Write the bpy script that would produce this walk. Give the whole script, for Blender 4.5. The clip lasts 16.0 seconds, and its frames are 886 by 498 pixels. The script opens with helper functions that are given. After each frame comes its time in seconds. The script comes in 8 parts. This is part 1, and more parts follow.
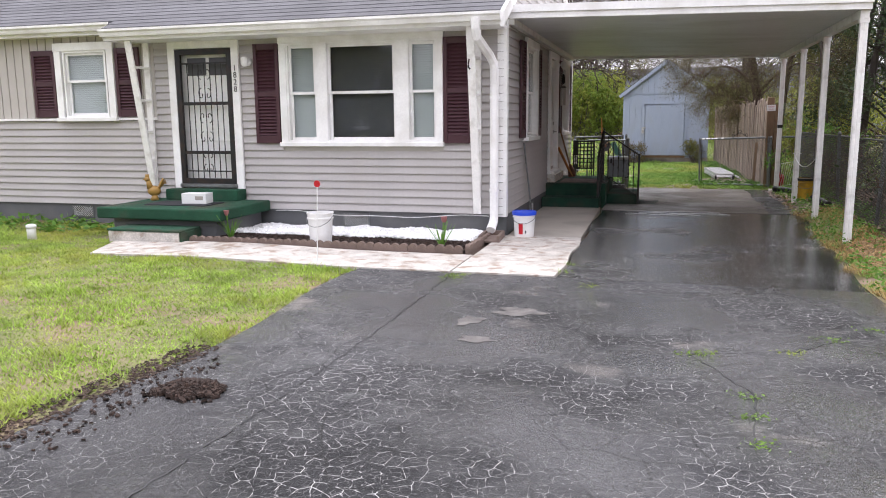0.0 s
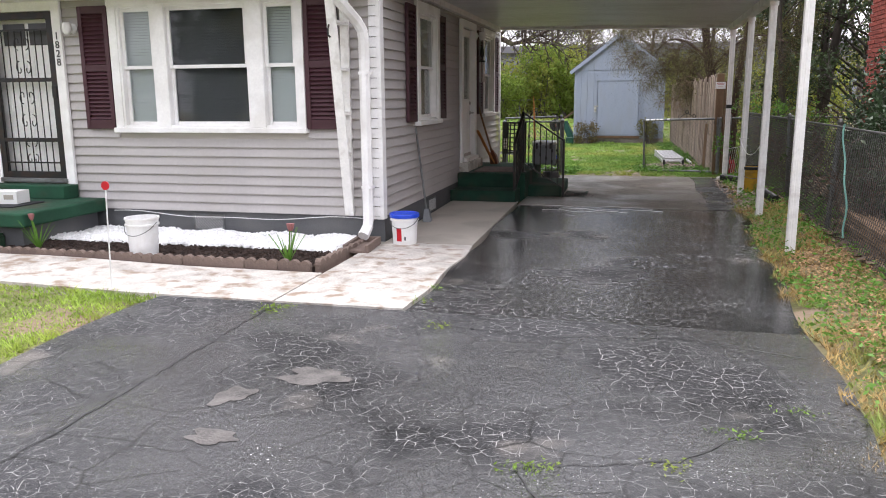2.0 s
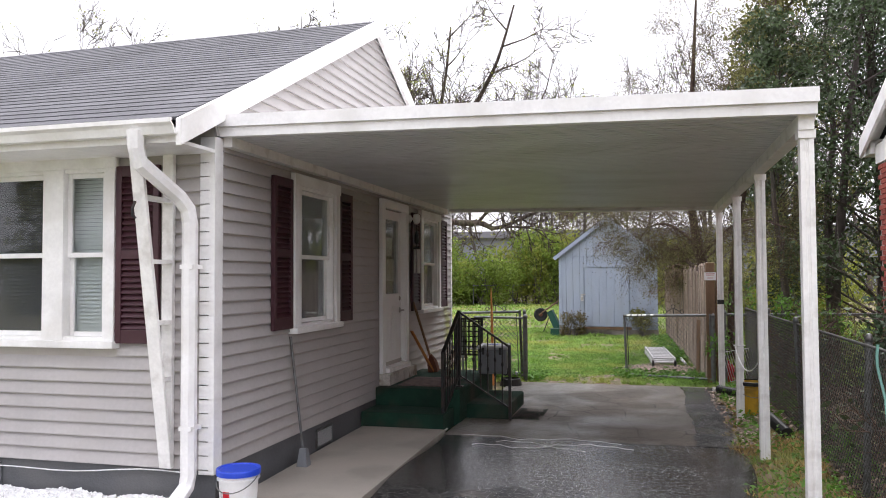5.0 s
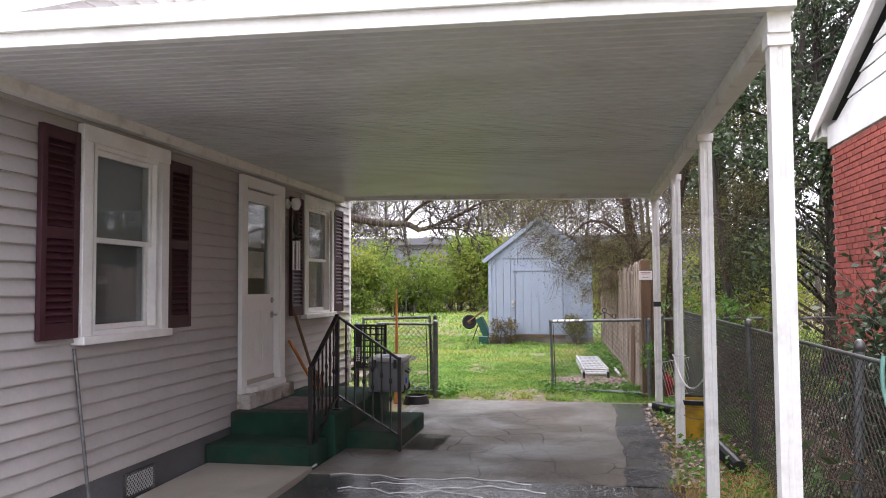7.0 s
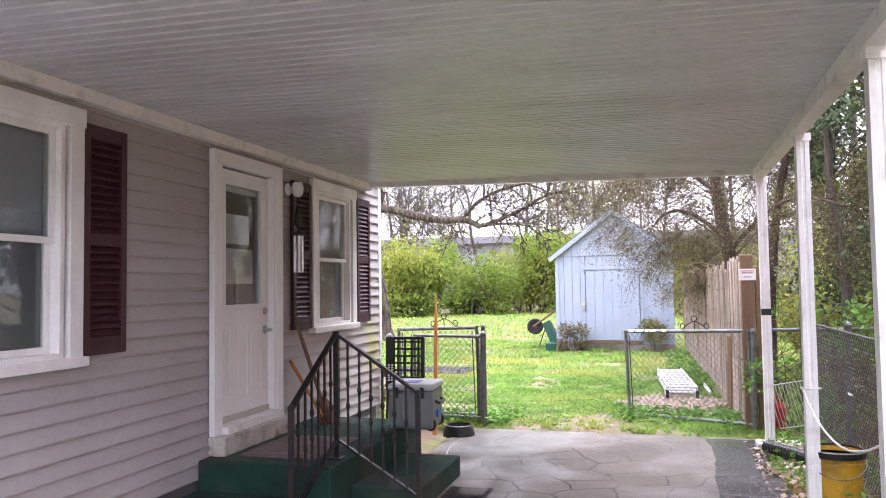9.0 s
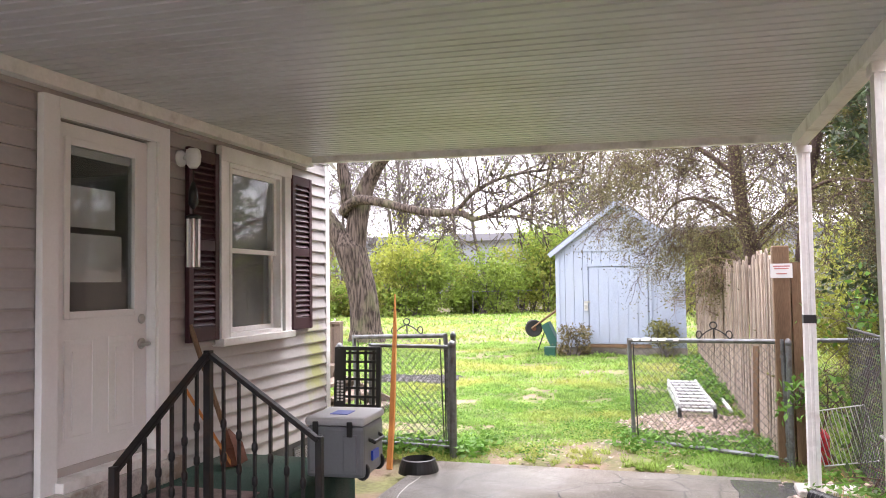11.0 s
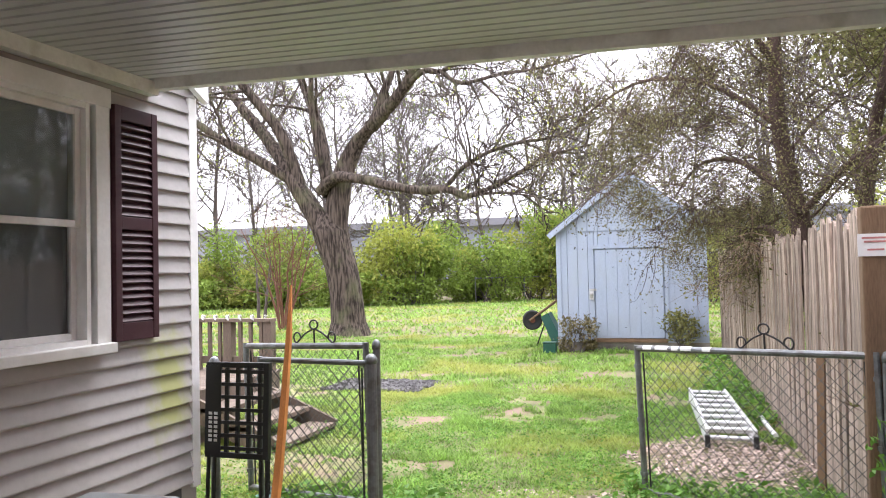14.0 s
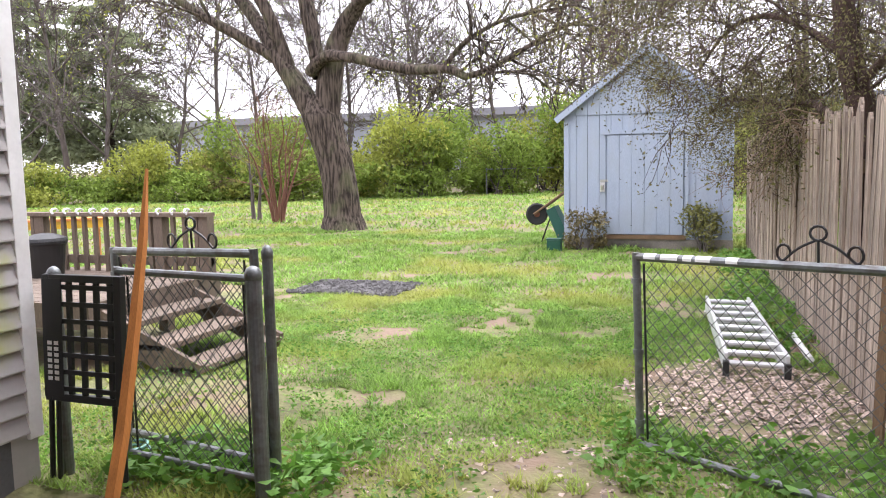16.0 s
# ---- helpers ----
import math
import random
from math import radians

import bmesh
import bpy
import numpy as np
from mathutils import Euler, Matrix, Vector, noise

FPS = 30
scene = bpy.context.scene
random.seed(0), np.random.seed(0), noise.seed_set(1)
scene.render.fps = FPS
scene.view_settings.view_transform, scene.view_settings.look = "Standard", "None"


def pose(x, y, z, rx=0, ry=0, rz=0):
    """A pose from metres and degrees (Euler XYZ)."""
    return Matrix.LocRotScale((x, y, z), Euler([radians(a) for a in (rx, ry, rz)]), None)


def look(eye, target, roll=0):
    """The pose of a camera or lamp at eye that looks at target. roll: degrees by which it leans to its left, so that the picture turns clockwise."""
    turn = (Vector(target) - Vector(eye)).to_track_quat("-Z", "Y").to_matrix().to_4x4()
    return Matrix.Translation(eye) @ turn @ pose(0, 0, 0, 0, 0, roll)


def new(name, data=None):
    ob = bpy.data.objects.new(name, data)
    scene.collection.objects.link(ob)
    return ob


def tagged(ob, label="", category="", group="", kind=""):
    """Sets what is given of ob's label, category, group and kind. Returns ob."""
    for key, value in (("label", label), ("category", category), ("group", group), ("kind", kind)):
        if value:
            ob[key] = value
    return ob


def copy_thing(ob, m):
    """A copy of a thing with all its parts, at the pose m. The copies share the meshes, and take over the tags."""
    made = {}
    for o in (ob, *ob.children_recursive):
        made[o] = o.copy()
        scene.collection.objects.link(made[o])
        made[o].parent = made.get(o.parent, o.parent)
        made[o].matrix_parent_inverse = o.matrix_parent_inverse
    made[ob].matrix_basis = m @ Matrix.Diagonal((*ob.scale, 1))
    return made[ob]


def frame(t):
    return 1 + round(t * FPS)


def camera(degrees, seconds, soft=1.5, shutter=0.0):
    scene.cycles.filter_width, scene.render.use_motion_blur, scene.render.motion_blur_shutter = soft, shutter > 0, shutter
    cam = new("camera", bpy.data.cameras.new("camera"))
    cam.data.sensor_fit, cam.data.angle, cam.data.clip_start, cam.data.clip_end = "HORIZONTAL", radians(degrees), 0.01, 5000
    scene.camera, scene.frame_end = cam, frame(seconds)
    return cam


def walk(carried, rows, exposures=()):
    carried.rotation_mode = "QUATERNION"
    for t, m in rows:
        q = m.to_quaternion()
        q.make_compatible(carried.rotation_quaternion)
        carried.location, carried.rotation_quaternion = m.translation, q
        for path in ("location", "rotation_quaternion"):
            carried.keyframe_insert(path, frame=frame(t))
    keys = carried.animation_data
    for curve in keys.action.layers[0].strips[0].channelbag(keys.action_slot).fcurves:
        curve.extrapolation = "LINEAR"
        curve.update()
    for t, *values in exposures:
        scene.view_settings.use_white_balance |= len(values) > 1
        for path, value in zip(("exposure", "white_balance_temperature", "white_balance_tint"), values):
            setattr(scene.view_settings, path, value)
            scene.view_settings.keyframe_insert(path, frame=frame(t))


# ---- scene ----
cam = camera(59.7, 16.0, soft=1.0)
METRES, EYE, TILT, LEAN, TURN = 14.2, 1.5, 0.0, 0.0, 16.0
ROWS = [
    (0.0, 0.0, 0.0, 0.0, -0.08, -9.51, 0.47),
    (0.5, 0.0221, 0.0303, -0.0008, -0.11, -10.79, 0.51),
    (1.0, 0.0416, 0.0667, 0.0001, -0.41, -11.76, 0.58),
    (1.5, 0.0638, 0.0936, 0.0012, -1.06, -11.92, 0.55),
    (2.0, 0.083, 0.1258, 0.0024, -1.89, -11.22, 0.45),
    (2.5, 0.1038, 0.1547, 0.0045, -2.39, -9.35, 0.38),
    (3.0, 0.1168, 0.1872, 0.0073, -2.16, -6.44, 0.42),
    (3.5, 0.1329, 0.2154, 0.0114, -1.22, -2.86, 0.52),
    (4.0, 0.1447, 0.2413, 0.0128, -0.32, -0.16, 0.53),
    (6.5, 0.202, 0.3824, 0.0064, -4.33, 2.82, 0.38),
    (7.0, 0.2141, 0.4148, 0.0034, -5.26, 2.79, 0.38),
    (7.5, 0.2267, 0.4494, 0.0059, -5.07, 2.7, 0.44),
    (8.0, 0.2338, 0.4832, 0.0059, -3.26, 2.69, 0.61),
    (8.5, 0.2383, 0.5151, 0.0065, -0.51, 2.88, 0.87),
    (11.0, 0.2761, 0.6591, 0.0073, 0.81, 2.64, 0.8),
    (11.5, 0.2854, 0.6893, 0.0058, -1.73, 2.18, 0.69),
    (12.0, 0.2982, 0.7167, 0.0088, -3.32, 1.84, 0.64),
    (12.5, 0.3013, 0.7428, 0.0085, -3.39, 1.8, 0.76),
    (13.0, 0.3088, 0.7696, 0.0068, -2.11, 1.98, 0.87),
    (13.5, 0.3136, 0.7974, 0.0076, -0.25, 2.02, 1.14),
    (14.0, 0.3164, 0.8224, 0.0062, 1.87, 1.66, 1.23),
    (14.5, 0.3242, 0.848, 0.0058, 3.54, 0.45, 1.32),
    (15.0, 0.3287, 0.875, 0.0025, 4.57, -1.54, 1.37),
    (15.5, 0.3357, 0.9007, 0.0, 4.45, -4.22, 1.32),
    (16.0, 0.3455, 0.9246, 0.0012, 3.38, -6.3, 1.13),
]
walk(cam, [(t, pose(0, 0, EYE, TILT, LEAN, TURN) @ pose(METRES * x, METRES * y, METRES * z, 90 + pitch, roll, yaw)) for t, x, y, z, yaw, pitch, roll in ROWS], [(0, 0.78, 6250, 13), (2, 0.84, 6300, 11), (3.5, 0.88, 6300, 11), (4.2, 0.80, 6300, 11), (6.5, 0.92, 6250, 13), (7, 1.28, 6150, 14), (7.5, 1.62, 6100, 15), (8.5, 2.1, 5950, 19), (11, 2.15, 6350, 16), (12.5, 1.90, 6300, 15), (14.5, 1.63, 6150, 12), (16, 1.47, 6200, 13)])

# ---- sky, sun, exposure ----
world = bpy.data.worlds.new("overcast_sky")
scene.world = world
world.use_nodes = True
wn, wl = world.node_tree.nodes, world.node_tree.links
wn.clear()
w_out, w_bg = wn.new("ShaderNodeOutputWorld"), wn.new("ShaderNodeBackground")
w_sky, w_mix = wn.new("ShaderNodeTexSky"), wn.new("ShaderNodeMix")
w_sky.sky_type, w_sky.sun_disc = "NISHITA", False
w_sky.sun_elevation, w_sky.sun_rotation = radians(62), radians(15)
w_sky.dust_density, w_sky.air_density = 3.0, 1.0
w_mix.data_type = "RGBA"
w_mix.inputs[0].default_value = 0.93
w_mix.inputs[7].default_value = (9.3, 9.0, 9.4, 1)
wl.new(w_sky.outputs[0], w_mix.inputs[6])
wl.new(w_mix.outputs[2], w_bg.inputs[0])
# overcast luminance: the zenith about twice as bright as the horizon
w_tc, w_sep, w_map = wn.new("ShaderNodeTexCoord"), wn.new("ShaderNodeSeparateXYZ"), wn.new("ShaderNodeMapRange")
w_map.inputs[1].default_value, w_map.inputs[2].default_value = 0.0, 1.0
w_map.inputs[3].default_value, w_map.inputs[4].default_value = 0.078, 0.190
wl.new(w_tc.outputs["Generated"], w_sep.inputs[0])
wl.new(w_sep.outputs[2], w_map.inputs[0])
wl.new(w_map.outputs[0], w_bg.inputs[1])
wl.new(w_bg.outputs[0], w_out.inputs[0])
sun = new("sun", bpy.data.lights.new("sun", "SUN"))
sun.data.energy, sun.data.angle, sun.data.color = 1.5, radians(45), (1.0, 0.97, 0.92)
sun.matrix_world = look((6, 30, 40), (0, 10, 0))

# ---- materials ----


def mat(name, base, rough=0.6, metal=0.0, var=0.18, scale=3.0, fine=60.0, bump=0.15, stain=None, stain_amt=0.0, stain_scale=1.2, per_object=0.0, stretch=(1, 1, 1), island=0.0, spec=0.5, thin=0.0, relief=0.01, stain_lo=0.48):
    m = bpy.data.materials.new(name)
    m.use_nodes = True
    N, L = m.node_tree.nodes, m.node_tree.links
    b = N["Principled BSDF"]
    b.inputs["Roughness"].default_value, b.inputs["Metallic"].default_value = rough, metal
    b.inputs["Specular IOR Level"].default_value = spec
    co, mp = N.new("ShaderNodeTexCoord"), N.new("ShaderNodeMapping")
    mp.inputs["Scale"].default_value = stretch
    L.new(co.outputs["Object"], mp.inputs[0])

    def noise_tex(s, d=4):
        n = N.new("ShaderNodeTexNoise")
        n.inputs["Scale"].default_value, n.inputs["Detail"].default_value = s, d
        L.new(mp.outputs[0], n.inputs["Vector"])
        return n.outputs["Fac"]

    def math_node(op, a, c):
        n = N.new("ShaderNodeMath")
        n.operation = op
        for i, v in enumerate((a, c)):
            if isinstance(v, (int, float)):
                n.inputs[i].default_value = v
            else:
                L.new(v, n.inputs[i])
        return n.outputs[0]
    big, small = noise_tex(scale), noise_tex(fine, 3)
    tone = math_node("ADD", math_node("MULTIPLY", big, var * 2.6), math_node("MULTIPLY", small, var * 1.9))
    tone = math_node("MAXIMUM", math_node("ADD", tone, 1 - var * 2.25), 0.12)
    if per_object:
        oi = N.new("ShaderNodeObjectInfo")
        tone = math_node("MULTIPLY", tone, math_node("ADD", math_node("MULTIPLY", oi.outputs["Random"], per_object), 1 - per_object / 2))
    if island:
        ge = N.new("ShaderNodeNewGeometry")
        tone = math_node("MULTIPLY", tone, math_node("ADD", math_node("MULTIPLY", ge.outputs["Random Per Island"], island), 1 - island / 2))
    col = N.new("ShaderNodeVectorMath")
    col.operation = "SCALE"
    col.inputs[0].default_value = base[:3]
    L.new(tone, col.inputs["Scale"])
    out = col.outputs[0]
    if stain is not None:
        ramp = N.new("ShaderNodeValToRGB")
        ramp.color_ramp.elements[0].position, ramp.color_ramp.elements[1].position = stain_lo, stain_lo + 0.15
        ramp.color_ramp.elements[0].color, ramp.color_ramp.elements[1].color = (0, 0, 0, 1), (stain_amt,) * 3 + (1,)
        L.new(noise_tex(stain_scale, 6), ramp.inputs[0])
        mx = N.new("ShaderNodeMix")
        mx.data_type = "RGBA"
        L.new(ramp.outputs[0], mx.inputs[0])
        L.new(out, mx.inputs[6])
        mx.inputs[7].default_value = (*stain, 1)
        out = mx.outputs[2]
    L.new(out, b.inputs["Base Color"])
    if bump:
        bp = N.new("ShaderNodeBump")
        bp.inputs["Strength"].default_value, bp.inputs["Distance"].default_value = bump, relief
        L.new(small, bp.inputs["Height"])
        L.new(bp.outputs[0], b.inputs["Normal"])
    if thin:
        tr, ms = N.new("ShaderNodeBsdfTranslucent"), N.new("ShaderNodeMixShader")
        L.new(out, tr.inputs[0])
        ms.inputs[0].default_value = thin
        L.new(b.outputs[0], ms.inputs[1])
        L.new(tr.outputs[0], ms.inputs[2])
        L.new(ms.outputs[0], N["Material Output"].inputs[0])
    return m


M_SIDING = mat("vinyl_siding", (0.43, 0.408, 0.402), 0.55, var=0.10, scale=1.5, fine=30, bump=0.05, stain=(0.36, 0.33, 0.30), stain_amt=0.25, per_object=0.07)


def add_algae(m, centre, size, colour):
    """A green bloom with a ragged outline at one place of a surface."""
    N, L = m.node_tree.nodes, m.node_tree.links
    b = N["Principled BSDF"]
    src = b.inputs["Base Color"].links[0].from_socket
    ge, sb, ln, nz = N.new("ShaderNodeNewGeometry"), N.new("ShaderNodeVectorMath"), N.new("ShaderNodeVectorMath"), N.new("ShaderNodeTexNoise")
    sb.operation, ln.operation = "SUBTRACT", "LENGTH"
    sb.inputs[1].default_value = centre
    dv = N.new("ShaderNodeVectorMath")
    dv.operation = "DIVIDE"
    dv.inputs[1].default_value = size
    nz.inputs["Scale"].default_value, nz.inputs["Detail"].default_value = 7, 5
    L.new(ge.outputs["Position"], sb.inputs[0])
    L.new(sb.outputs[0], dv.inputs[0])
    L.new(dv.outputs[0], ln.inputs[0])
    L.new(ge.outputs["Position"], nz.inputs["Vector"])
    ad, rm, mx = N.new("ShaderNodeMath"), N.new("ShaderNodeMapRange"), N.new("ShaderNodeMix")
    ad.operation = "MULTIPLY_ADD"
    ad.inputs[1].default_value = 1.6
    L.new(nz.outputs["Fac"], ad.inputs[0])
    L.new(ln.outputs["Value"], ad.inputs[2])
    rm.inputs[1].default_value, rm.inputs[2].default_value, rm.inputs[3].default_value, rm.inputs[4].default_value = 1.25, 1.85, 0.75, 0.0
    L.new(ad.outputs[0], rm.inputs[0])
    mx.data_type = "RGBA"
    mx.inputs[7].default_value = (*colour, 1)
    L.new(rm.outputs[0], mx.inputs[0])
    L.new(src, mx.inputs[6])
    L.new(mx.outputs[2], b.inputs["Base Color"])


add_algae(M_SIDING, (-1.93, 16.42, 0.95), (0.5, 0.24, 0.42), (0.36, 0.38, 0.09))
M_DOOR = mat("white_door_enamel", (0.88, 0.88, 0.88), 0.4, var=0.05, bump=0.03, stain=(0.62, 0.60, 0.56), stain_amt=0.15, stain_scale=3)
M_BATTEN = mat("painted_batten_panel", (0.47, 0.44, 0.41), 0.6, var=0.08, bump=0.05, per_object=0.05)
M_WHITE = mat("white_paint", (0.86, 0.855, 0.85), 0.45, var=0.10, scale=4, fine=40, bump=0.06, stain=(0.55, 0.52, 0.47), stain_amt=0.30, stain_scale=2.5)
M_WORNWHITE = mat("worn_white_paint", (0.84, 0.83, 0.81), 0.5, var=0.10, scale=5, fine=40, bump=0.12, stain=(0.42, 0.39, 0.35), stain_amt=0.45, stain_scale=6, stain_lo=0.54)
M_BURGUNDY = mat("burgundy_plastic", (0.050, 0.013, 0.021), 0.5, var=0.2, bump=0.05, stain=(0.09, 0.045, 0.055), stain_amt=0.35, stain_scale=3)
M_FOUND = mat("grey_painted_foundation", (0.105, 0.108, 0.115), 0.8, var=0.2, scale=2, fine=70, bump=0.3, stain=(0.20, 0.19, 0.18), stain_amt=0.3)
M_CONC = mat("old_concrete", (0.50, 0.47, 0.435), 0.5, var=0.45, scale=5, fine=60, bump=0.4, stain=(0.22, 0.15, 0.10), stain_amt=0.85, stain_scale=6.5, stain_lo=0.51)
M_CONC2 = mat("worn_grey_concrete", (0.27, 0.24, 0.215), 0.6, var=0.45, scale=2.4, fine=45, bump=0.4, stain=(0.075, 0.066, 0.06), stain_amt=0.9, stain_scale=0.9, spec=0.3)
M_SLAB = mat("poured_concrete", (0.40, 0.365, 0.32), 0.6, var=0.16, scale=1.4, fine=90, bump=0.2, stain=(0.22, 0.20, 0.17), stain_amt=0.4, stain_scale=1.8)
M_BLACK = mat("black_painted_iron", (0.018, 0.018, 0.02), 0.42, metal=0.3, var=0.3, bump=0.1, stain=(0.06, 0.03, 0.02), stain_amt=0.4, stain_scale=9)
M_GALV = mat("weathered_galvanised_steel", (0.20, 0.21, 0.215), 0.5, metal=0.75, var=0.3, scale=9, bump=0.12, stain=(0.10, 0.075, 0.06), stain_amt=0.45, stain_scale=14)
M_WIRE = mat("dull_fence_wire", (0.085, 0.084, 0.08), 0.65, metal=0.3, var=0.3, bump=0)
M_SHINGLE = mat("asphalt_shingle", (0.105, 0.105, 0.115), 0.85, var=0.25, scale=1.2, fine=140, bump=0.4, per_object=0.22, island=0.18)
M_CEIL = mat("ribbed_painted_metal", (0.60, 0.60, 0.625), 0.35, var=0.10, scale=1.0, fine=20, bump=0.03, stain=(0.30, 0.28, 0.25), stain_amt=0.3, stretch=(0.5, 1, 1))
M_TURF = mat("green_turf_carpet", (0.012, 0.066, 0.034), 0.95, var=0.5, scale=4, fine=260, bump=0.6, stain=(0.055, 0.052, 0.035), stain_amt=0.75, stain_scale=2.2)
# Darker copy of the turf: carport shade on the side steps put into the colour.
M_TURFSHADED = mat("shaded_green_turf_carpet", (0.010, 0.046, 0.029), 0.95, var=0.5, scale=4, fine=260, bump=0.6, stain=(0.060, 0.056, 0.042), stain_amt=0.7, stain_scale=1.8)
M_SHED = mat("pale_blue_painted_plywood", (0.35, 0.405, 0.515), 0.7, var=0.16, scale=2, fine=40, bump=0.15, stain=(0.30, 0.33, 0.38), stain_amt=0.45, stain_scale=2.0, stretch=(2, 2, 0.6))
M_FENCE = mat("weathered_fence_board", (0.36, 0.285, 0.23), 0.9, var=0.8, scale=7, fine=40, bump=0.6, stain=(0.10, 0.075, 0.06), stain_amt=0.85, stain_scale=4, stretch=(3, 3, 0.2), per_object=0.6)
M_WOODBR = mat("brown_treated_timber", (0.17, 0.105, 0.06), 0.85, var=0.4, scale=4, fine=60, bump=0.4, stretch=(2, 2, 0.3), per_object=0.25)
M_DECK = mat("grey_brown_deck_timber", (0.140, 0.105, 0.080), 0.85, var=0.4, scale=4, fine=60, bump=0.4, stretch=(2, 2, 0.4), per_object=0.3)
M_ORANGE = mat("orange_brown_board", (0.52, 0.20, 0.05), 0.6, var=0.3, scale=6, fine=60, bump=0.15, stretch=(3, 3, 0.4))
M_BARK = mat("grey_brown_bark", (0.062, 0.048, 0.040), 0.95, var=0.85, scale=6, fine=28, bump=1.0, relief=0.06, stretch=(1, 1, 0.22), stain=(0.13, 0.125, 0.10), stain_amt=0.5, stain_scale=5)


def bark_mat(name, ridge, furrow, moss, moss_amt):
    """Furrowed bark: upright ridges, dark cracks between them, thin moss."""
    m = bpy.data.materials.new(name)
    m.use_nodes = True
    N, L = m.node_tree.nodes, m.node_tree.links
    b = N["Principled BSDF"]
    b.inputs["Roughness"].default_value = 0.95
    b.inputs["Specular IOR Level"].default_value = 0.2
    co, mp = N.new("ShaderNodeTexCoord"), N.new("ShaderNodeMapping")
    mp.inputs["Scale"].default_value = (1, 1, 0.11)
    L.new(co.outputs["Object"], mp.inputs[0])

    def tex(scale, detail, src):
        n = N.new("ShaderNodeTexNoise")
        n.inputs["Scale"].default_value, n.inputs["Detail"].default_value = scale, detail
        L.new(src, n.inputs["Vector"])
        return n.outputs["Fac"]
    up, fine, broad = tex(20, 5, mp.outputs[0]), tex(60, 3, co.outputs["Object"]), tex(2.2, 5, co.outputs["Object"])
    r = N.new("ShaderNodeValToRGB")
    r.color_ramp.elements[0].position, r.color_ramp.elements[1].position = 0.40, 0.60
    r.color_ramp.elements[0].color, r.color_ramp.elements[1].color = (*furrow, 1), (*ridge, 1)
    L.new(up, r.inputs[0])
    k, mx = N.new("ShaderNodeMapRange"), N.new("ShaderNodeMix")
    k.inputs[1].default_value, k.inputs[2].default_value, k.inputs[4].default_value = 0.5, 0.68, moss_amt
    L.new(broad, k.inputs[0])
    mx.data_type = "RGBA"
    mx.inputs[7].default_value = (*moss, 1)
    L.new(k.outputs[0], mx.inputs[0])
    L.new(r.outputs[0], mx.inputs[6])
    L.new(mx.outputs[2], b.inputs["Base Color"])
    ad, bp = N.new("ShaderNodeMath"), N.new("ShaderNodeBump")
    ad.operation = "MULTIPLY_ADD"
    ad.inputs[1].default_value = 0.25
    L.new(fine, ad.inputs[0])
    L.new(up, ad.inputs[2])
    bp.inputs["Strength"].default_value, bp.inputs["Distance"].default_value = 1.0, 0.06
    L.new(ad.outputs[0], bp.inputs["Height"])
    L.new(bp.outputs[0], b.inputs["Normal"])
    return m


M_MAPLE = bark_mat("furrowed_maple_bark", (0.128, 0.100, 0.084), (0.030, 0.023, 0.019), (0.15, 0.155, 0.085), 0.5)
M_TWIG = mat("bare_twig", (0.10, 0.083, 0.076), 0.95, var=0.3, bump=0)
M_LEAFY = mat("young_yellow_green_leaf", (0.30, 0.33, 0.06), 0.7, var=0.3, island=0.6, bump=0, thin=0.4)
M_LEAF = mat("spring_green_leaf", (0.20, 0.28, 0.045), 0.7, var=0.3, island=0.7, bump=0, thin=0.4)
M_DARKLEAF = mat("dark_evergreen_leaf", (0.046, 0.080, 0.034), 0.45, var=0.3, island=0.9, bump=0, thin=0.15)
M_CEDAR = mat("olive_cedar_foliage", (0.20, 0.20, 0.065), 0.8, var=0.3, island=0.9, bump=0, thin=0.3)
M_BRICKRED = mat("red_brick", (0.27, 0.062, 0.045), 0.85, var=0.3, scale=4, fine=70, bump=0.4, per_object=0.4, island=0.5)
M_MORTAR = mat("mortar", (0.30, 0.27, 0.25), 0.9, var=0.15, bump=0.3)
M_BLIND = mat("white_blind_slat", (0.74, 0.77, 0.77), 0.5, var=0.06, bump=0, per_object=0.05)
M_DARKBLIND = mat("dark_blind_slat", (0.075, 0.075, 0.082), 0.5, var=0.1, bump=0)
# Near-black: unlit look of rooms and vent hole put into the colour; also digits.
M_DARK = mat("dark_unlit_look_and_digits", (0.045, 0.042, 0.04), 0.9, var=0.2, bump=0)
M_MULCH = mat("dark_bark_mulch", (0.030, 0.017, 0.012), 0.95, var=0.5, scale=20, fine=120, bump=1.0, island=0.9)
M_PEBBLE = mat("white_marble_chip", (0.82, 0.82, 0.82), 0.7, var=0.08, bump=0.1, island=0.25)
M_EDGING = mat("brown_grey_scalloped_edging", (0.17, 0.125, 0.105), 0.9, var=0.3, scale=8, fine=80, bump=0.4, per_object=0.2)
M_BLUE = mat("blue_plastic", (0.015, 0.06, 0.55), 0.35, var=0.08, bump=0)
M_PLASTIC = mat("white_plastic", (0.78, 0.78, 0.78), 0.35, var=0.05, bump=0, stain=(0.55, 0.52, 0.48), stain_amt=0.3, stain_scale=6)
M_RED = mat("red_plastic", (0.50, 0.010, 0.022), 0.4, var=0.1, bump=0)
M_YELLOW = mat("yellow_plastic", (0.56, 0.33, 0.02), 0.45, var=0.15, bump=0, stain=(0.12, 0.08, 0.03), stain_amt=0.5, stain_scale=7)
M_GREY = mat("grey_plastic", (0.19, 0.20, 0.22), 0.45, var=0.1, bump=0.03)
M_BLACKP = mat("black_plastic", (0.012, 0.012, 0.013), 0.45, var=0.2, bump=0.03)
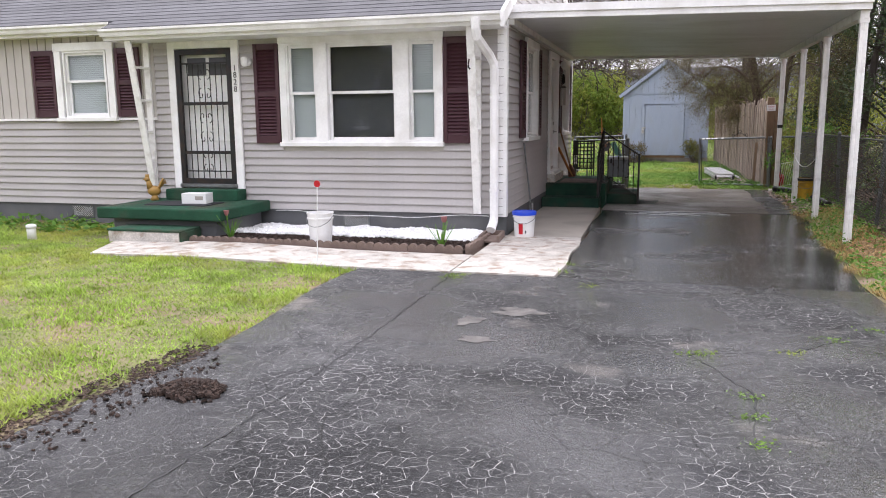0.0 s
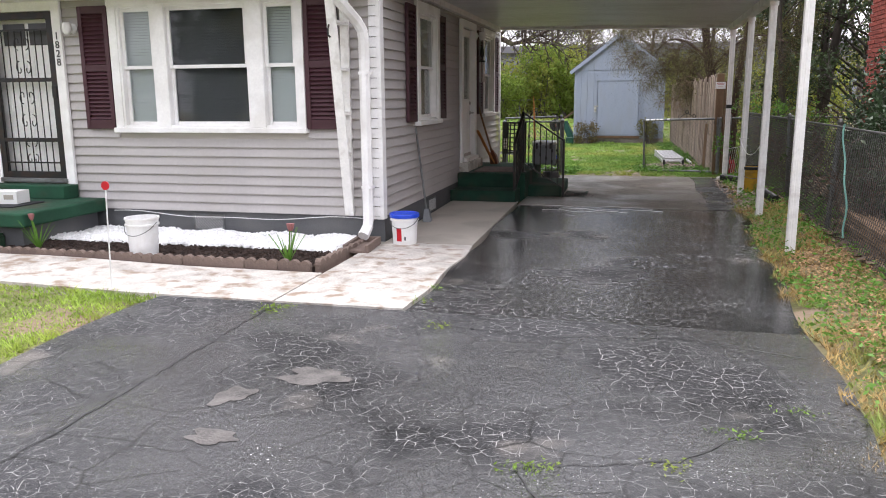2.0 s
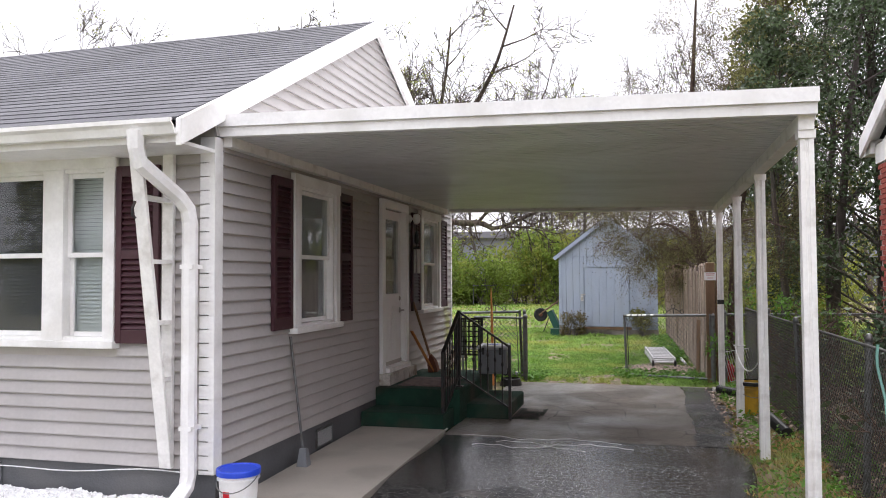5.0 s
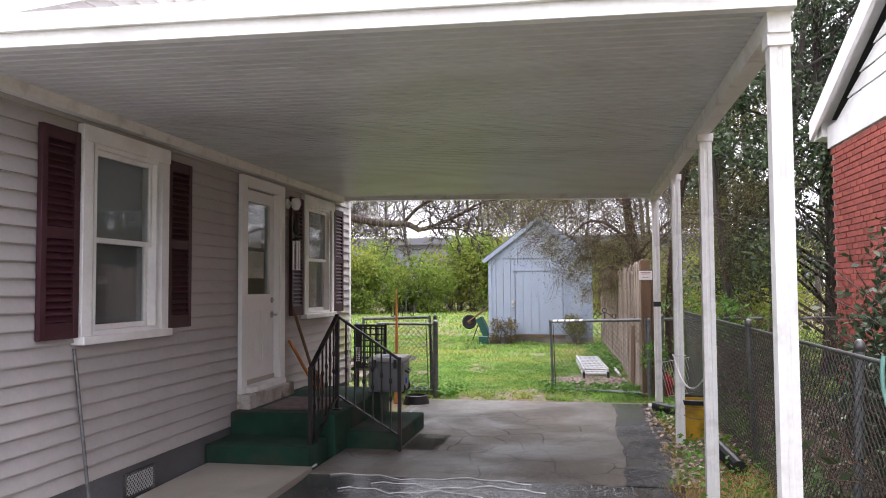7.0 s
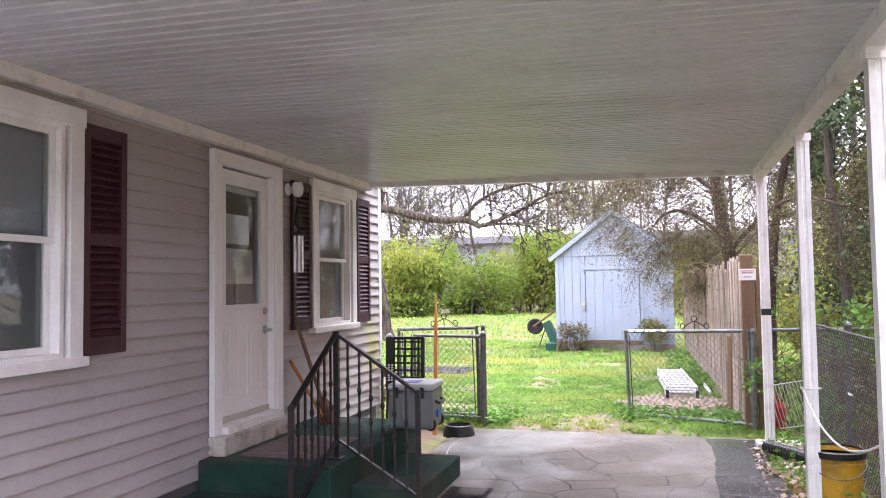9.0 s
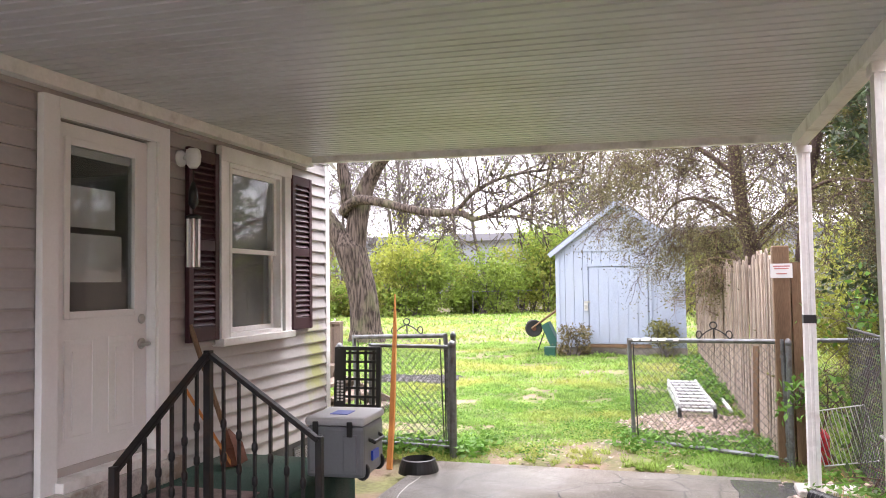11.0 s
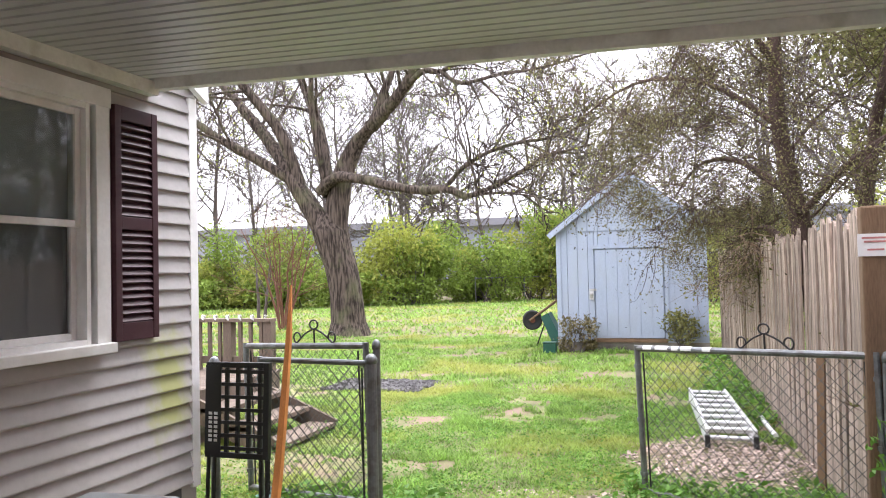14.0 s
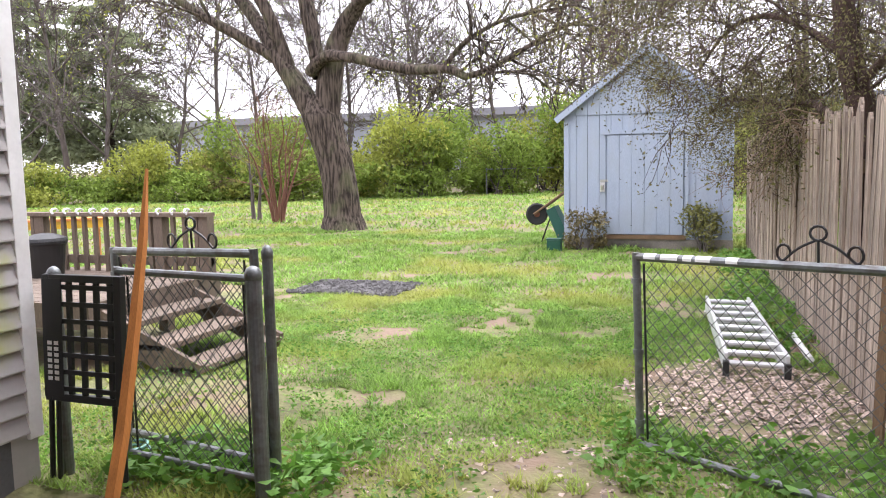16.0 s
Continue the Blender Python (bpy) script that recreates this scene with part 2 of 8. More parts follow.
M_ALU = mat("weathered_aluminium", (0.62, 0.62, 0.63), 0.4, metal=0.35, var=0.12, scale=8, bump=0.05)
M_PINKLEAF = mat("dry_fallen_leaf", (0.36, 0.28, 0.235), 0.85, var=0.3, island=1.3, bump=0)
M_CHROME = mat("dull_chrome", (0.5, 0.49, 0.47), 0.3, metal=1.0, var=0.15, bump=0)
M_GREENP = mat("green_plastic", (0.01, 0.07, 0.045), 0.5, var=0.15, bump=0)
M_HOSE = mat("green_hose", (0.16, 0.34, 0.29), 0.45, var=0.15, bump=0)
M_RUBBER = mat("black_rubber", (0.015, 0.015, 0.015), 0.7, var=0.3, bump=0.1)
M_RUST = mat("rusty_steel", (0.15, 0.055, 0.03), 0.85, var=0.4, bump=0.3)
M_GRASSB = mat("grass_blade", (0.195, 0.325, 0.058), 0.75, var=0.6, scale=2.4, fine=9, island=0.7, bump=0, stain=(0.37, 0.37, 0.085), stain_amt=0.75, stain_scale=0.55, thin=0.4)
M_GRASSF = mat("yellow_green_grass_blade", (0.25, 0.355, 0.055), 0.75, var=0.6, scale=2.4, fine=9, island=0.7, bump=0, stain=(0.42, 0.41, 0.085), stain_amt=0.7, stain_scale=0.7, thin=0.4)
M_GRASSD = mat("dry_straw_grass_blade", (0.36, 0.25, 0.10), 0.85, var=0.5, scale=2.4, fine=9, island=0.8, bump=0, stain=(0.19, 0.30, 0.06), stain_amt=0.9, stain_scale=1.6, thin=0.3)
M_WEED = mat("broad_weed_leaf", (0.13, 0.27, 0.040), 0.6, var=0.3, island=0.6, bump=0, thin=0.35)
M_FARWALL = mat("far_pale_metal_wall", (0.24, 0.255, 0.31), 0.6, var=0.1, scale=0.4, bump=0)
M_GOLD = mat("ochre_glaze", (0.36, 0.21, 0.05), 0.4, var=0.3, bump=0)
M_MAT = mat("dark_door_mat", (0.028, 0.028, 0.032), 0.95, var=0.4, scale=9, fine=200, bump=0.6)
M_RUG = mat("faded_patterned_rug", (0.17, 0.12, 0.11), 0.95, var=0.5, scale=14, fine=160, bump=0.4, stain=(0.07, 0.06, 0.06), stain_amt=0.6, stain_scale=12)
M_CARDW = mat("white_parcel_card", (0.76, 0.76, 0.75), 0.6, var=0.05, bump=0)


def glass_mat():
    m = bpy.data.materials.new("window_glass")
    m.use_nodes = True
    N, L = m.node_tree.nodes, m.node_tree.links
    N.remove(N["Principled BSDF"])
    tr, gl, mx = N.new("ShaderNodeBsdfTransparent"), N.new("ShaderNodeBsdfGlossy"), N.new("ShaderNodeMixShader")
    lw, pw, fr = N.new("ShaderNodeLayerWeight"), N.new("ShaderNodeMath"), N.new("ShaderNodeMath")
    lw.inputs[0].default_value = 0.5
    pw.operation, fr.operation = "POWER", "MULTIPLY_ADD"
    pw.inputs[1].default_value, fr.inputs[1].default_value, fr.inputs[2].default_value = 3.5, 0.9, 0.045
    L.new(lw.outputs["Facing"], pw.inputs[0])
    L.new(pw.outputs[0], fr.inputs[0])
    tr.inputs[0].default_value = (0.86, 0.88, 0.88, 1)
    gl.inputs["Roughness"].default_value = 0.03
    L.new(fr.outputs[0], mx.inputs[0])
    L.new(tr.outputs[0], mx.inputs[1])
    L.new(gl.outputs[0], mx.inputs[2])
    L.new(mx.outputs[0], N["Material Output"].inputs[0])
    return m


M_GLASS = glass_mat()

# ---- building helpers ----


def thing(name, m, label, category, group="", kind=""):
    ob = new(name)
    ob.empty_display_size = 0.1
    ob.matrix_world = m
    return tagged(ob, label, category, group, kind)


def finish(bm, name, material, smooth=False):
    me = bpy.data.meshes.new(name)
    bmesh.ops.recalc_face_normals(bm, faces=bm.faces)
    bm.to_mesh(me)
    bm.free()
    if smooth:
        me.shade_smooth()
    if material is not None:
        me.materials.append(material)
    return me


def part(name, bm, material, parent, label="", smooth=False, m=None):
    ob = new(name, finish(bm, name, material, smooth) if isinstance(bm, bmesh.types.BMesh) else bm)
    ob.parent = parent
    if m is not None:
        ob.matrix_basis = m
    return tagged(ob, label)


def single(name, bm, material, label, category, kind="", smooth=False, m=None, group=""):
    ob = new(name, finish(bm, name, material, smooth) if isinstance(bm, bmesh.types.BMesh) else bm)
    if m is not None:
        ob.matrix_world = m
    return tagged(ob, label, category, group, kind)


def raw(name, verts, faces, material, smooth=False):
    me = bpy.data.meshes.new(name)
    me.from_pydata(verts, [], faces)
    me.materials.append(material)
    if smooth:
        me.shade_smooth()
    return me


def fast_mesh(name, verts, n, material):
    """A mesh of loose polygons of n corners each, from an array of corners."""
    me = bpy.data.meshes.new(name)
    v = np.asarray(verts, dtype=np.float32).reshape(-1, 3)
    me.vertices.add(len(v))
    me.vertices.foreach_set("co", v.ravel())
    me.loops.add(len(v))
    me.loops.foreach_set("vertex_index", np.arange(len(v), dtype=np.int32))
    me.polygons.add(len(v) // n)
    me.polygons.foreach_set("loop_start", np.arange(0, len(v), n, dtype=np.int32))
    me.materials.append(material)
    me.update(calc_edges=True)
    me.validate()
    return me


def box(bm, x0, x1, y0, y1, z0, z1, bev=0.0):
    m = Matrix.Translation(((x0 + x1) / 2, (y0 + y1) / 2, (z0 + z1) / 2)) @ Matrix.Diagonal((abs(x1 - x0), abs(y1 - y0), abs(z1 - z0), 1))
    r = bmesh.ops.create_cube(bm, size=1, matrix=m)
    if bev:
        es = {e for v in r["verts"] for e in v.link_edges}
        bmesh.ops.bevel(bm, geom=list(es), offset=bev, segments=2, affect="EDGES", profile=0.5)
    return bm


def bx(x0, x1, y0, y1, z0, z1, bev=0.0):
    return box(bmesh.new(), x0, x1, y0, y1, z0, z1, bev)


def beam(bm, a, b, w, d, bev=0.0):
    """A bar of section w by d from a to b; d is measured along the up direction as far as it can be."""
    a, b = Vector(a), Vector(b)
    q = (b - a).to_track_quat("Z", "Y")
    m = Matrix.Translation((a + b) / 2) @ q.to_matrix().to_4x4() @ Matrix.Diagonal((w, d, (b - a).length, 1))
    r = bmesh.ops.create_cube(bm, size=1, matrix=m)
    if bev:
        es = {e for v in r["verts"] for e in v.link_edges}
        bmesh.ops.bevel(bm, geom=list(es), offset=bev, segments=1, affect="EDGES")
    return bm


def rod(bm, a, b, r, r2=None, seg=10):
    a, b = Vector(a), Vector(b)
    m = Matrix.Translation((a + b) / 2) @ (b - a).to_track_quat("Z", "Y").to_matrix().to_4x4()
    bmesh.ops.create_cone(bm, cap_ends=True, segments=seg, radius1=r, radius2=r if r2 is None else r2, depth=(b - a).length, matrix=m)
    return bm


def tube(bm, pts, r, seg=8, closed=False):
    """A tube along points; r is one radius or one for each point."""
    pts = [Vector(p) for p in pts]
    rings, prev = [], None
    n = len(pts)
    for i, p in enumerate(pts):
        d = (pts[min(i + 1, n - 1)] - pts[max(i - 1, 0)]).normalized()
        if closed:
            d = (pts[(i + 1) % n] - pts[i - 1]).normalized()
        u = d.orthogonal().normalized() if prev is None else (prev - d * prev.dot(d)).normalized()
        prev = u
        v = d.cross(u)
        rr = r[i] if isinstance(r, (list, tuple)) else r
        rings.append([bm.verts.new(p + (u * math.cos(a) + v * math.sin(a)) * rr) for a in (2 * math.pi * k / seg for k in range(seg))])
    for i in range(n if closed else n - 1):
        A, B = rings[i], rings[(i + 1) % n]
        for k in range(seg):
            bm.faces.new((A[k], A[(k + 1) % seg], B[(k + 1) % seg], B[k]))
    if not closed:
        bm.faces.new(rings[0][::-1])
        bm.faces.new(rings[-1])
    return bm


def lathe(bm, prof, seg=24, at=(0, 0, 0)):
    """A turned shape from (radius, height) pairs, bottom to top and back inside."""
    rings = [[bm.verts.new((at[0] + r * math.cos(2 * math.pi * k / seg), at[1] + r * math.sin(2 * math.pi * k / seg), at[2] + z)) for k in range(seg)] for r, z in prof]
    for A, B in zip(rings, rings[1:]):
        for k in range(seg):
            bm.faces.new((A[k], A[(k + 1) % seg], B[(k + 1) % seg], B[k]))
    bm.faces.new(rings[0][::-1])
    bm.faces.new(rings[-1])
    return bm


def smoothstep(a, b, x):
    t = min(1, max(0, (x - a) / (b - a)))
    return t * t * (3 - 2 * t)


def gz(x, y):
    """Height of the ground."""
    z = 0.05 * smoothstep(8.5, 13, y)
    z += 0.10 * smoothstep(1.95, 2.4, x) * smoothstep(6, 9, y) * (1 - smoothstep(14, 17, y))
    z += -0.06 * smoothstep(17.5, 20, y) * (1 - smoothstep(28, 40, y)) + 0.15 * smoothstep(30, 46, y)
    z += 0.03 * smoothstep(-3, -5, x) * (1 - smoothstep(8, 9, y))
    if y > 17 or x < -3:
        z += 0.03 * noise.noise((x * 0.35, y * 0.35, 0)) * min(1, max((y - 17) / 3, (-3 - x) / 2, 0))
    return z


def asphalt_mat(name, lo, hi, tint, pale_amt, gloss, bump=0.4, dry=0.56):
    m = bpy.data.materials.new(name)
    m.use_nodes = True
    N, L = m.node_tree.nodes, m.node_tree.links
    b = N["Principled BSDF"]
    co = N.new("ShaderNodeTexCoord")

    def noise_tex(s, d=5, vec=None):
        n = N.new("ShaderNodeTexNoise")
        n.inputs["Scale"].default_value, n.inputs["Detail"].default_value = s, d
        L.new(vec or co.outputs["Object"], n.inputs["Vector"])
        return n

    def ramp(src, a, c, lo=0.0, hi=1.0):
        r = N.new("ShaderNodeMapRange")
        r.inputs[1].default_value, r.inputs[2].default_value, r.inputs[3].default_value, r.inputs[4].default_value = a, c, lo, hi
        L.new(src, r.inputs[0])
        return r.outputs[0]

    def mul(a, c, op="MULTIPLY"):
        n = N.new("ShaderNodeMath")
        n.operation = op
        for i, v in enumerate((a, c)):
            if isinstance(v, (int, float)):
                n.inputs[i].default_value = v
            else:
                L.new(v, n.inputs[i])
        return n.outputs[0]
    at = co.outputs["Object"]
    for sc, amp in ((2.2, 0.12), (16, 0.022)):
        warp, add = noise_tex(sc, 2), N.new("ShaderNodeVectorMath")
        add.operation = "MULTIPLY_ADD"
        L.new(warp.outputs["Color"], add.inputs[0])
        add.inputs[1].default_value = (amp, amp, 0)
        L.new(at, add.inputs[2])
        at = add.outputs[0]

    def cracks(scale, width):
        v = N.new("ShaderNodeTexVoronoi")
        v.feature = "DISTANCE_TO_EDGE"
        v.inputs["Scale"].default_value = scale
        v.voronoi_dimensions = "2D"
        L.new(at, v.inputs["Vector"])
        return ramp(v.outputs["Distance"], 0.0, width, 1.0, 0.0)
    broad = noise_tex(0.55, 4).outputs["Fac"]
    fine = noise_tex(170, 2).outputs["Fac"]
    grit = noise_tex(26, 4).outputs["Fac"]
    net = mul(mul(cracks(11.5, 0.030), 1.0), mul(cracks(24, 0.045), 0.35), "MAXIMUM")
    pale = mul(mul(net, ramp(noise_tex(0.9, 8).outputs["Fac"], 0.38, 0.62)), ramp(grit, 0.42, 0.54, 0.05, 1.0))
    chip = mul(ramp(noise_tex(75, 2).outputs["Fac"], 0.66, 0.70), ramp(noise_tex(1.7, 4).outputs["Fac"], 0.40, 0.62))
    dark = mul(cracks(2.6, 0.030), ramp(noise_tex(0.7, 3).outputs["Fac"], 0.38, 0.50))
    patch = ramp(noise_tex(1.5, 12).outputs["Fac"], 0.62, 0.72)
    tone = mul(ramp(broad, 0.35, 0.65, lo, hi), ramp(fine, 0.30, 0.70, 0.35, 1.65))
    c0 = N.new("ShaderNodeCombineColor")
    for i, k in enumerate(tint):
        L.new(mul(tone, k), c0.inputs[i])

    def mix(fac, a, colour):
        n = N.new("ShaderNodeMix")
        n.data_type = "RGBA"
        L.new(fac, n.inputs[0])
        L.new(a, n.inputs[6])
        n.inputs[7].default_value = (*colour, 1)
        return n.outputs[2]
    out = mix(mul(pale, pale_amt), c0.outputs[0], (0.72, 0.71, 0.70))
    out = mix(mul(chip, 0.9), out, (0.55, 0.54, 0.53))
    out = mix(mul(patch, 0.5), out, (0.26, 0.235, 0.215))
    out = mix(mul(dark, 0.9), out, (0.010, 0.010, 0.010))
    L.new(out, b.inputs["Base Color"])
    wet = ramp(noise_tex(0.9, 6).outputs["Fac"], dry - 0.16, dry, gloss, gloss + 0.30)
    L.new(wet, b.inputs["Roughness"])
    L.new(ramp(wet, gloss, gloss + 0.30, 0.7, 0.10), b.inputs["Specular IOR Level"])
    bp = N.new("ShaderNodeBump")
    bp.inputs["Strength"].default_value, bp.inputs["Distance"].default_value = bump, 0.010
    L.new(mul(mul(mul(fine, 0.6), mul(grit, 1.0), "ADD"), mul(net, -0.7), "ADD"), bp.inputs["Height"])
    L.new(bp.outputs[0], b.inputs["Normal"])
    return m


def soil_mat():
    m = mat("lawn_soil_and_thatch", (0.150, 0.150, 0.060), 0.95, var=0.6, scale=2.5, fine=28, bump=1.0, stain=(0.215, 0.148, 0.108), stain_amt=0.95, stain_scale=1.3, stain_lo=0.47)
    return m


M_ASPHALT, M_SOIL = asphalt_mat("cracked_wet_asphalt", 0.012, 0.054, (0.98, 0.98, 1.05), 1.0, 0.11, 0.6), soil_mat()
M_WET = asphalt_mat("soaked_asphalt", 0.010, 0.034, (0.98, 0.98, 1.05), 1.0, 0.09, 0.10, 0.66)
M_FLOOR = asphalt_mat("brown_worn_paving", 0.075, 0.185, (1.12, 0.98, 0.84), 0.15, 0.30)

# ---- ground, driveway, paving ----


def lawn_edge(y):
    """x of the left edge of the asphalt."""
    return -2.93 + 0.07 * math.sin(y * 1.7) + (0.0 if y > 2 else 0.10 * (2 - y) * -1)


def drive_right(y):
    return 1.72 + 0.035 * (y - 6) + 0.04 * math.sin(y * 2.3)


def is_paved(x, y):
    if y < 7.2:
        return lawn_edge(y) < x < drive_right(y)
    if y < 9.7:
        return -6.6 < x < drive_right(y)
    if y < 16.75:
        return -1.9 < x < drive_right(y)
    return False


def spaced(a, b, near0, near1, fine, steps=9):
    far = lambda s, e: [s + (e - s) * (k / steps) ** 3 for k in range(1, steps + 1)]
    mid = list(np.arange(near0, near1, fine))
    return far(near0, a)[::-1] + mid + far(mid[-1], b)


xs, ys = spaced(-420, 420, -13.0, 7.0, 0.25), spaced(-60, 700, -4.0, 48.0, 0.25)
gv = [(x, y, gz(x, y) - (0.06 if is_paved(x, y) else 0.0)) for y in ys for x in xs]
nx = len(xs)
gf = [(j * nx + i, j * nx + i + 1, (j + 1) * nx + i + 1, (j + 1) * nx + i) for j in range(len(ys) - 1) for i in range(nx - 1)]
ground = tagged(new("ground", raw("ground", gv, gf, M_SOIL, True)), "patchy spring lawn ground with bare soil spots", "ground", kind="structure")


def ribbon(name, y0, y1, left, right, lift, material, label, category, step=0.25, cols=14, thick=0.08):
    """A paved strip that follows the ground, with its sides."""
    rows_n = max(2, int((y1 - y0) / step) + 1)
    v, f = [], []
    for j in range(rows_n):
        y = y0 + (y1 - y0) * j / (rows_n - 1)
        a, c = left(y), right(y)
        for i in range(cols + 1):
            x = a + (c - a) * i / cols
            v.append((x, y, gz(x, y) * (1 if x < 1.95 else 0) + (0.05 if x >= 1.95 else 0) + lift))
    w = cols + 1
    f = [(j * w + i, j * w + i + 1, (j + 1) * w + i + 1, (j + 1) * w + i) for j in range(rows_n - 1) for i in range(cols)]
    edge = [j * w for j in range(rows_n)] + [(rows_n - 1) * w + i for i in range(1, w)] + [j * w + cols for j in range(rows_n - 2, -1, -1)] + [i for i in range(cols - 1, 0, -1)]
    base = len(v)
    v += [(v[k][0], v[k][1], v[k][2] - thick) for k in edge]
    n = len(edge)
    f += [(edge[k], edge[(k + 1) % n], base + (k + 1) % n, base + k) for k in range(n)]
    return tagged(new(name, raw(name, v, f, material)), label, category, kind="structure")


ribbon("driveway", -9.0, 7.2, lawn_edge, drive_right, 0.012, M_ASPHALT, "cracked black asphalt driveway, wet and worn", "driveway")
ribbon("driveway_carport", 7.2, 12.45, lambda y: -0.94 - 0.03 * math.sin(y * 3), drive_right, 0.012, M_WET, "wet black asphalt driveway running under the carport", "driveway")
ribbon("carport_floor", 12.45, 16.6, lambda y: -0.94, lambda y: 1.93 + 0.03 * math.sin(y * 3), 0.014, M_FLOOR, "brownish worn paved carport floor with damp stains", "floor")
ribbon("driveway_strip", 12.45, 16.5, lambda y: 1.56 + 0.02 * math.sin(y * 2.9) + 0.035 * noise.noise((y * 4, 0, 0)), drive_right, 0.017, M_ASPHALT, "dark wet asphalt strip along the carport posts", "driveway", 0.12)
ribbon("front_walk", 7.2, 8.16, lambda y: -6.62 + 0.4 * (8.16 - y), lambda y: -2.0, 0.026, M_CONC, "stained pale concrete front walk", "path")
ribbon("corner_pad", 7.2, 9.62, lambda y: -1.98, lambda y: -0.95 + 0.02 * math.sin(y * 5), 0.028, M_CONC, "stained pale concrete pad at the house corner", "paving")
ribbon("side_walk", 9.64, 12.62, lambda y: -1.9, lambda y: -0.97, 0.026, M_SLAB, "grey concrete walk along the house side", "path")



def crack(name, pts, width, label):
    """A narrow open crack that wanders between the given places."""
    rr = random.Random(len(pts) * 7)
    v, f = [], []
    for (xa, ya), (xb, yb) in zip(pts, pts[1:]):
        n = max(3, int(math.hypot(xb - xa, yb - ya) / 0.06))
        for k in range(n):
            q = k / n
            nx_, ny_ = -(yb - ya), xb - xa
            ln = math.hypot(nx_, ny_)
            o, w = rr.uniform(-0.012, 0.012), width * rr.uniform(0.35, 1.3)
            x, y = xa + (xb - xa) * q, ya + (yb - ya) * q
            for sd in (-1, 1):
                v.append((x + nx_ / ln * (o + sd * w / 2), y + ny_ / ln * (o + sd * w / 2), gz(x, y) + 0.0165))
    f = [(2 * k, 2 * k + 1, 2 * k + 3, 2 * k + 2) for k in range(len(v) // 2 - 1)]
    tagged(new(name, raw(name, v, f, M_BLACKP)), label, "crack", kind="structure")


crack("driveway_crack", [(-2.06, 1.6), (-1.97, 3.5), (-1.93, 4.9), (-1.95, 7.15)], 0.011, "long straight dark crack along the driveway")
crack("driveway_crack_cross", [(-0.9, 6.95), (0.1, 6.8), (0.9, 6.95), (1.7, 6.7)], 0.008, "wandering dark crack across the driveway")
crack("driveway_crack_edge", [(0.47, 2.6), (0.45, 3.6), (0.52, 4.3), (0.2, 5.0), (0.85, 5.2), (1.5, 5.9)], 0.008, "branching dark crack in the driveway")
crack("floor_crack", [(-0.85, 15.9), (-0.2, 15.5), (0.5, 15.7), (1.2, 15.2), (1.9, 15.4)], 0.005, "dark crack across the carport floor")
crack("floor_crack_long", [(0.5, 15.7), (0.45, 14.6), (0.7, 13.6), (0.6, 12.6)], 0.004, "thin crack along the carport floor")


def worn_patch(name, x, y, rx, ry, seed):
    g2 = random.Random(seed)
    lobes = [(n, g2.uniform(0.08, 0.17), g2.uniform(0, 6.28)) for n in (2, 3, 5)]
    reach = [1 + sum(w * math.sin(n * k * 0.2244 + ph) for n, w, ph in lobes) + g2.uniform(-0.16, 0.1) for k in range(28)]
    ring_v = [(x + rx * math.cos(k * 0.2244) * reach[k], y + ry * math.sin(k * 0.2244) * reach[k], gz(x, y) + 0.0155) for k in range(28)]
    tagged(new(name, raw(name, ring_v + [(x, y, gz(x, y) + 0.017)], [(k, (k + 1) % 28, 28) for k in range(28)], M_PATCH)), "pale worn spot in the asphalt surface", "patch", kind="structure")


M_PATCH = mat("pale_bare_aggregate", (0.088, 0.08, 0.076), 0.6, var=0.9, scale=9, fine=90, bump=0.5)
for i, (x, y, rx, ry) in enumerate(((-1.20, 4.98, 0.13, 0.07), (-1.05, 5.80, 0.20, 0.13), (-1.36, 5.45, 0.10, 0.12))):
    worn_patch("worn_patch_%d" % (i + 1), x, y, rx, ry, i)

# ---- house ----
FY, SX, BY = 9.70, -1.95, 16.70      # wall faces: front, side, back
HX0 = -13.0
COURSE = 0.1016


def wall_mesh(u0, u1, z0, z1, openings, t=0.15):
    """A wall in the plane y = 0..t, along x, with real openings (u0, u1, z0, z1)."""
    bm = bmesh.new()
    us = sorted({u0, u1, *[o[0] for o in openings], *[o[1] for o in openings]})
    zs = sorted({z0, z1, *[o[2] for o in openings], *[o[3] for o in openings]})
    for a, c in zip(us, us[1:]):
        run = None
        for d, e in zip(zs, zs[1:]):
            hole = any(o[0] <= (a + c) / 2 <= o[1] and o[2] <= (d + e) / 2 <= o[3] for o in openings)
            if hole:
                if run:
                    box(bm, a, c, 0, t, *run)
                run = None
            else:
                run = (run[0], e) if run else (d, e)
        if run:
            box(bm, a, c, 0, t, *run)
    return bm


def board_mesh(u0, u1, u2=None, u3=None, h=COURSE, thick=0.024):
    """A lapped board: thick at its lower edge, thin at the top. u2, u3: its ends at the top."""
    u2, u3 = u0 if u2 is None else u2, u1 if u3 is None else u3
    g0 = 0.011
    v = [(u0, 0.0, g0), (u1, 0.0, g0), (u1, -thick, g0), (u0, -thick, g0), (u0, -thick, 0.019), (u1, -thick, 0.019), (u3, -0.002, h), (u2, -0.002, h), (u2, 0.0, h), (u3, 0.0, h)]
    f = [(0, 1, 2, 3), (3, 2, 5, 4), (4, 5, 6, 7), (7, 6, 9, 8), (0, 3, 4, 7, 8), (1, 9, 6, 5, 2), (0, 8, 9, 1)]
    return raw("siding_board", v, f, M_SIDING)


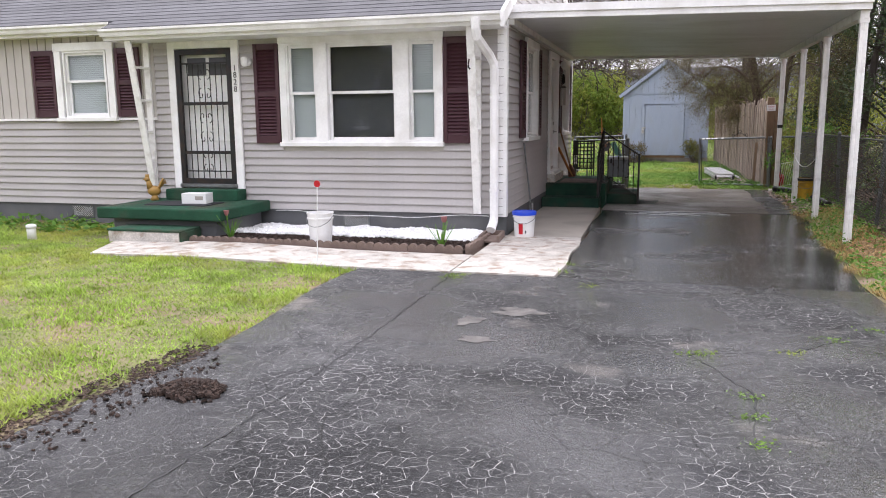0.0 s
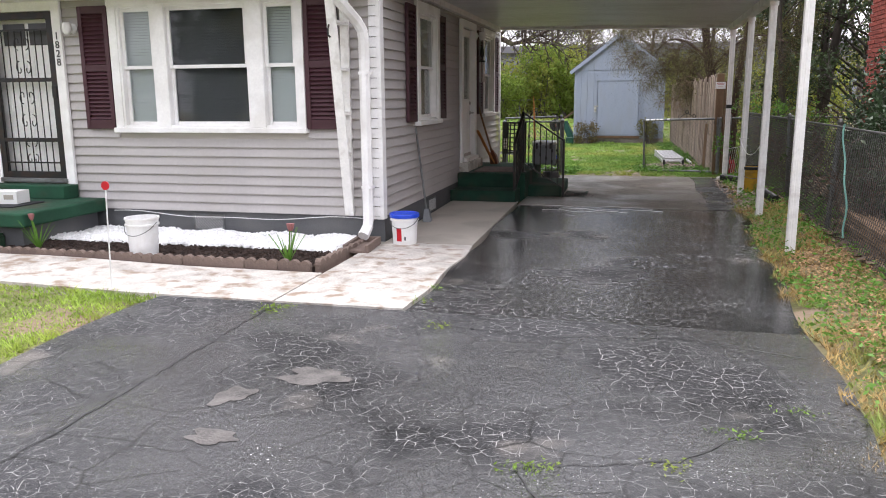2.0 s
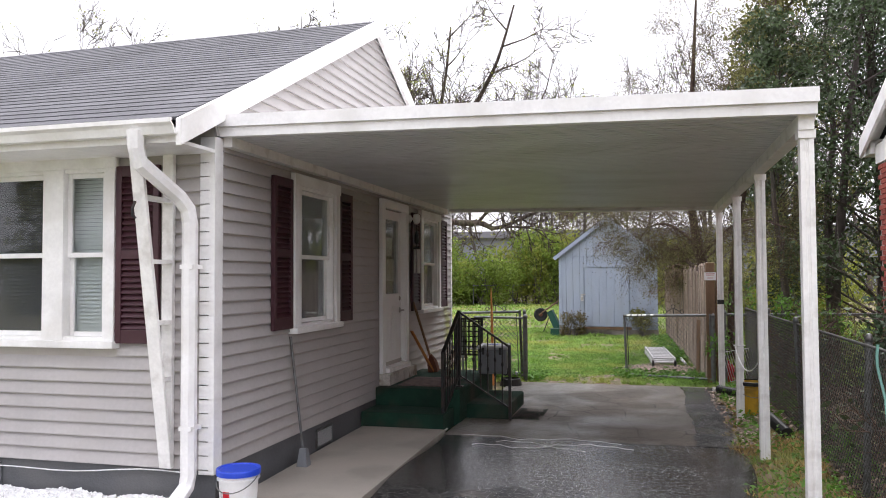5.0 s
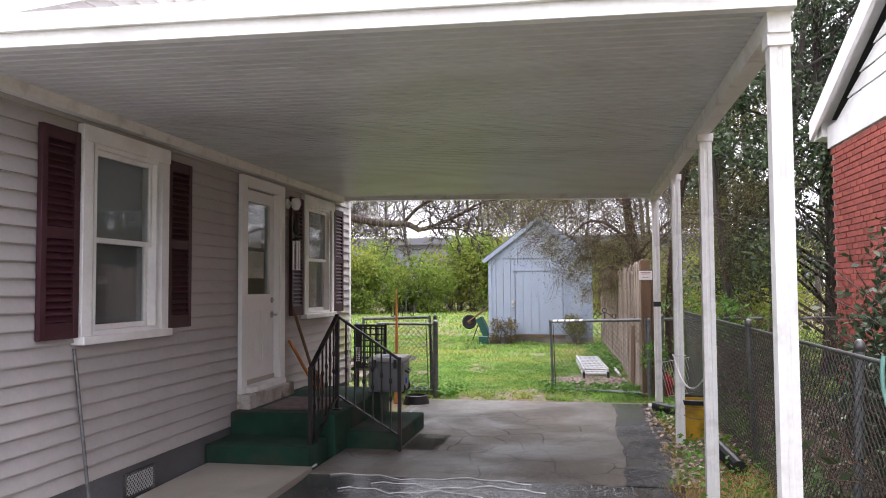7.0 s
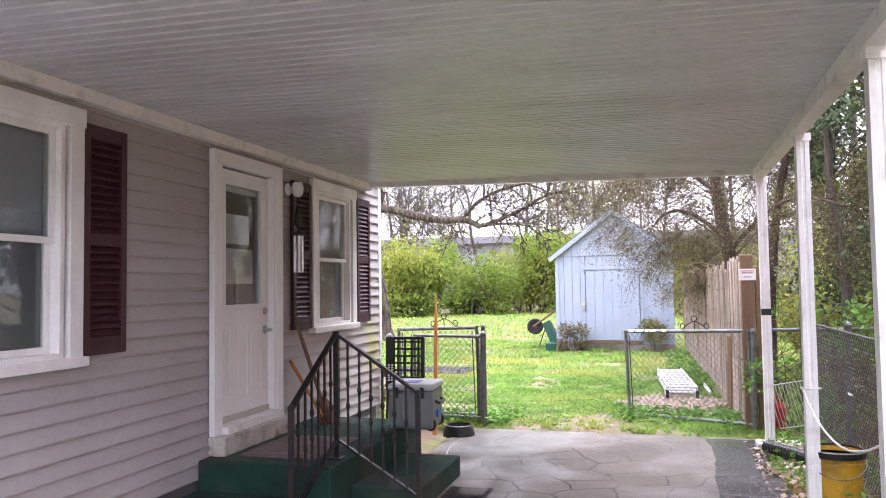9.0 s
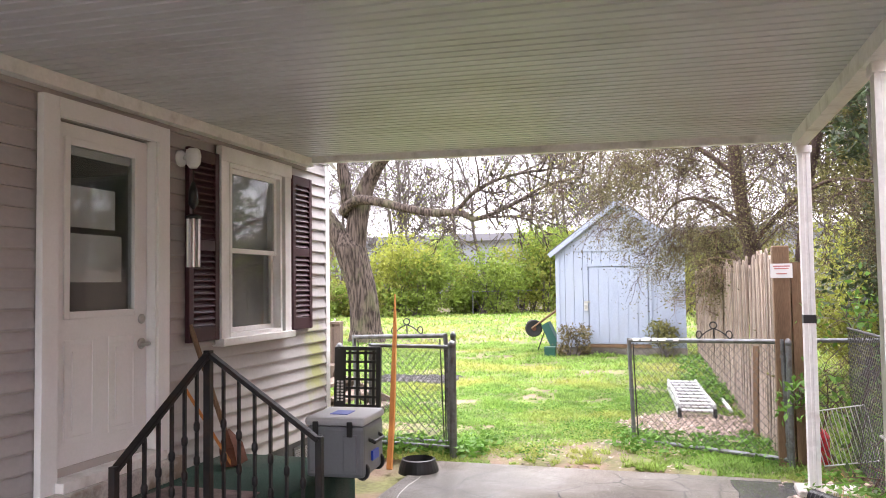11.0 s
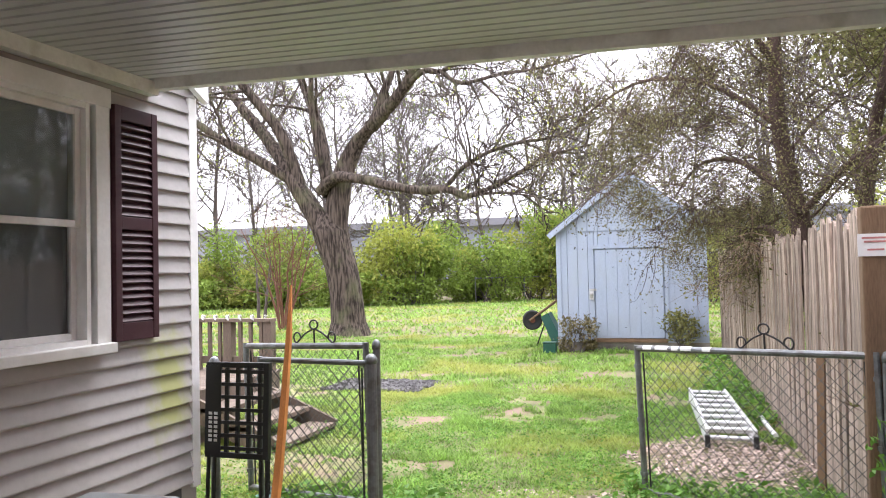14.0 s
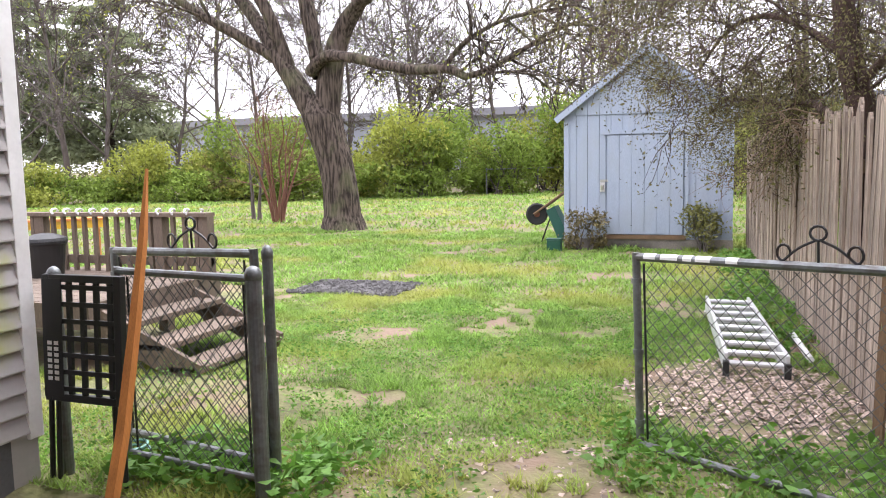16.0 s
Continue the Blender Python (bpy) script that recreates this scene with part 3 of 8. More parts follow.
def clad(parent, m, u0, u1, z0, z1, openings=()):
    """Lap siding, board by board, between the openings."""
    k, z = 0, z0
    while z < z1 - 0.02:
        cuts = sorted((o[0], o[1]) for o in openings if o[2] - 0.02 < z + COURSE / 2 < o[3] + 0.02)
        a = u0
        for c0, c1 in cuts + [(u1, u1)]:
            if c0 - a > 0.03:
                part("siding_board", board_mesh(a, c0, h=min(COURSE, z1 - z)), None, parent, m=m @ Matrix.Translation((0, 0, z)))
            a = max(a, c1)
        z += COURSE


FRONT_M, SIDE_M = pose(0, FY, 0), pose(SX, 0, 0, 0, 0, 90)
bay = (-5.04, -2.75, 1.16, 2.62)
fdoor = (-6.76, -5.66, 0.58, 2.60)
lwin = (-8.69, -7.67, 1.52, 2.64)
win1, win2, sdoor = (10.92, 11.95, 1.19, 2.61), (14.85, 15.88, 1.19, 2.61), (13.24, 14.26, 0.60, 2.62)


def hole(o, c=0.10):
    return (o[0] + c, o[1] - c, o[2] + c * 0.6, o[3] - c)


wall_front = tagged(new("wall_front", finish(wall_mesh(HX0, SX, 0.3, 2.9, [hole(bay), hole(fdoor), hole(lwin)]), "wall_front", M_BATTEN)), "front house wall with beige lap siding and vertical panelling", "wall", kind="structure")
wall_front.matrix_world = FRONT_M
wall_side = tagged(new("wall_side", finish(wall_mesh(FY + 0.15, BY - 0.15, 0.3, 2.95, [hole(win1), hole(win2), hole(sdoor)]), "wall_side", M_BATTEN)), "side house wall clad in beige vinyl lap siding", "wall", kind="structure")
wall_side.matrix_world = SIDE_M
for nm, args in (("wall_back", (HX0, SX, BY - 0.15, BY, -0.1, 2.9)), ("wall_west", (HX0 - 0.15, HX0, FY, BY, -0.1, 2.9))):
    single(nm, bx(*args), M_SIDING, "plain beige house wall", "wall", "structure")
single("foundation_front", bx(HX0, SX + 0.02, FY + 0.01, FY + 0.14, -0.1, 0.30), M_FOUND, "dark grey painted block foundation", "foundation", "structure")
single("foundation_side", bx(SX - 0.14, SX + 0.0, FY + 0.14, BY - 0.15, -0.1, 0.30), M_FOUND, "dark grey painted block foundation along the side wall", "foundation", "structure")
# Unseen room surfaces added; their darkness is in the colour.
single("house_floor", bx(HX0, SX - 0.15, FY + 0.15, BY - 0.15, 0.30, 0.55), M_DARK, "room floor inside the house, coloured near-black to look unlit", "floor", "structure")
single("house_ceiling", bx(HX0, SX - 0.15, FY + 0.15, BY - 0.15, 2.75, 2.80), M_DARK, "ceiling of the rooms, coloured near-black to look unlit", "ceiling", "structure")
single("wall_inner", bx(HX0, SX - 0.15, 12.0, 12.08, 0.55, 2.75), M_DARK, "added inner partition wall, coloured near-black to look unlit", "wall", "structure")

I4 = Matrix.Identity(4)
clad(wall_front, I4, -5.66, SX - 0.02, 0.28, 2.62, [bay])
clad(wall_front, I4, -7.02, -6.76, 0.28, 2.62)
clad(wall_front, I4, HX0, -7.02, 0.28, 1.53)
part("drip_ledge", bx(HX0, -7.02, -0.045, 0.0, 1.53, 1.565, 0.004), M_WHITE, wall_front, "white horizontal ledge")
u = HX0
while u < -7.05:
    for a, c in ((u, min(u + 0.14, -7.02)),):
        segs = [(1.567, 2.9)]
        if c > lwin[0] and a < lwin[1]:
            segs = [(lwin[3], 2.9)]
        for z0, z1 in segs:
            part("panel_board", bx(a + 0.006, c - 0.004, -0.016, 0, z0, z1), M_BATTEN, wall_front)
    u += 0.148
clad(wall_side, I4, FY + 0.08, BY - 0.06, 0.28, 2.72, [win1, win2, sdoor])
part("corner_board", bx(SX - 0.10, SX + 0.024, -0.024, 0.09, 0.26, 2.72, 0.004), M_WHITE, wall_front, "white corner board")
part("corner_board", bx(BY - 0.06, BY + 0.02, -0.022, 0.08, 0.26, 2.74, 0.004), M_WHITE, wall_side, "pale corner board")

# gable with its own boards
RIDGE_Y, RIDGE_Z, EAVE_Y, EAVE_Z = 13.1, 4.67, 9.2, 2.76
SLOPE = (RIDGE_Z - EAVE_Z) / (RIDGE_Y - EAVE_Y)
bm = bmesh.new()
gv = [bm.verts.new((SX - d, y, z)) for d in (0.0, 0.1) for y, z in ((FY, 2.9), (BY, 2.9), (RIDGE_Y + 0.0, 2.9 + (RIDGE_Y - FY) * SLOPE - 0.02))]
bm.faces.new(gv[:3]); bm.faces.new(gv[3:][::-1])
for i in range(3):
    bm.faces.new((gv[i], gv[(i + 1) % 3], gv[3 + (i + 1) % 3], gv[3 + i]))
gable = single("wall_gable", bm, M_BATTEN, "beige lap-sided gable end above the carport", "wall", "structure")
z = 2.72
under = lambda zz: EAVE_Y + (zz + 0.06 - EAVE_Z) / SLOPE
while z < RIDGE_Z - 0.15:
    a0, a1 = max(under(z), FY - 0.0), max(under(z + COURSE), FY - 0.0)
    c0, c1 = 2 * RIDGE_Y - under(z), 2 * RIDGE_Y - under(z + COURSE)
    part("siding_board", board_mesh(a0, min(c0, BY), a1, min(c1, BY)), None, gable, m=SIDE_M @ Matrix.Translation((0, 0, z)))
    z += COURSE

# roof: decking, shingle courses, rakes
roof = thing("roof", I4, "grey asphalt shingle roof with white rakes", "roof", kind="structure")


BACK = 2 * RIDGE_Y - 16.76


def roof_slab(front_y, x0, x1, name, sign=1):
    """A sloped slab from the eave at front_y up to the ridge."""
    bmr = bmesh.new()
    e = EAVE_Z + (front_y - EAVE_Y) * SLOPE
    pts = [(front_y, e), (RIDGE_Y, RIDGE_Z), (RIDGE_Y, RIDGE_Z - 0.06), (front_y, e - 0.06)]
    pts = [(y if sign > 0 else 2 * RIDGE_Y - y, zz) for y, zz in pts]
    vs = [[bmr.verts.new((x, y, zz)) for y, zz in pts] for x in (x0, x1)]
    bmr.faces.new(vs[0]); bmr.faces.new(vs[1][::-1])
    for i in range(4):
        bmr.faces.new((vs[0][i], vs[0][(i + 1) % 4], vs[1][(i + 1) % 4], vs[1][i]))
    part(name, bmr, M_SHINGLE, roof)


roof_slab(EAVE_Y, -7.45, SX + 0.04, "roof_deck")
roof_slab(9.45, HX0 - 0.3, -7.45, "roof_deck")
roof_slab(BACK, HX0 - 0.3, SX + 0.04, "roof_deck", -1)
slope_len = math.hypot(RIDGE_Y - EAVE_Y, RIDGE_Z - EAVE_Z)
ang = math.degrees(math.atan(SLOPE))
rnd = random.Random(4)
s, k = 0.0, 0
while s < slope_len:
    x0 = HX0 - 0.3 if s > 0.25 else -7.45
    bm = bmesh.new()
    x = x0 - rnd.random() * 0.3
    while x < SX + 0.04:
        a, c = max(x, x0), min(x + 0.305, SX + 0.045)
        if c - a > 0.02:
            d = rnd.uniform(-0.004, 0.004)
            vs = [bm.verts.new(p) for p in ((a + 0.002, d, 0.010), (c - 0.002, d, 0.010), (c - 0.002, 0.17, 0.003), (a + 0.002, 0.17, 0.003), (a + 0.002, d, 0.001), (c - 0.002, d, 0.001))]
            bm.faces.new(vs[:4]); bm.faces.new((vs[4], vs[5], vs[1], vs[0]))
        x += 0.305
    part("shingle_course", bm, M_SHINGLE, roof, m=pose(0, EAVE_Y - 0.015, EAVE_Z, ang) @ Matrix.Translation((0, s, 0)))
    s += 0.145
for sgn in (1, -1):
    bm = bmesh.new()
    yy = lambda y: y if sgn > 0 else 2 * RIDGE_Y - y
    e0 = EAVE_Y - 0.04 if sgn > 0 else BACK
    ez = EAVE_Z + (e0 - EAVE_Y) * SLOPE
    prof = [(e0, ez - 0.17), (RIDGE_Y, RIDGE_Z - 0.17), (RIDGE_Y, RIDGE_Z + 0.015), (e0, ez + 0.01)]
    vs = [[bm.verts.new((x, yy(y), zz)) for y, zz in prof] for x in (SX + 0.042, SX + 0.085)]
    bm.faces.new(vs[0]); bm.faces.new(vs[1][::-1])
    for i in range(4):
        bm.faces.new((vs[0][i], vs[0][(i + 1) % 4], vs[1][(i + 1) % 4], vs[1][i]))
    part("rake_board", bm, M_WHITE, roof, "white rake board")
part("soffit", bx(-7.45, SX + 0.02, EAVE_Y + 0.02, FY + 0.02, 2.60, 2.625), M_WHITE, roof, "painted eave soffit")
part("soffit", bx(HX0, -7.45, 9.47, FY + 0.02, 2.73, 2.755), M_WHITE, roof, "painted eave soffit")
part("fascia", bx(-7.45, SX + 0.06, EAVE_Y + 0.0, EAVE_Y + 0.025, 2.60, 2.75), M_WHITE, roof, "white fascia board")
part("fascia", bx(-7.46, -7.43, EAVE_Y, FY, 2.61, 2.78), M_WHITE, roof, "white fascia return")
part("fascia", bx(HX0, -7.46, 9.45, 9.475, 2.72, 2.86), M_WHITE, roof, "white fascia board")
single("roof_vent_pipe", lathe(bmesh.new(), [(0.11, 0), (0.10, 0.04), (0.06, 0.06), (0.055, 0.32), (0.04, 0.32)], 14), M_GALV, "small grey roof vent pipe on the shingles", "vent pipe", m=pose(-9.6, 10.9, EAVE_Z + 1.7 * SLOPE))


def gutter(x0, x1, y, z, label):
    bmg = bmesh.new()
    prof = [(0.0, -0.10), (-0.065, -0.10), (-0.085, -0.05), (-0.11, -0.03), (-0.11, 0.0), (-0.098, 0.0), (-0.098, -0.025), (-0.075, -0.045), (-0.058, -0.088), (0.0, -0.088)]
    vs = [[bmg.verts.new((x, y + a, z + b)) for a, b in prof] for x in (x0, x1)]
    n = len(prof)
    for i in range(n):
        bmg.faces.new((vs[0][i], vs[0][(i + 1) % n], vs[1][(i + 1) % n], vs[1][i]))
    for e in vs:
        bmg.faces.new(e)
    single("gutter", bmg, M_WHITE, label, "gutter", group="gutters")


gutter(-7.45, SX + 0.05, EAVE_Y - 0.002, 2.745, "white metal gutter along the front eave")
gutter(HX0, -7.47, 9.448, 2.87, "white metal gutter along the set-back eave")

# ---- carport ----
CPX0, CPX1, CPY0, CPY1 = SX + 0.03, 2.13, 9.75, 16.28


def cp_z(x, y):
    """Underside of the carport roof."""
    return 2.735 - 0.07 * (x - CPX0) / (CPX1 - CPX0)


bm = bmesh.new()
pitch, depth = 0.085, 0.018
n = int((CPY1 - CPY0 - 0.1) / pitch)
for layer in (0,):
    rows_v = []
    for i in range(n):
        y = CPY0 + 0.05 + i * pitch
        for dy, dz in ((0.0, 0.0), (pitch * 0.72, 0.0), (pitch * 0.80, depth), (pitch * 0.92, depth)):
            rows_v.append([bm.verts.new((x, y + dy, cp_z(x, y) + dz + h)) for h in (0, 0.012) for x in (CPX0 + 0.02, CPX1 - 0.05)])
    for A, B in zip(rows_v, rows_v[1:]):
        bm.faces.new((A[0], A[1], B[1], B[0]))
        bm.faces.new((A[2], B[2], B[3], A[3]))
ceiling = single("ceiling_carport", bm, M_CEIL, "ribbed pale metal carport ceiling", "ceiling", "structure")
carport = thing("carport", I4, "white flat metal carport roof on slim posts", "carport", kind="structure")


def sloped(x0, x1, y0, y1, lo, hi):
    bms = bmesh.new()
    vs = [bms.verts.new((x, y, cp_z(x, y) + h)) for h in (lo, hi) for x, y in ((x0, y0), (x1, y0), (x1, y1), (x0, y1))]
    for q in ((3, 2, 1, 0), (4, 5, 6, 7), (0, 1, 5, 4), (1, 2, 6, 5), (2, 3, 7, 6), (3, 0, 4, 7)):
        bms.faces.new([vs[i] for i in q])
    return bms


part("roof_sheet", sloped(CPX0, CPX1 - 0.02, CPY0 + 0.03, CPY1 - 0.02, 0.034, 0.06), M_WHITE, carport)
part("front_fascia", sloped(CPX0 - 0.05, CPX1, CPY0 - 0.01, CPY0 + 0.05, -0.005, 0.065), M_WHITE, carport, "white metal fascia, lower band")
part("front_fascia", sloped(CPX0 - 0.05, CPX1 + 0.008, CPY0 - 0.035, CPY0 + 0.05, 0.066, 0.155), M_WHITE, carport, "white metal fascia, upper band")
part("back_fascia", sloped(CPX0, CPX1, CPY1 - 0.06, CPY1, -0.045, 0.12), M_WORNWHITE, carport)
part("side_fascia", sloped(CPX1 - 0.008, CPX1, CPY0 + 0.05, CPY1 - 0.06, -0.03, 0.15), M_WHITE, carport)
part("side_beam", sloped(2.03, 2.12, CPY0 + 0.05, CPY1 - 0.06, -0.09, 0.0), M_WORNWHITE, carport)
part("ledger", sloped(CPX0 - 0.02, CPX0 + 0.06, CPY0 + 0.05, CPY1 - 0.02, -0.075, 0.0), M_WORNWHITE, carport)
POSTS = [(2.08, 9.86), (2.09, 12.0), (2.10, 13.95), (2.10, 16.2)]
for i, (px, py) in enumerate(POSTS):
    p = thing("carport_post", pose(px, py, gz(1.9, py)), "slim white painted fluted metal carport post", "post", "carport posts")
    top = cp_z(px, py) - 0.09 - gz(1.9, py)
    bm = bmesh.new()
    prof = [(-0.04, -0.04), (-0.012, -0.04), (-0.008, -0.033), (0.008, -0.033), (0.012, -0.04), (0.04, -0.04), (0.04, 0.04), (0.012, 0.04), (0.008, 0.033), (-0.008, 0.033), (-0.012, 0.04), (-0.04, 0.04)]
    vs = [[bm.verts.new((a, b, zz)) for a, b in prof] for zz in (-0.06, top)]
    for j in range(12):
        bm.faces.new((vs[0][j], vs[0][(j + 1) % 12], vs[1][(j + 1) % 12], vs[1][j]))
    bm.faces.new(vs[0]); bm.faces.new(vs[1])
    part("shaft", bm, M_WORNWHITE, p)
    part("base_plate", bx(-0.055, 0.055, -0.055, 0.055, -0.02, 0.012), M_GALV, p)
    part("cap_bracket", bx(-0.05, 0.05, -0.05, 0.05, top - 0.05, top), M_WORNWHITE, p)
    if i == 3:
        part("tape_band", bx(-0.043, 0.043, -0.043, 0.043, 1.24, 1.30), M_BLACKP, p, "black tape band")

# ---- windows, shutters and doors of the house ----


M_SCREEN = mat("grey_insect_screen", (0.16, 0.165, 0.18), 0.8, var=0.08, bump=0)


def ring(bm, x0, x1, z0, z1, w, y0, y1, bev=0.0):
    """A rectangular frame of bars of width w."""
    box(bm, x0, x0 + w, y0, y1, z0, z1, bev)
    box(bm, x1 - w, x1, y0, y1, z0, z1, bev)
    box(bm, x0 + w, x1 - w, y0 + 0.001, y1 - 0.001, z0, z0 + w, bev)
    box(bm, x0 + w, x1 - w, y0 + 0.001, y1 - 0.001, z1 - w, z1, bev)
    return bm


def blind_mesh(x0, x1, z0, z1, y, material, pitch=0.03, tilt=1.2):
    v, f = [], []
    z = z0
    while z < z1:
        k = len(v)
        d, e = 0.014 * math.cos(tilt), 0.0155 * math.sin(tilt)
        v += [(x0, y - d, z - e), (x1, y - d, z - e), (x1, y, z + 0.002), (x0, y, z + 0.002), (x1, y + d, z + e), (x0, y + d, z + e)]
        f += [(k, k + 1, k + 2, k + 3), (k + 3, k + 2, k + 4, k + 5)]
        z += pitch
    return raw("blind", v, f, material)


def window(name, m, w, h, units, label, mid=0.5, casing=0.10, blinds=(), screens=False):
    """A double-hung window: casing, sill and, for each unit (x0, x1), two sashes with panes and a blind. Origin: middle of the lower edge of the casing."""
    t = thing(name, m, label, "window", kind="structure")
    part("casing_side", bx(-w / 2, -w / 2 + casing, -0.045, 0.0, 0.05, h, 0.004), M_WHITE, t)
    part("casing_side", bx(w / 2 - casing, w / 2, -0.045, 0.0, 0.05, h, 0.004), M_WHITE, t)
    part("casing_head", bx(-w / 2 - 0.008, w / 2 + 0.008, -0.05, 0.0, h - casing, h + 0.006, 0.004), M_WHITE, t)
    part("window_sill", bx(-w / 2 - 0.015, w / 2 + 0.015, -0.075, 0.03, 0.0, 0.055, 0.006), M_WHITE, t)
    for (x0, x1), (x2, _) in zip(units, units[1:]):
        part("mullion", bx(x1 + 0.02, x2 - 0.02, -0.040, 0.05, 0.055, h - casing, 0.004), M_WHITE, t)
    for i, (x0, x1) in enumerate(units):
        zb, zt = 0.055, h - casing
        a, c = x0 - 0.045, x1 + 0.045
        zm = zb + (zt - zb) * mid
        part("window_frame", ring(bmesh.new(), a, c, zb, zt, 0.028, -0.03, 0.09), M_WHITE, t)
        for nm, z0, z1, yy in (("upper_sash", zm - 0.02, zt - 0.028, 0.005), ("lower_sash", zb + 0.028, zm + 0.02, 0.036)):
            s = part(nm, ring(bmesh.new(), a + 0.029, c - 0.029, z0, z1, 0.036, yy, yy + 0.028, 0.003), M_WHITE, t)
            g = part("pane", bx(a + 0.06, c - 0.06, yy + 0.012, yy + 0.016, z0 + 0.03, z1 - 0.03), M_GLASS, s)
            g.visible_shadow = False
        if screens:
            part("insect_screen", bx(a + 0.05, c - 0.05, 0.068, 0.070, zb + 0.03, zm), M_SCREEN, t, "grey insect screen")
        bl = blinds[i] if i < len(blinds) else None
        if bl:
            part("blind", blind_mesh(a + 0.03, c - 0.03, zb + 0.05 + bl[1] * (zt - zb), zt - 0.03, 0.082, bl[0]), None, t)
    return t


def shutter(m, w, h, label):
    t = thing("shutter", m, label, "shutter", "burgundy shutters")
    for a in (-w / 2, w / 2 - 0.05):
        part("stile", bx(a, a + 0.05, -0.035, 0, 0, h, 0.004), M_BURGUNDY, t)
    for z0, z1 in ((0, 0.10), (h / 2 - 0.035, h / 2 + 0.035), (h - 0.08, h)):
        part("rail", bx(-w / 2 + 0.05, w / 2 - 0.05, -0.033, 0, z0, z1, 0.003), M_BURGUNDY, t)
    part("backing", bx(-w / 2 + 0.045, w / 2 - 0.045, -0.006, 0, 0.02, h - 0.02), M_BURGUNDY, t)
    slat = finish(beam(bmesh.new(), (-w / 2 + 0.048, -0.016, 0), (w / 2 - 0.048, -0.016, 0), 0.010, 0.044), "slat", M_BURGUNDY)
    slat.transform(Matrix.Translation((0, -0.016, 0)) @ pose(0, 0, 0, -38) @ Matrix.Translation((0, 0.016, 0)))
    for z0, z1 in ((0.10, h / 2 - 0.035), (h / 2 + 0.035, h - 0.08)):
        n = int((z1 - z0) / 0.043)
        for k in range(n):
            part("slat", slat, None, t, m=Matrix.Translation((0, 0, z0 + (k + 0.5) * (z1 - z0) / n)))
    return t


def on_front(x, z):
    return pose(x, FY - 0.022, z)


def on_side(y, z):
    return pose(SX + 0.022, y, z, 0, 0, 90)


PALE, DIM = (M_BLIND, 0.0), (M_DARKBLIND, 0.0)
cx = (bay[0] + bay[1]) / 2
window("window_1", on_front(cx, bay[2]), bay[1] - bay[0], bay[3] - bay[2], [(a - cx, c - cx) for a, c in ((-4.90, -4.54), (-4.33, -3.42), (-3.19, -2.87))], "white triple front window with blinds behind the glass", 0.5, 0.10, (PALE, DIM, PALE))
window("window_2", on_front((lwin[0] + lwin[1]) / 2, lwin[2]), 1.02, 1.12, [(-0.33, 0.33)], "white double-hung front window with pale blind", 0.55, 0.11, (PALE,))
M_SHADE = mat("pale_grey_roller_shade", (0.40, 0.43, 0.45), 0.8, var=0.06, bump=0)
w3 = window("window_3", on_side((win1[0] + win1[1]) / 2, win1[2]), 1.03, 1.42, [(-0.34, 0.34)], "white double-hung side window with half-drawn pale shade", 0.5, 0.10, (), True)
part("roller_shade", bx(-0.345, 0.345, 0.082, 0.085, 0.68, 1.30), M_SHADE, w3, "pale grey roller shade")
w4 = window("window_4", on_side((win2[0] + win2[1]) / 2, win2[2]), 1.03, 1.42, [(-0.34, 0.34)], "white double-hung side window beside the side door", 0.5, 0.10, (), True)
part("roller_shade", bx(-0.345, 0.345, 0.082, 0.085, 0.68, 1.30), M_SHADE, w4, "pale grey roller shade")
for x, w, z0, h in ((-5.245, 0.37, 1.20, 1.33), (-2.56, 0.37, 1.20, 1.33), (-8.91, 0.40, 1.58, 0.97), (-7.45, 0.40, 1.58, 0.97)):
    shutter(on_front(x, z0), w, h, "burgundy louvred plastic shutter beside a white window")
for y in (10.725, 12.14, 14.66, 16.11):
    shutter(on_side(y, 1.24), 0.355, 1.31, "burgundy louvred plastic shutter on the side wall")


def scroll(bm, cx0, cz, s, y, r=0.006):
    """A wrought scroll: four curls round an upright."""
    for sx in (-1, 1):
        for sz in (-1, 1):
            pts = []
            for k in range(15):
                a = k / 14 * 1.6 * math.pi
                q = s * (1 - 0.045 * k)
                pts.append((cx0 + sx * (0.35 * s + q * 0.42 * math.sin(a) * (1 - k / 26)), y, cz + sz * (s * (0.95 - 0.55 * math.cos(a) * (1 - k / 22)))))
            tube(bm, pts, r, 5)
    return bm


# front security door and the white door behind it
dcx, dw, dz0, dz1 = (fdoor[0] + fdoor[1]) / 2, 0.88, 0.63, 2.49
door_1 = thing("door_1", on_front(dcx, 0), "white front door behind a black iron security door", "door", kind="structure")
for sx in (-1, 1):
    part("door_casing", bx(sx * 0.50 - 0.055, sx * 0.50 + 0.055, -0.04, 0.0, 0.56, 2.60, 0.004), M_WHITE, door_1)
part("door_casing", bx(-0.445, 0.445, -0.042, 0.0, 2.50, 2.60, 0.004), M_WHITE, door_1)
part("threshold", bx(-0.46, 0.46, -0.06, 0.14, 0.58, 0.628, 0.004), M_GALV, door_1)
bm = bx(-0.44, 0.44, 0.09, 0.13, 0.63, 2.49)
for px0, px1, pz0, pz1 in ((-0.34, -0.04, 0.80, 1.25), (0.04, 0.34, 0.80, 1.25), (-0.34, -0.04, 1.38, 2.05), (0.04, 0.34, 1.38, 2.05)):
    ring(bm, px0, px1, pz0, pz1, 0.025, 0.078, 0.09)
leaf = part("door_leaf", bm, M_WHITE, door_1)
for px0 in (-0.32, 0.03):
    part("pane", bx(px0, px0 + 0.29, 0.080, 0.0895, 2.14, 2.38), M_DARKBLIND, leaf, "dark small door light")
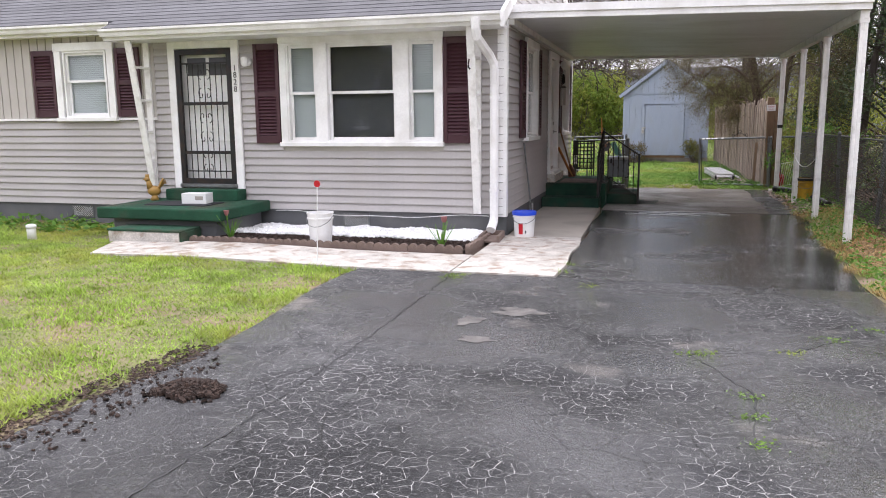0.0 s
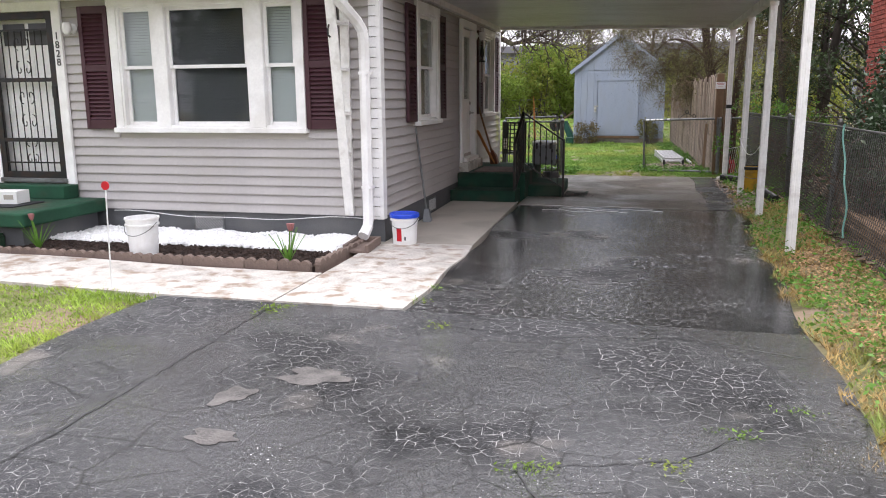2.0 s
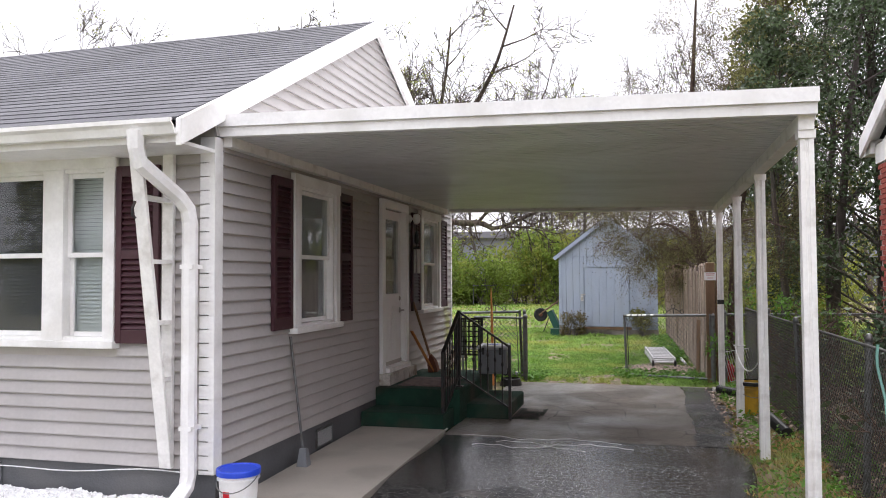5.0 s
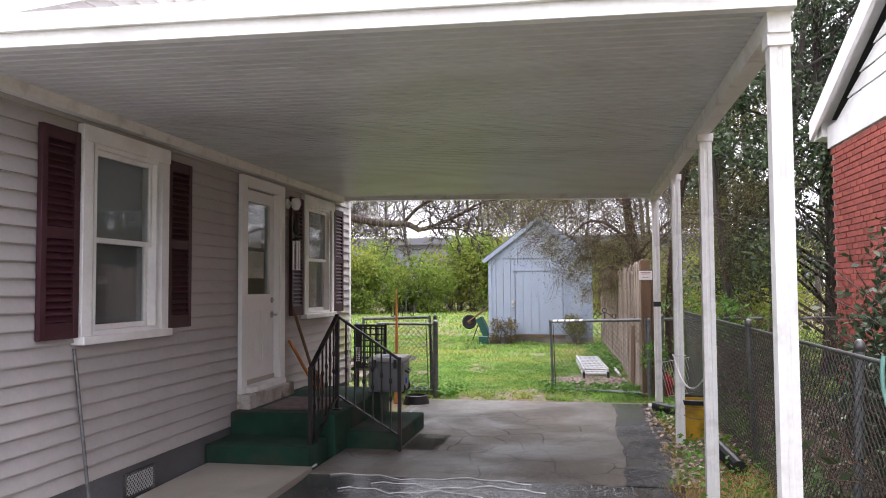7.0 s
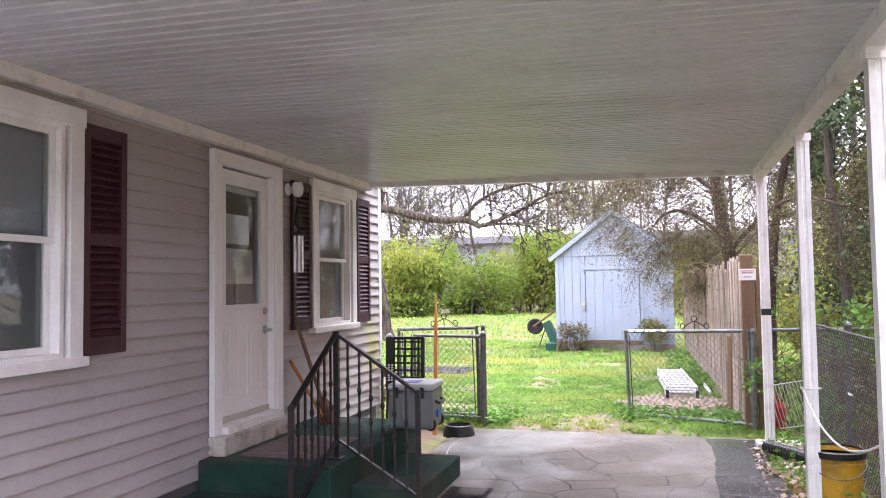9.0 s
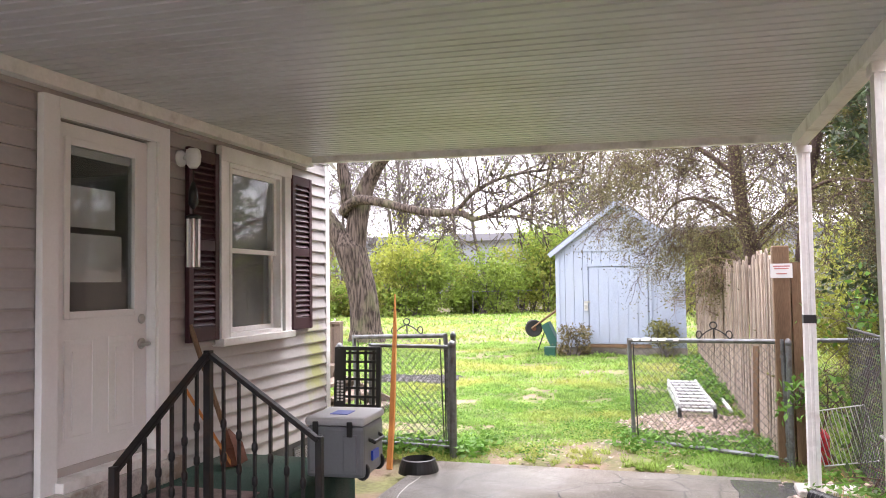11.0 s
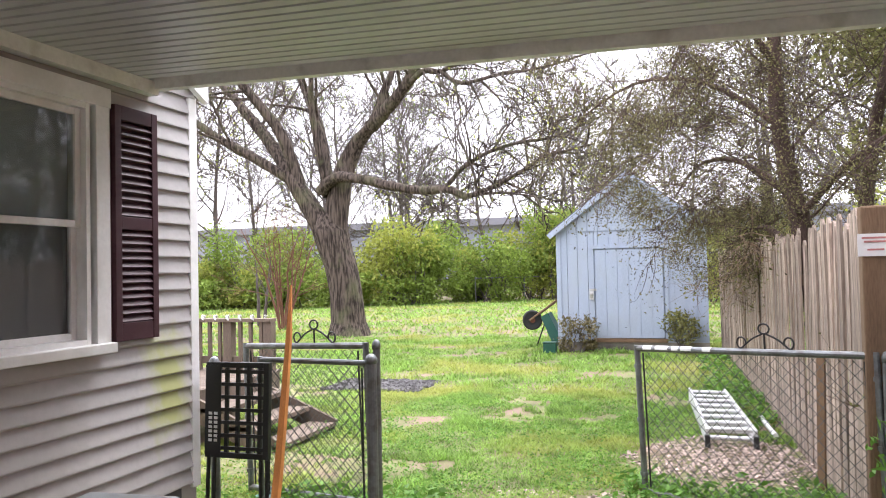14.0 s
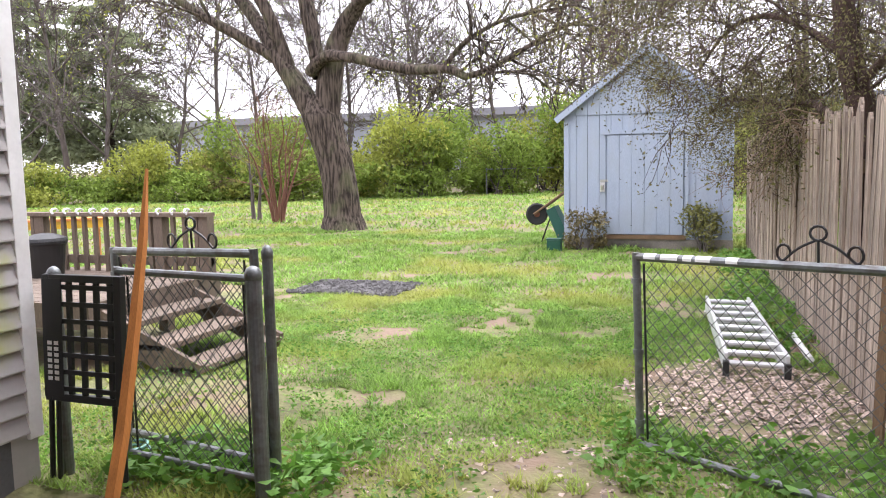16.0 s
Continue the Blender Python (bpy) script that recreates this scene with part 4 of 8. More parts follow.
grille = part("security_door", ring(bmesh.new(), -0.44, 0.44, 0.63, 2.49, 0.075, -0.035, 0.01, 0.003), M_BLACK, door_1, "black wrought-iron security door")
for z in (1.07, 1.75, 2.30):
    part("rail", bx(-0.365, 0.365, -0.03, 0.004, z - (0.022 if z < 2 else 0.01), z + (0.022 if z < 2 else 0.01)), M_BLACK, grille)
part("rail", bx(-0.365, 0.365, -0.03, 0.004, 0.80, 0.815), M_BLACK, grille)
bar = finish(rod(bmesh.new(), (0, -0.013, 0.70), (0, -0.013, 2.30), 0.007, seg=6), "bar", M_BLACK)
for k in range(9):
    part("bar", bar, None, grille, m=pose(-0.36 + 0.09 * k, 0, 0))
for z in (2.02, 1.42, 0.98 - 0.03):
    part("scroll", scroll(bmesh.new(), 0, z, 0.15 if z > 1 else 0.11, -0.022), M_BLACK, grille)
part("lock_box", bx(0.37, 0.43, -0.05, -0.035, 1.55, 1.68, 0.003), M_BLACK, grille)


def lettering(text, size, material, parent, m, label=""):
    cu = bpy.data.curves.new("lettering", "FONT")
    cu.body, cu.size, cu.extrude, cu.align_x, cu.align_y = text, size, 0.003, "CENTER", "CENTER"
    tmp = bpy.data.objects.new("lettering", cu)
    me = bpy.data.meshes.new_from_object(tmp)
    bpy.data.objects.remove(tmp)
    me.materials.clear()
    me.materials.append(material)
    ob = new("lettering", me)
    ob.parent, ob.matrix_basis = parent, m
    return tagged(ob, label)


for k, d in enumerate("1828"):
    lettering(d, 0.11, M_DARK, door_1, pose(0.50, -0.045, 2.22 - 0.095 * k, 90), "dark house number digit")


def wall_lamp(m, label):
    t = thing("wall_lamp", m, label, "lamp")
    part("back_plate", lathe(bmesh.new(), [(0.055, 0), (0.055, 0.012), (0.03, 0.03)], 16), M_PLASTIC, t, smooth=True, m=pose(0, 0, 0, 90))
    part("arm", tube(bmesh.new(), [(0, -0.02, 0), (0, -0.07, 0.0), (0, -0.09, 0.015)], 0.014), M_PLASTIC, t, smooth=True)
    part("globe", lathe(bmesh.new(), [(0.024, -0.07), (0.046, -0.04), (0.052, 0.01), (0.044, 0.05), (0.03, 0.06)], 16, (0, -0.10, 0)), M_PLASTIC, t, "frosted white shade", smooth=True)
    return t


wall_lamp(on_front(-5.52, 2.30), "small white porch lamp beside the front door")
wall_lamp(on_side(14.43, 2.46), "small white jelly-jar wall lamp beside the side door")

# side door
door_2 = thing("door_2", on_side((sdoor[0] + sdoor[1]) / 2, 0), "white half-glazed side door, closed, in a white casing", "door", kind="structure")
for sx in (-1, 1):
    part("door_casing", bx(sx * 0.46 - 0.055, sx * 0.46 + 0.055, -0.045, 0.0, 0.56, 2.62, 0.004), M_DOOR, door_2)
    part("door_jamb", bx(sx * 0.40 - 0.012, sx * 0.40 + 0.012, -0.03, 0.12, 0.62, 2.52), M_DOOR, door_2)
part("door_casing", bx(-0.405, 0.405, -0.047, 0.0, 2.52, 2.62, 0.004), M_DOOR, door_2)
part("threshold", bx(-0.42, 0.42, -0.10, 0.12, 0.56, 0.615, 0.005), M_WORNWHITE, door_2, "worn white wooden threshold")
bm = bmesh.new()
LW, LZ0, LZ1, GZ0, GZ1 = 0.385, 0.62, 2.51, 1.48, 2.40
box(bm, -LW, LW, 0.03, 0.075, LZ0, GZ0)
box(bm, -LW, LW, 0.03, 0.075, GZ1, LZ1)
box(bm, -LW, -0.27, 0.03, 0.075, GZ0, GZ1)
box(bm, 0.27, LW, 0.03, 0.075, GZ0, GZ1)
ring(bm, -0.30, 0.30, GZ0 - 0.035, GZ1 + 0.035, 0.04, 0.018, 0.03, 0.003)
for px0 in (-0.29, 0.05):
    ring(bm, px0, px0 + 0.24, 0.78, 1.33, 0.03, 0.024, 0.03, 0.002)
    box(bm, px0 + 0.06, px0 + 0.18, 0.025, 0.03, 0.84, 1.27)
leaf = part("door_leaf", bm, M_DOOR, door_2)
g = part("pane", bx(-0.27, 0.27, 0.048, 0.052, GZ0, GZ1), M_GLASS, leaf)
g.visible_shadow = False
part("blind_headrail", bx(-0.26, 0.26, 0.056, 0.07, GZ1 - 0.05, GZ1 - 0.004), M_BLIND, leaf)
part("paper_notice", bx(-0.24, 0.13, 0.056, 0.058, 1.95, 2.18), M_BLIND, leaf, "pale paper sheet behind the glass")
part("paper_notice", blind_mesh(-0.24, 0.19, 1.66, 1.92, 0.058, M_CARDW, 0.02, 1.45), None, leaf, "bright lower slats behind the glass")
for z, r in ((1.42, 0.030), (1.27, 0.034)):
    part("rose", lathe(bmesh.new(), [(r, 0), (r, 0.008), (r * 0.6, 0.016)], 16), M_CHROME, leaf, smooth=True, m=pose(0.335, 0.03, z, 90))
part("door_handle", tube(bmesh.new(), [(0.335, 0.03, 1.27), (0.335, -0.03, 1.27), (0.30, -0.035, 1.27), (0.25, -0.035, 1.272)], 0.011), M_CHROME, leaf, "dull lever handle", smooth=True)


def foundation_vent(m):
    t = thing("foundation_vent", m, "galvanised mesh vent in the grey foundation", "vent", "foundation vents")
    part("frame", ring(bmesh.new(), -0.19, 0.19, 0, 0.18, 0.018, -0.016, 0.0), M_GALV, t)
    # Near-black sheet for the shade inside the vent opening.
    part("backing", bx(-0.175, 0.175, -0.004, 0.0, 0.015, 0.165), M_DARK, t)
    bmv = bmesh.new()
    for k in range(-5, 11):
        x0 = -0.172 + k * 0.0344
        lo, hi = max(0.0, -0.172 - x0), min(0.144, 0.172 - x0)
        if hi - lo > 0.02:
            for flip in (0, 1):
                za, zb2 = 0.018 + lo, 0.018 + hi
                if flip:
                    za, zb2 = 0.18 - za, 0.18 - zb2
                beam(bmv, (x0 + lo, -0.009 - 0.002 * flip, za), (x0 + hi, -0.009 - 0.002 * flip, zb2), 0.006, 0.004)
    part("mesh", bmv, M_ALU, t)


foundation_vent(pose(-4.0, FY + 0.008, 0.075))
foundation_vent(pose(-8.45, FY + 0.008, 0.09))
foundation_vent(pose(SX + 0.002, 11.68, 0.06, 0, 0, 90))
foundation_vent(pose(SX + 0.002, 16.2, 0.06, 0, 0, 90))

# slanted trellis brackets between eave and wall
for x, cut in ((-2.30, 0.30), (-7.12, 0.42)):
    t = thing("trellis_bracket", I4, "white slanted wooden trellis bracket under the eave", "bracket", "eave brackets")
    part("slanted_bar", beam(bmesh.new(), (x, 9.27, 2.60), (x, 9.655, cut), 0.10, 0.03, 0.003), M_WORNWHITE, t)
    part("upright_bar", bx(x - 0.045, x + 0.045, 9.645, 9.682, cut, 2.60, 0.003), M_WORNWHITE, t)
    for z in (2.25, 1.80, 1.36, 0.95):
        yl = 9.27 + (2.60 - z) / (2.60 - cut) * 0.385
        part("rung", bx(x - 0.04, x + 0.04, yl, 9.645, z - 0.012, z + 0.018), M_WORNWHITE, t)

t = thing("downspout", I4, "white rectangular metal downspout at the house corner", "downspout")
part("pipe", tube(bmesh.new(), [(-2.20, 9.14, 2.68), (-2.20, 9.145, 2.56), (-2.19, 9.18, 2.46), (-2.10, 9.49, 2.26), (-2.072, 9.555, 2.18), (-2.065, 9.575, 2.08), (-2.065, 9.575, 0.28), (-2.068, 9.555, 0.20), (-2.08, 9.44, 0.12)], [0.062, 0.056, 0.056, 0.056, 0.056, 0.056, 0.056, 0.056, 0.060], 8), M_WHITE, t)
for z in (0.6, 1.75):
    part("strap", bx(-2.115, -2.015, 9.525, 9.66, z, z + 0.03), M_WHITE, t)
single("gas_hook", tube(bmesh.new(), [(-2.32, 9.30, 2.22), (-2.32, 9.27, 2.17), (-2.32, 9.27, 2.12), (-2.30, 9.28, 2.10)], 0.01), M_BLACK, "small dark hook on the white bracket", "hook")
t = thing("splash_block", pose(-2.03, 9.30, gz(-2, 9.3) + 0.02, 0, 0, 4), "stained grey concrete splash block under the downspout", "splash block")
bm = bmesh.new()
box(bm, -0.13, 0.13, -0.28, 0.22, 0, 0.03, 0.006)
box(bm, -0.13, -0.095, -0.28, 0.22, 0.028, 0.085, 0.006)
box(bm, 0.095, 0.13, -0.28, 0.22, 0.028, 0.085, 0.006)
box(bm, -0.1, 0.1, 0.185, 0.22, 0.028, 0.085, 0.006)
part("trough", bm, M_EDGING, t)

# ---- front stoop and bed ----
t = thing("front_stoop", I4, "concrete stoop covered in worn green turf carpet", "stoop")
part("landing", bx(-7.1, -5.27, 8.38, 9.665, 0.27, 0.415, 0.02), M_TURF, t)
part("base", bx(-6.95, -5.42, 8.52, 9.66, -0.05, 0.268), M_FOUND, t)
part("riser", bx(-6.78, -5.64, 9.42, 9.66, 0.416, 0.565, 0.01), M_TURF, t)
st = part("lower_step", bx(-6.68, -5.66, 8.06, 8.50, -0.02, 0.165, 0.012), M_CONC, t, "stained concrete step")
part("tread_carpet", bx(-6.69, -5.64, 8.05, 8.50, 0.166, 0.192, 0.006), M_TURF, st, "green turf tread")
part("side_carpet", bx(-5.655, -5.63, 8.06, 8.50, 0.0, 0.166, 0.004), M_TURF, st)
single("door_mat", bx(-6.62, -5.70, 8.72, 9.18, 0.416, 0.428, 0.004), M_MAT, "dark rubber door mat on the green stoop", "mat")
t = thing("parcel", pose(-5.98, 8.98, 0.429, 0, 0, 8), "small white cardboard parcel on the door mat", "parcel")
part("box", bx(-0.17, 0.17, -0.11, 0.11, 0, 0.135, 0.004), M_CARDW, t)
part("tape", bx(-0.171, 0.171, -0.02, 0.02, 0.1352, 0.1362), M_BLIND, t)
part("shipping_label", bx(0.02, 0.13, -0.112, -0.1102, 0.05, 0.10), M_SLAB, t)
bm = bmesh.new()
bmesh.ops.create_icosphere(bm, subdivisions=2, radius=0.075, matrix=pose(0, 0, 0.13) @ Matrix.Diagonal((0.9, 1.25, 1.0, 1)))
rod(bm, (0, -0.05, 0.17), (0, -0.075, 0.28), 0.048, 0.026, 12)
bmesh.ops.create_icosphere(bm, subdivisions=2, radius=0.04, matrix=pose(0, -0.085, 0.295))
rod(bm, (0, -0.11, 0.295), (0, -0.15, 0.285), 0.014, 0.002, 8)
for k in range(4):
    tube(bm, [(0.01 * k - 0.015, 0.06, 0.16), (0.014 * k - 0.02, 0.13, 0.24 + 0.02 * k), (0.016 * k - 0.02, 0.17, 0.22 + 0.015 * k)], [0.02, 0.018, 0.004], 6)
box(bm, -0.012, 0.012, -0.11, -0.055, 0.325, 0.365, 0.006)
rod(bm, (0, 0, 0), (0, 0, 0.07), 0.06, 0.035, 12)
single("bird_figurine", bm, M_GOLD, "ochre and black garden bird figurine on the stoop", "figurine", smooth=True, m=pose(-6.9, 9.33, 0.415, 0, 0, -60))
single("cylinder_cap", lathe(bmesh.new(), [(0.055, 0), (0.055, 0.14), (0.05, 0.155), (0.062, 0.157), (0.062, 0.19), (0.03, 0.205)], 16), M_PLASTIC, "white plastic cleanout cap standing in the lawn", "pipe cap", smooth=True, m=pose(-7.75, 7.95, gz(-7.75, 7.95)))

single("mulch_bed", bx(-5.62, -2.14, 8.24, 9.69, -0.05, 0.045), M_MULCH, "dark bark mulch planting bed", "soil", "structure")
rng = np.random.default_rng(5)


def chips(n, x0, x1, y0, y1, zf, smin, smax, flat=0.6):
    """Loose angular chips: four-sided little blocks, as an array of quads."""
    c = np.stack([rng.uniform(x0, x1, n), rng.uniform(y0, y1, n)], 1)
    s, a = rng.uniform(smin, smax, n), rng.uniform(0, np.pi, n)
    z = zf(c[:, 0], c[:, 1]) + rng.uniform(-0.2, 0.9, n) * smin
    asp = rng.uniform(0.5, 1.0, n)
    ca, sa = np.cos(a), np.sin(a)
    tx, ty = rng.uniform(-0.5, 0.5, n), rng.uniform(-0.5, 0.5, n)
    quads = []
    top, bot = [], []
    for ux, uy in ((-1, -1), (1, -1), (1, 1), (-1, 1)):
        for lst, k, dz in ((top, 0.42, flat), (bot, 0.55, -flat * 0.6)):
            lx, ly = ux * s * k, uy * s * k * asp
            lst.append(np.stack([c[:, 0] + lx * ca - ly * sa, c[:, 1] + lx * sa + ly * ca, z + s * dz * 0.5 + tx * lx + ty * ly], 1))
    quads.append(np.stack(top, 1))
    for i in range(4):
        j = (i + 1) % 4
        quads.append(np.stack([bot[i], bot[j], top[j], top[i]], 1))
    return np.concatenate(quads, 0)


single("white_pebbles", fast_mesh("white_pebbles", chips(9000, -5.45, -2.2, 8.88, 9.66, lambda x, y: 0.055 + 0.025 * np.sin(x * 9 + y * 7) * 0.5, 0.025, 0.05), 4, M_PEBBLE), None, "band of white marble pebbles along the foundation", "pebbles", "stuff")
single("mulch_chips", fast_mesh("mulch_chips", chips(5000, -5.55, -2.18, 8.28, 8.92, lambda x, y: 0.048 + 0 * x, 0.015, 0.045, 0.4), 4, M_MULCH), None, "loose dark bark mulch chips", "mulch", "stuff")
edging = thing("bed_edging", I4, "brown-grey scalloped concrete bed edging", "edging")
bm = bmesh.new()
for k in range(3):
    rod(bm, (-0.105 + 0.105 * k, -0.028, 0.075), (-0.105 + 0.105 * k, 0.028, 0.075), 0.053, seg=12)
box(bm, -0.156, 0.156, -0.026, 0.026, -0.04, 0.085)
piece = finish(bm, "edging_block", M_EDGING)
for k in range(11):
    part("edging_block", piece, None, edging, m=pose(-5.45 + 0.316 * k, 8.22 + 0.012 * math.sin(k * 2.1), gz(-3, 8.2) - 0.012, random.uniform(-3, 3), random.uniform(-2, 2), random.uniform(-2, 2)))
for k in range(4):
    part("edging_block", piece, None, edging, m=pose(-2.08 - 0.01 * k, 8.42 + 0.31 * k, gz(-2, 8.3) - 0.010 - 0.01 * k, 0, random.uniform(-3, 3), 88))


def bucket(m, label, body, lid=None, h=0.30, r=0.15, stripes=False):
    t = thing("bucket", m, label, "bucket")
    b = part("body", lathe(bmesh.new(), [(r * 0.86, 0), (r * 0.97, h * 0.8), (r * 1.06, h * 0.8), (r * 1.06, h * 0.84), (r * 0.98, h * 0.85), (r * 1.02, h * 0.95), (r * 1.07, h * 0.96), (r * 1.07, h), (r * 0.97, h), (r * 0.82, 0.02)], 28), body, t, smooth=False)
    if lid:
        part("lid", lathe(bmesh.new(), [(r * 1.10, h * 0.90), (r * 1.11, h * 1.0), (r * 1.08, h * 1.03), (r * 0.95, h * 1.03), (r * 0.93, h * 1.01)], 28), lid, t, "blue plastic lid")
    part("bail_handle", tube(bmesh.new(), [(r * 1.06 * math.cos(a), -r * 1.08 * abs(math.sin(a)) - 0.004, h * 0.88 - h * 0.30 * math.sin(a)) for a in (math.pi * k / 12 for k in range(13))], 0.004, 6), M_GALV, t)
    if stripes:
        for a0, z0, z1, wd, mt in ((-100, 0.05, 0.19, 24, M_RED), (-62, 0.05, 0.20, 30, M_CARDW), (-72, 0.06, 0.10, 8, M_DARKBLIND), (-130, 0.05, 0.18, 20, M_CARDW)):
            bmb = bmesh.new()
            ks = [radians(a0 - wd / 2 + wd * q / 5) for q in range(6)]
            rr = lambda z: (r * (0.86 + 0.11 * z / (h * 0.8))) + 0.0025
            lo = [bmb.verts.new((rr(z0) * math.cos(a), rr(z0) * math.sin(a), z0)) for a in ks]
            hi = [bmb.verts.new((rr(z1) * math.cos(a), rr(z1) * math.sin(a), z1)) for a in ks]
            for q in range(5):
                bmb.faces.new((lo[q], lo[q + 1], hi[q + 1], hi[q]))
            part("printed_label", bmb, mt, t, "printed bucket label")
    return t


bucket(pose(-3.93, 8.40, 0.045), "empty white plastic bucket in the flower bed", M_PLASTIC, None, 0.38, 0.15)
bucket(pose(-1.68, 9.60, gz(-1.7, 9.6) + 0.016), "white plastic bucket with blue lid and printed label", M_PLASTIC, M_BLUE, 0.32, 0.14, True)
t = thing("driveway_marker", pose(-3.46, 7.28, 0.0), "thin white rod marker with red reflector disc", "marker")
part("rod", rod(bmesh.new(), (0, 0, -0.05), (0.03, 0.0, 0.84), 0.006, seg=6), M_PLASTIC, t)
part("reflector", lathe(bmesh.new(), [(0.034, -0.006), (0.036, 0), (0.034, 0.006)], 20), M_RED, t, "red round reflector", m=pose(0.03, 0, 0.86, 90))


M_BLOSSOM = mat("faded_red_blossom", (0.40, 0.17, 0.17), 0.7, var=0.3, bump=0, thin=0.3)


def strap_plant(m, label):
    t = thing("flowering_plant", m, label, "plant", "bulb plants in the bed")
    r2 = random.Random(3)
    for k in range(16):
        a, l = r2.uniform(0, 6.28), r2.uniform(0.20, 0.36)
        dx, dy = math.cos(a), math.sin(a)
        bl = r2.uniform(0.25, 0.7)
        v, f = [], []
        for i in range(5):
            s = i / 4
            w = 0.012 * (1 - s * 0.85)
            p = Vector((dx * l * bl * s, dy * l * bl * s, l * (s - 0.25 * bl * s * s)))
            v += [p + Vector((-dy, dx, 0)) * w, p + Vector((0, 0, -0.004)), p - Vector((-dy, dx, 0)) * w]
        for i in range(4):
            f += [(3 * i, 3 * i + 1, 3 * i + 4, 3 * i + 3), (3 * i + 1, 3 * i + 2, 3 * i + 5, 3 * i + 4)]
        part("leaf", raw("leaf", v, f, M_WEED), None, t)
    for k in range(3):
        x, y = r2.uniform(-0.04, 0.04), r2.uniform(-0.04, 0.04)
        part("stem", rod(bmesh.new(), (x * 0.3, y * 0.3, 0), (x, y, 0.31), 0.004, seg=5), M_WEED, t)
        part("flower", lathe(bmesh.new(), [(0.006, 0.30), (0.020, 0.325), (0.028, 0.365), (0.008, 0.368)], 6, (x, y, 0)), M_BLOSSOM, t, "faded pink blossom")


strap_plant(pose(-2.41, 8.36, 0.045), "clump of strap-leaved bulbs with faded pink blossoms")
strap_plant(pose(-5.18, 8.45, 0.045, 0, 0, 140), "clump of strap-leaved bulbs with red blossoms beside the stoop")
single("cable", tube(bmesh.new(), [(-5.2 + 0.19 * k, FY - 0.022, 0.27 - 0.05 * math.sin(math.pi * k / 16) ** 2 + 0.01 * math.sin(k)) for k in range(17)], 0.005, 6), M_PLASTIC, "thin sagging pale cable along the foundation", "cable")
t = thing("long_handled_scraper", I4, "long-handled grey scoop leaning on the side wall", "scoop")
part("handle", rod(bmesh.new(), (-1.80, 10.92, 0.12), (SX + 0.03, 10.90, 1.17), 0.012, seg=8), M_GALV, t)
part("scoop", tube(bmesh.new(), [(-1.79, 10.90, 0.04), (-1.80, 10.92, 0.20)], [0.07, 0.04], 4), M_GREY, t)

# ---- side porch ----
G0 = 0.05
t = thing("side_steps", I4, "side entrance steps covered in green turf carpet, darkened for the carport shade", "steps")
part("landing", bx(SX + 0.02, -0.93, 13.10, 14.98, 0.02, 0.425, 0.015), M_TURFSHADED, t)
part("front_step", bx(SX + 0.02, -1.0, 12.64, 13.10, 0.02, 0.225, 0.012), M_TURFSHADED, t)
part("side_step", bx(-0.93, -0.44, 13.42, 14.55, 0.02, 0.225, 0.015), M_TURFSHADED, t)
part("door_curb", bx(SX + 0.02, SX + 0.16, 13.22, 14.30, 0.426, 0.56, 0.01), M_CONC, t, "chipped mortar curb under the door")
single("porch_rug", bx(-1.72, -1.12, 13.28, 14.05, 0.426, 0.436, 0.003), M_RUG, "faded patterned rug on the green landing", "rug")
single("ground_mat", bx(-0.42, -0.08, 13.44, 14.2, G0 + 0.003, G0 + 0.014, 0.003), M_TURFSHADED, "flat green turf mat on the paving", "mat", m=pose(0, 0, 0))
rail = thing("porch_railing", I4, "black wrought-iron railing round the side steps", "railing")
N0, NF, NR = Vector((-1.0, 13.36, 0)), Vector((-1.03, 12.74, 0)), Vector((-0.41, 13.36, 0))
for (p, z0, z1, w) in ((N0, 0.425, 1.30, 0.036), (NF, G0, 0.88, 0.032), (NR, G0, 0.91, 0.032)):
    q = part("rail_post", bx(p.x - w / 2, p.x + w / 2, p.y - w / 2, p.y + w / 2, z0, z1, 0.003), M_BLACK, rail)
    part("foot_plate", bx(p.x - 0.045, p.x + 0.045, p.y - 0.045, p.y + 0.045, z0, z0 + 0.012), M_WORNWHITE if p is NF else M_BLACK, q)
for end, ze in ((NF, 0.86), (NR, 0.89)):
    part("hand_rail", beam(bmesh.new(), (N0.x, N0.y, 1.285), (end.x, end.y, ze), 0.042, 0.022, 0.004), M_BLACK, rail)
    part("bottom_rail", beam(bmesh.new(), (N0.x, N0.y, 0.56), (end.x, end.y, 0.20), 0.03, 0.014), M_BLACK, rail)
    n = 7
    for k in range(1, n):
        s = k / n
        p = N0.lerp(end, s)
        z0, z1 = 0.56 + (0.20 - 0.56) * s, 1.285 + (ze - 1.285) * s
        b = part("baluster", bx(p.x - 0.007, p.x + 0.007, p.y - 0.007, p.y + 0.007, z0, z1), M_BLACK, rail)
        for zz in (z0 + 0.28, z0 + 0.44):
            part("knuckle", lathe(bmesh.new(), [(0.007, -0.03), (0.015, -0.012), (0.015, 0.012), (0.007, 0.03)], 8, (p.x, p.y, zz)), M_BLACK, b, smooth=True)
cool = thing("cooler", pose(-0.83, 14.60, 0.425, 0, 0, 4) @ Matrix.Diagonal((0.84, 1, 1, 1)), "grey wheeled hard cooler on the porch landing", "cooler")
part("body", bx(-0.22, 0.22, -0.20, 0.20, 0.02, 0.33, 0.025), M_GREY, cool)
part("lid", bx(-0.23, 0.23, -0.21, 0.21, 0.332, 0.385, 0.022), mat("light_grey_plastic", (0.52, 0.53, 0.55), 0.4, var=0.08, bump=0.02), cool, "lighter grey lid")
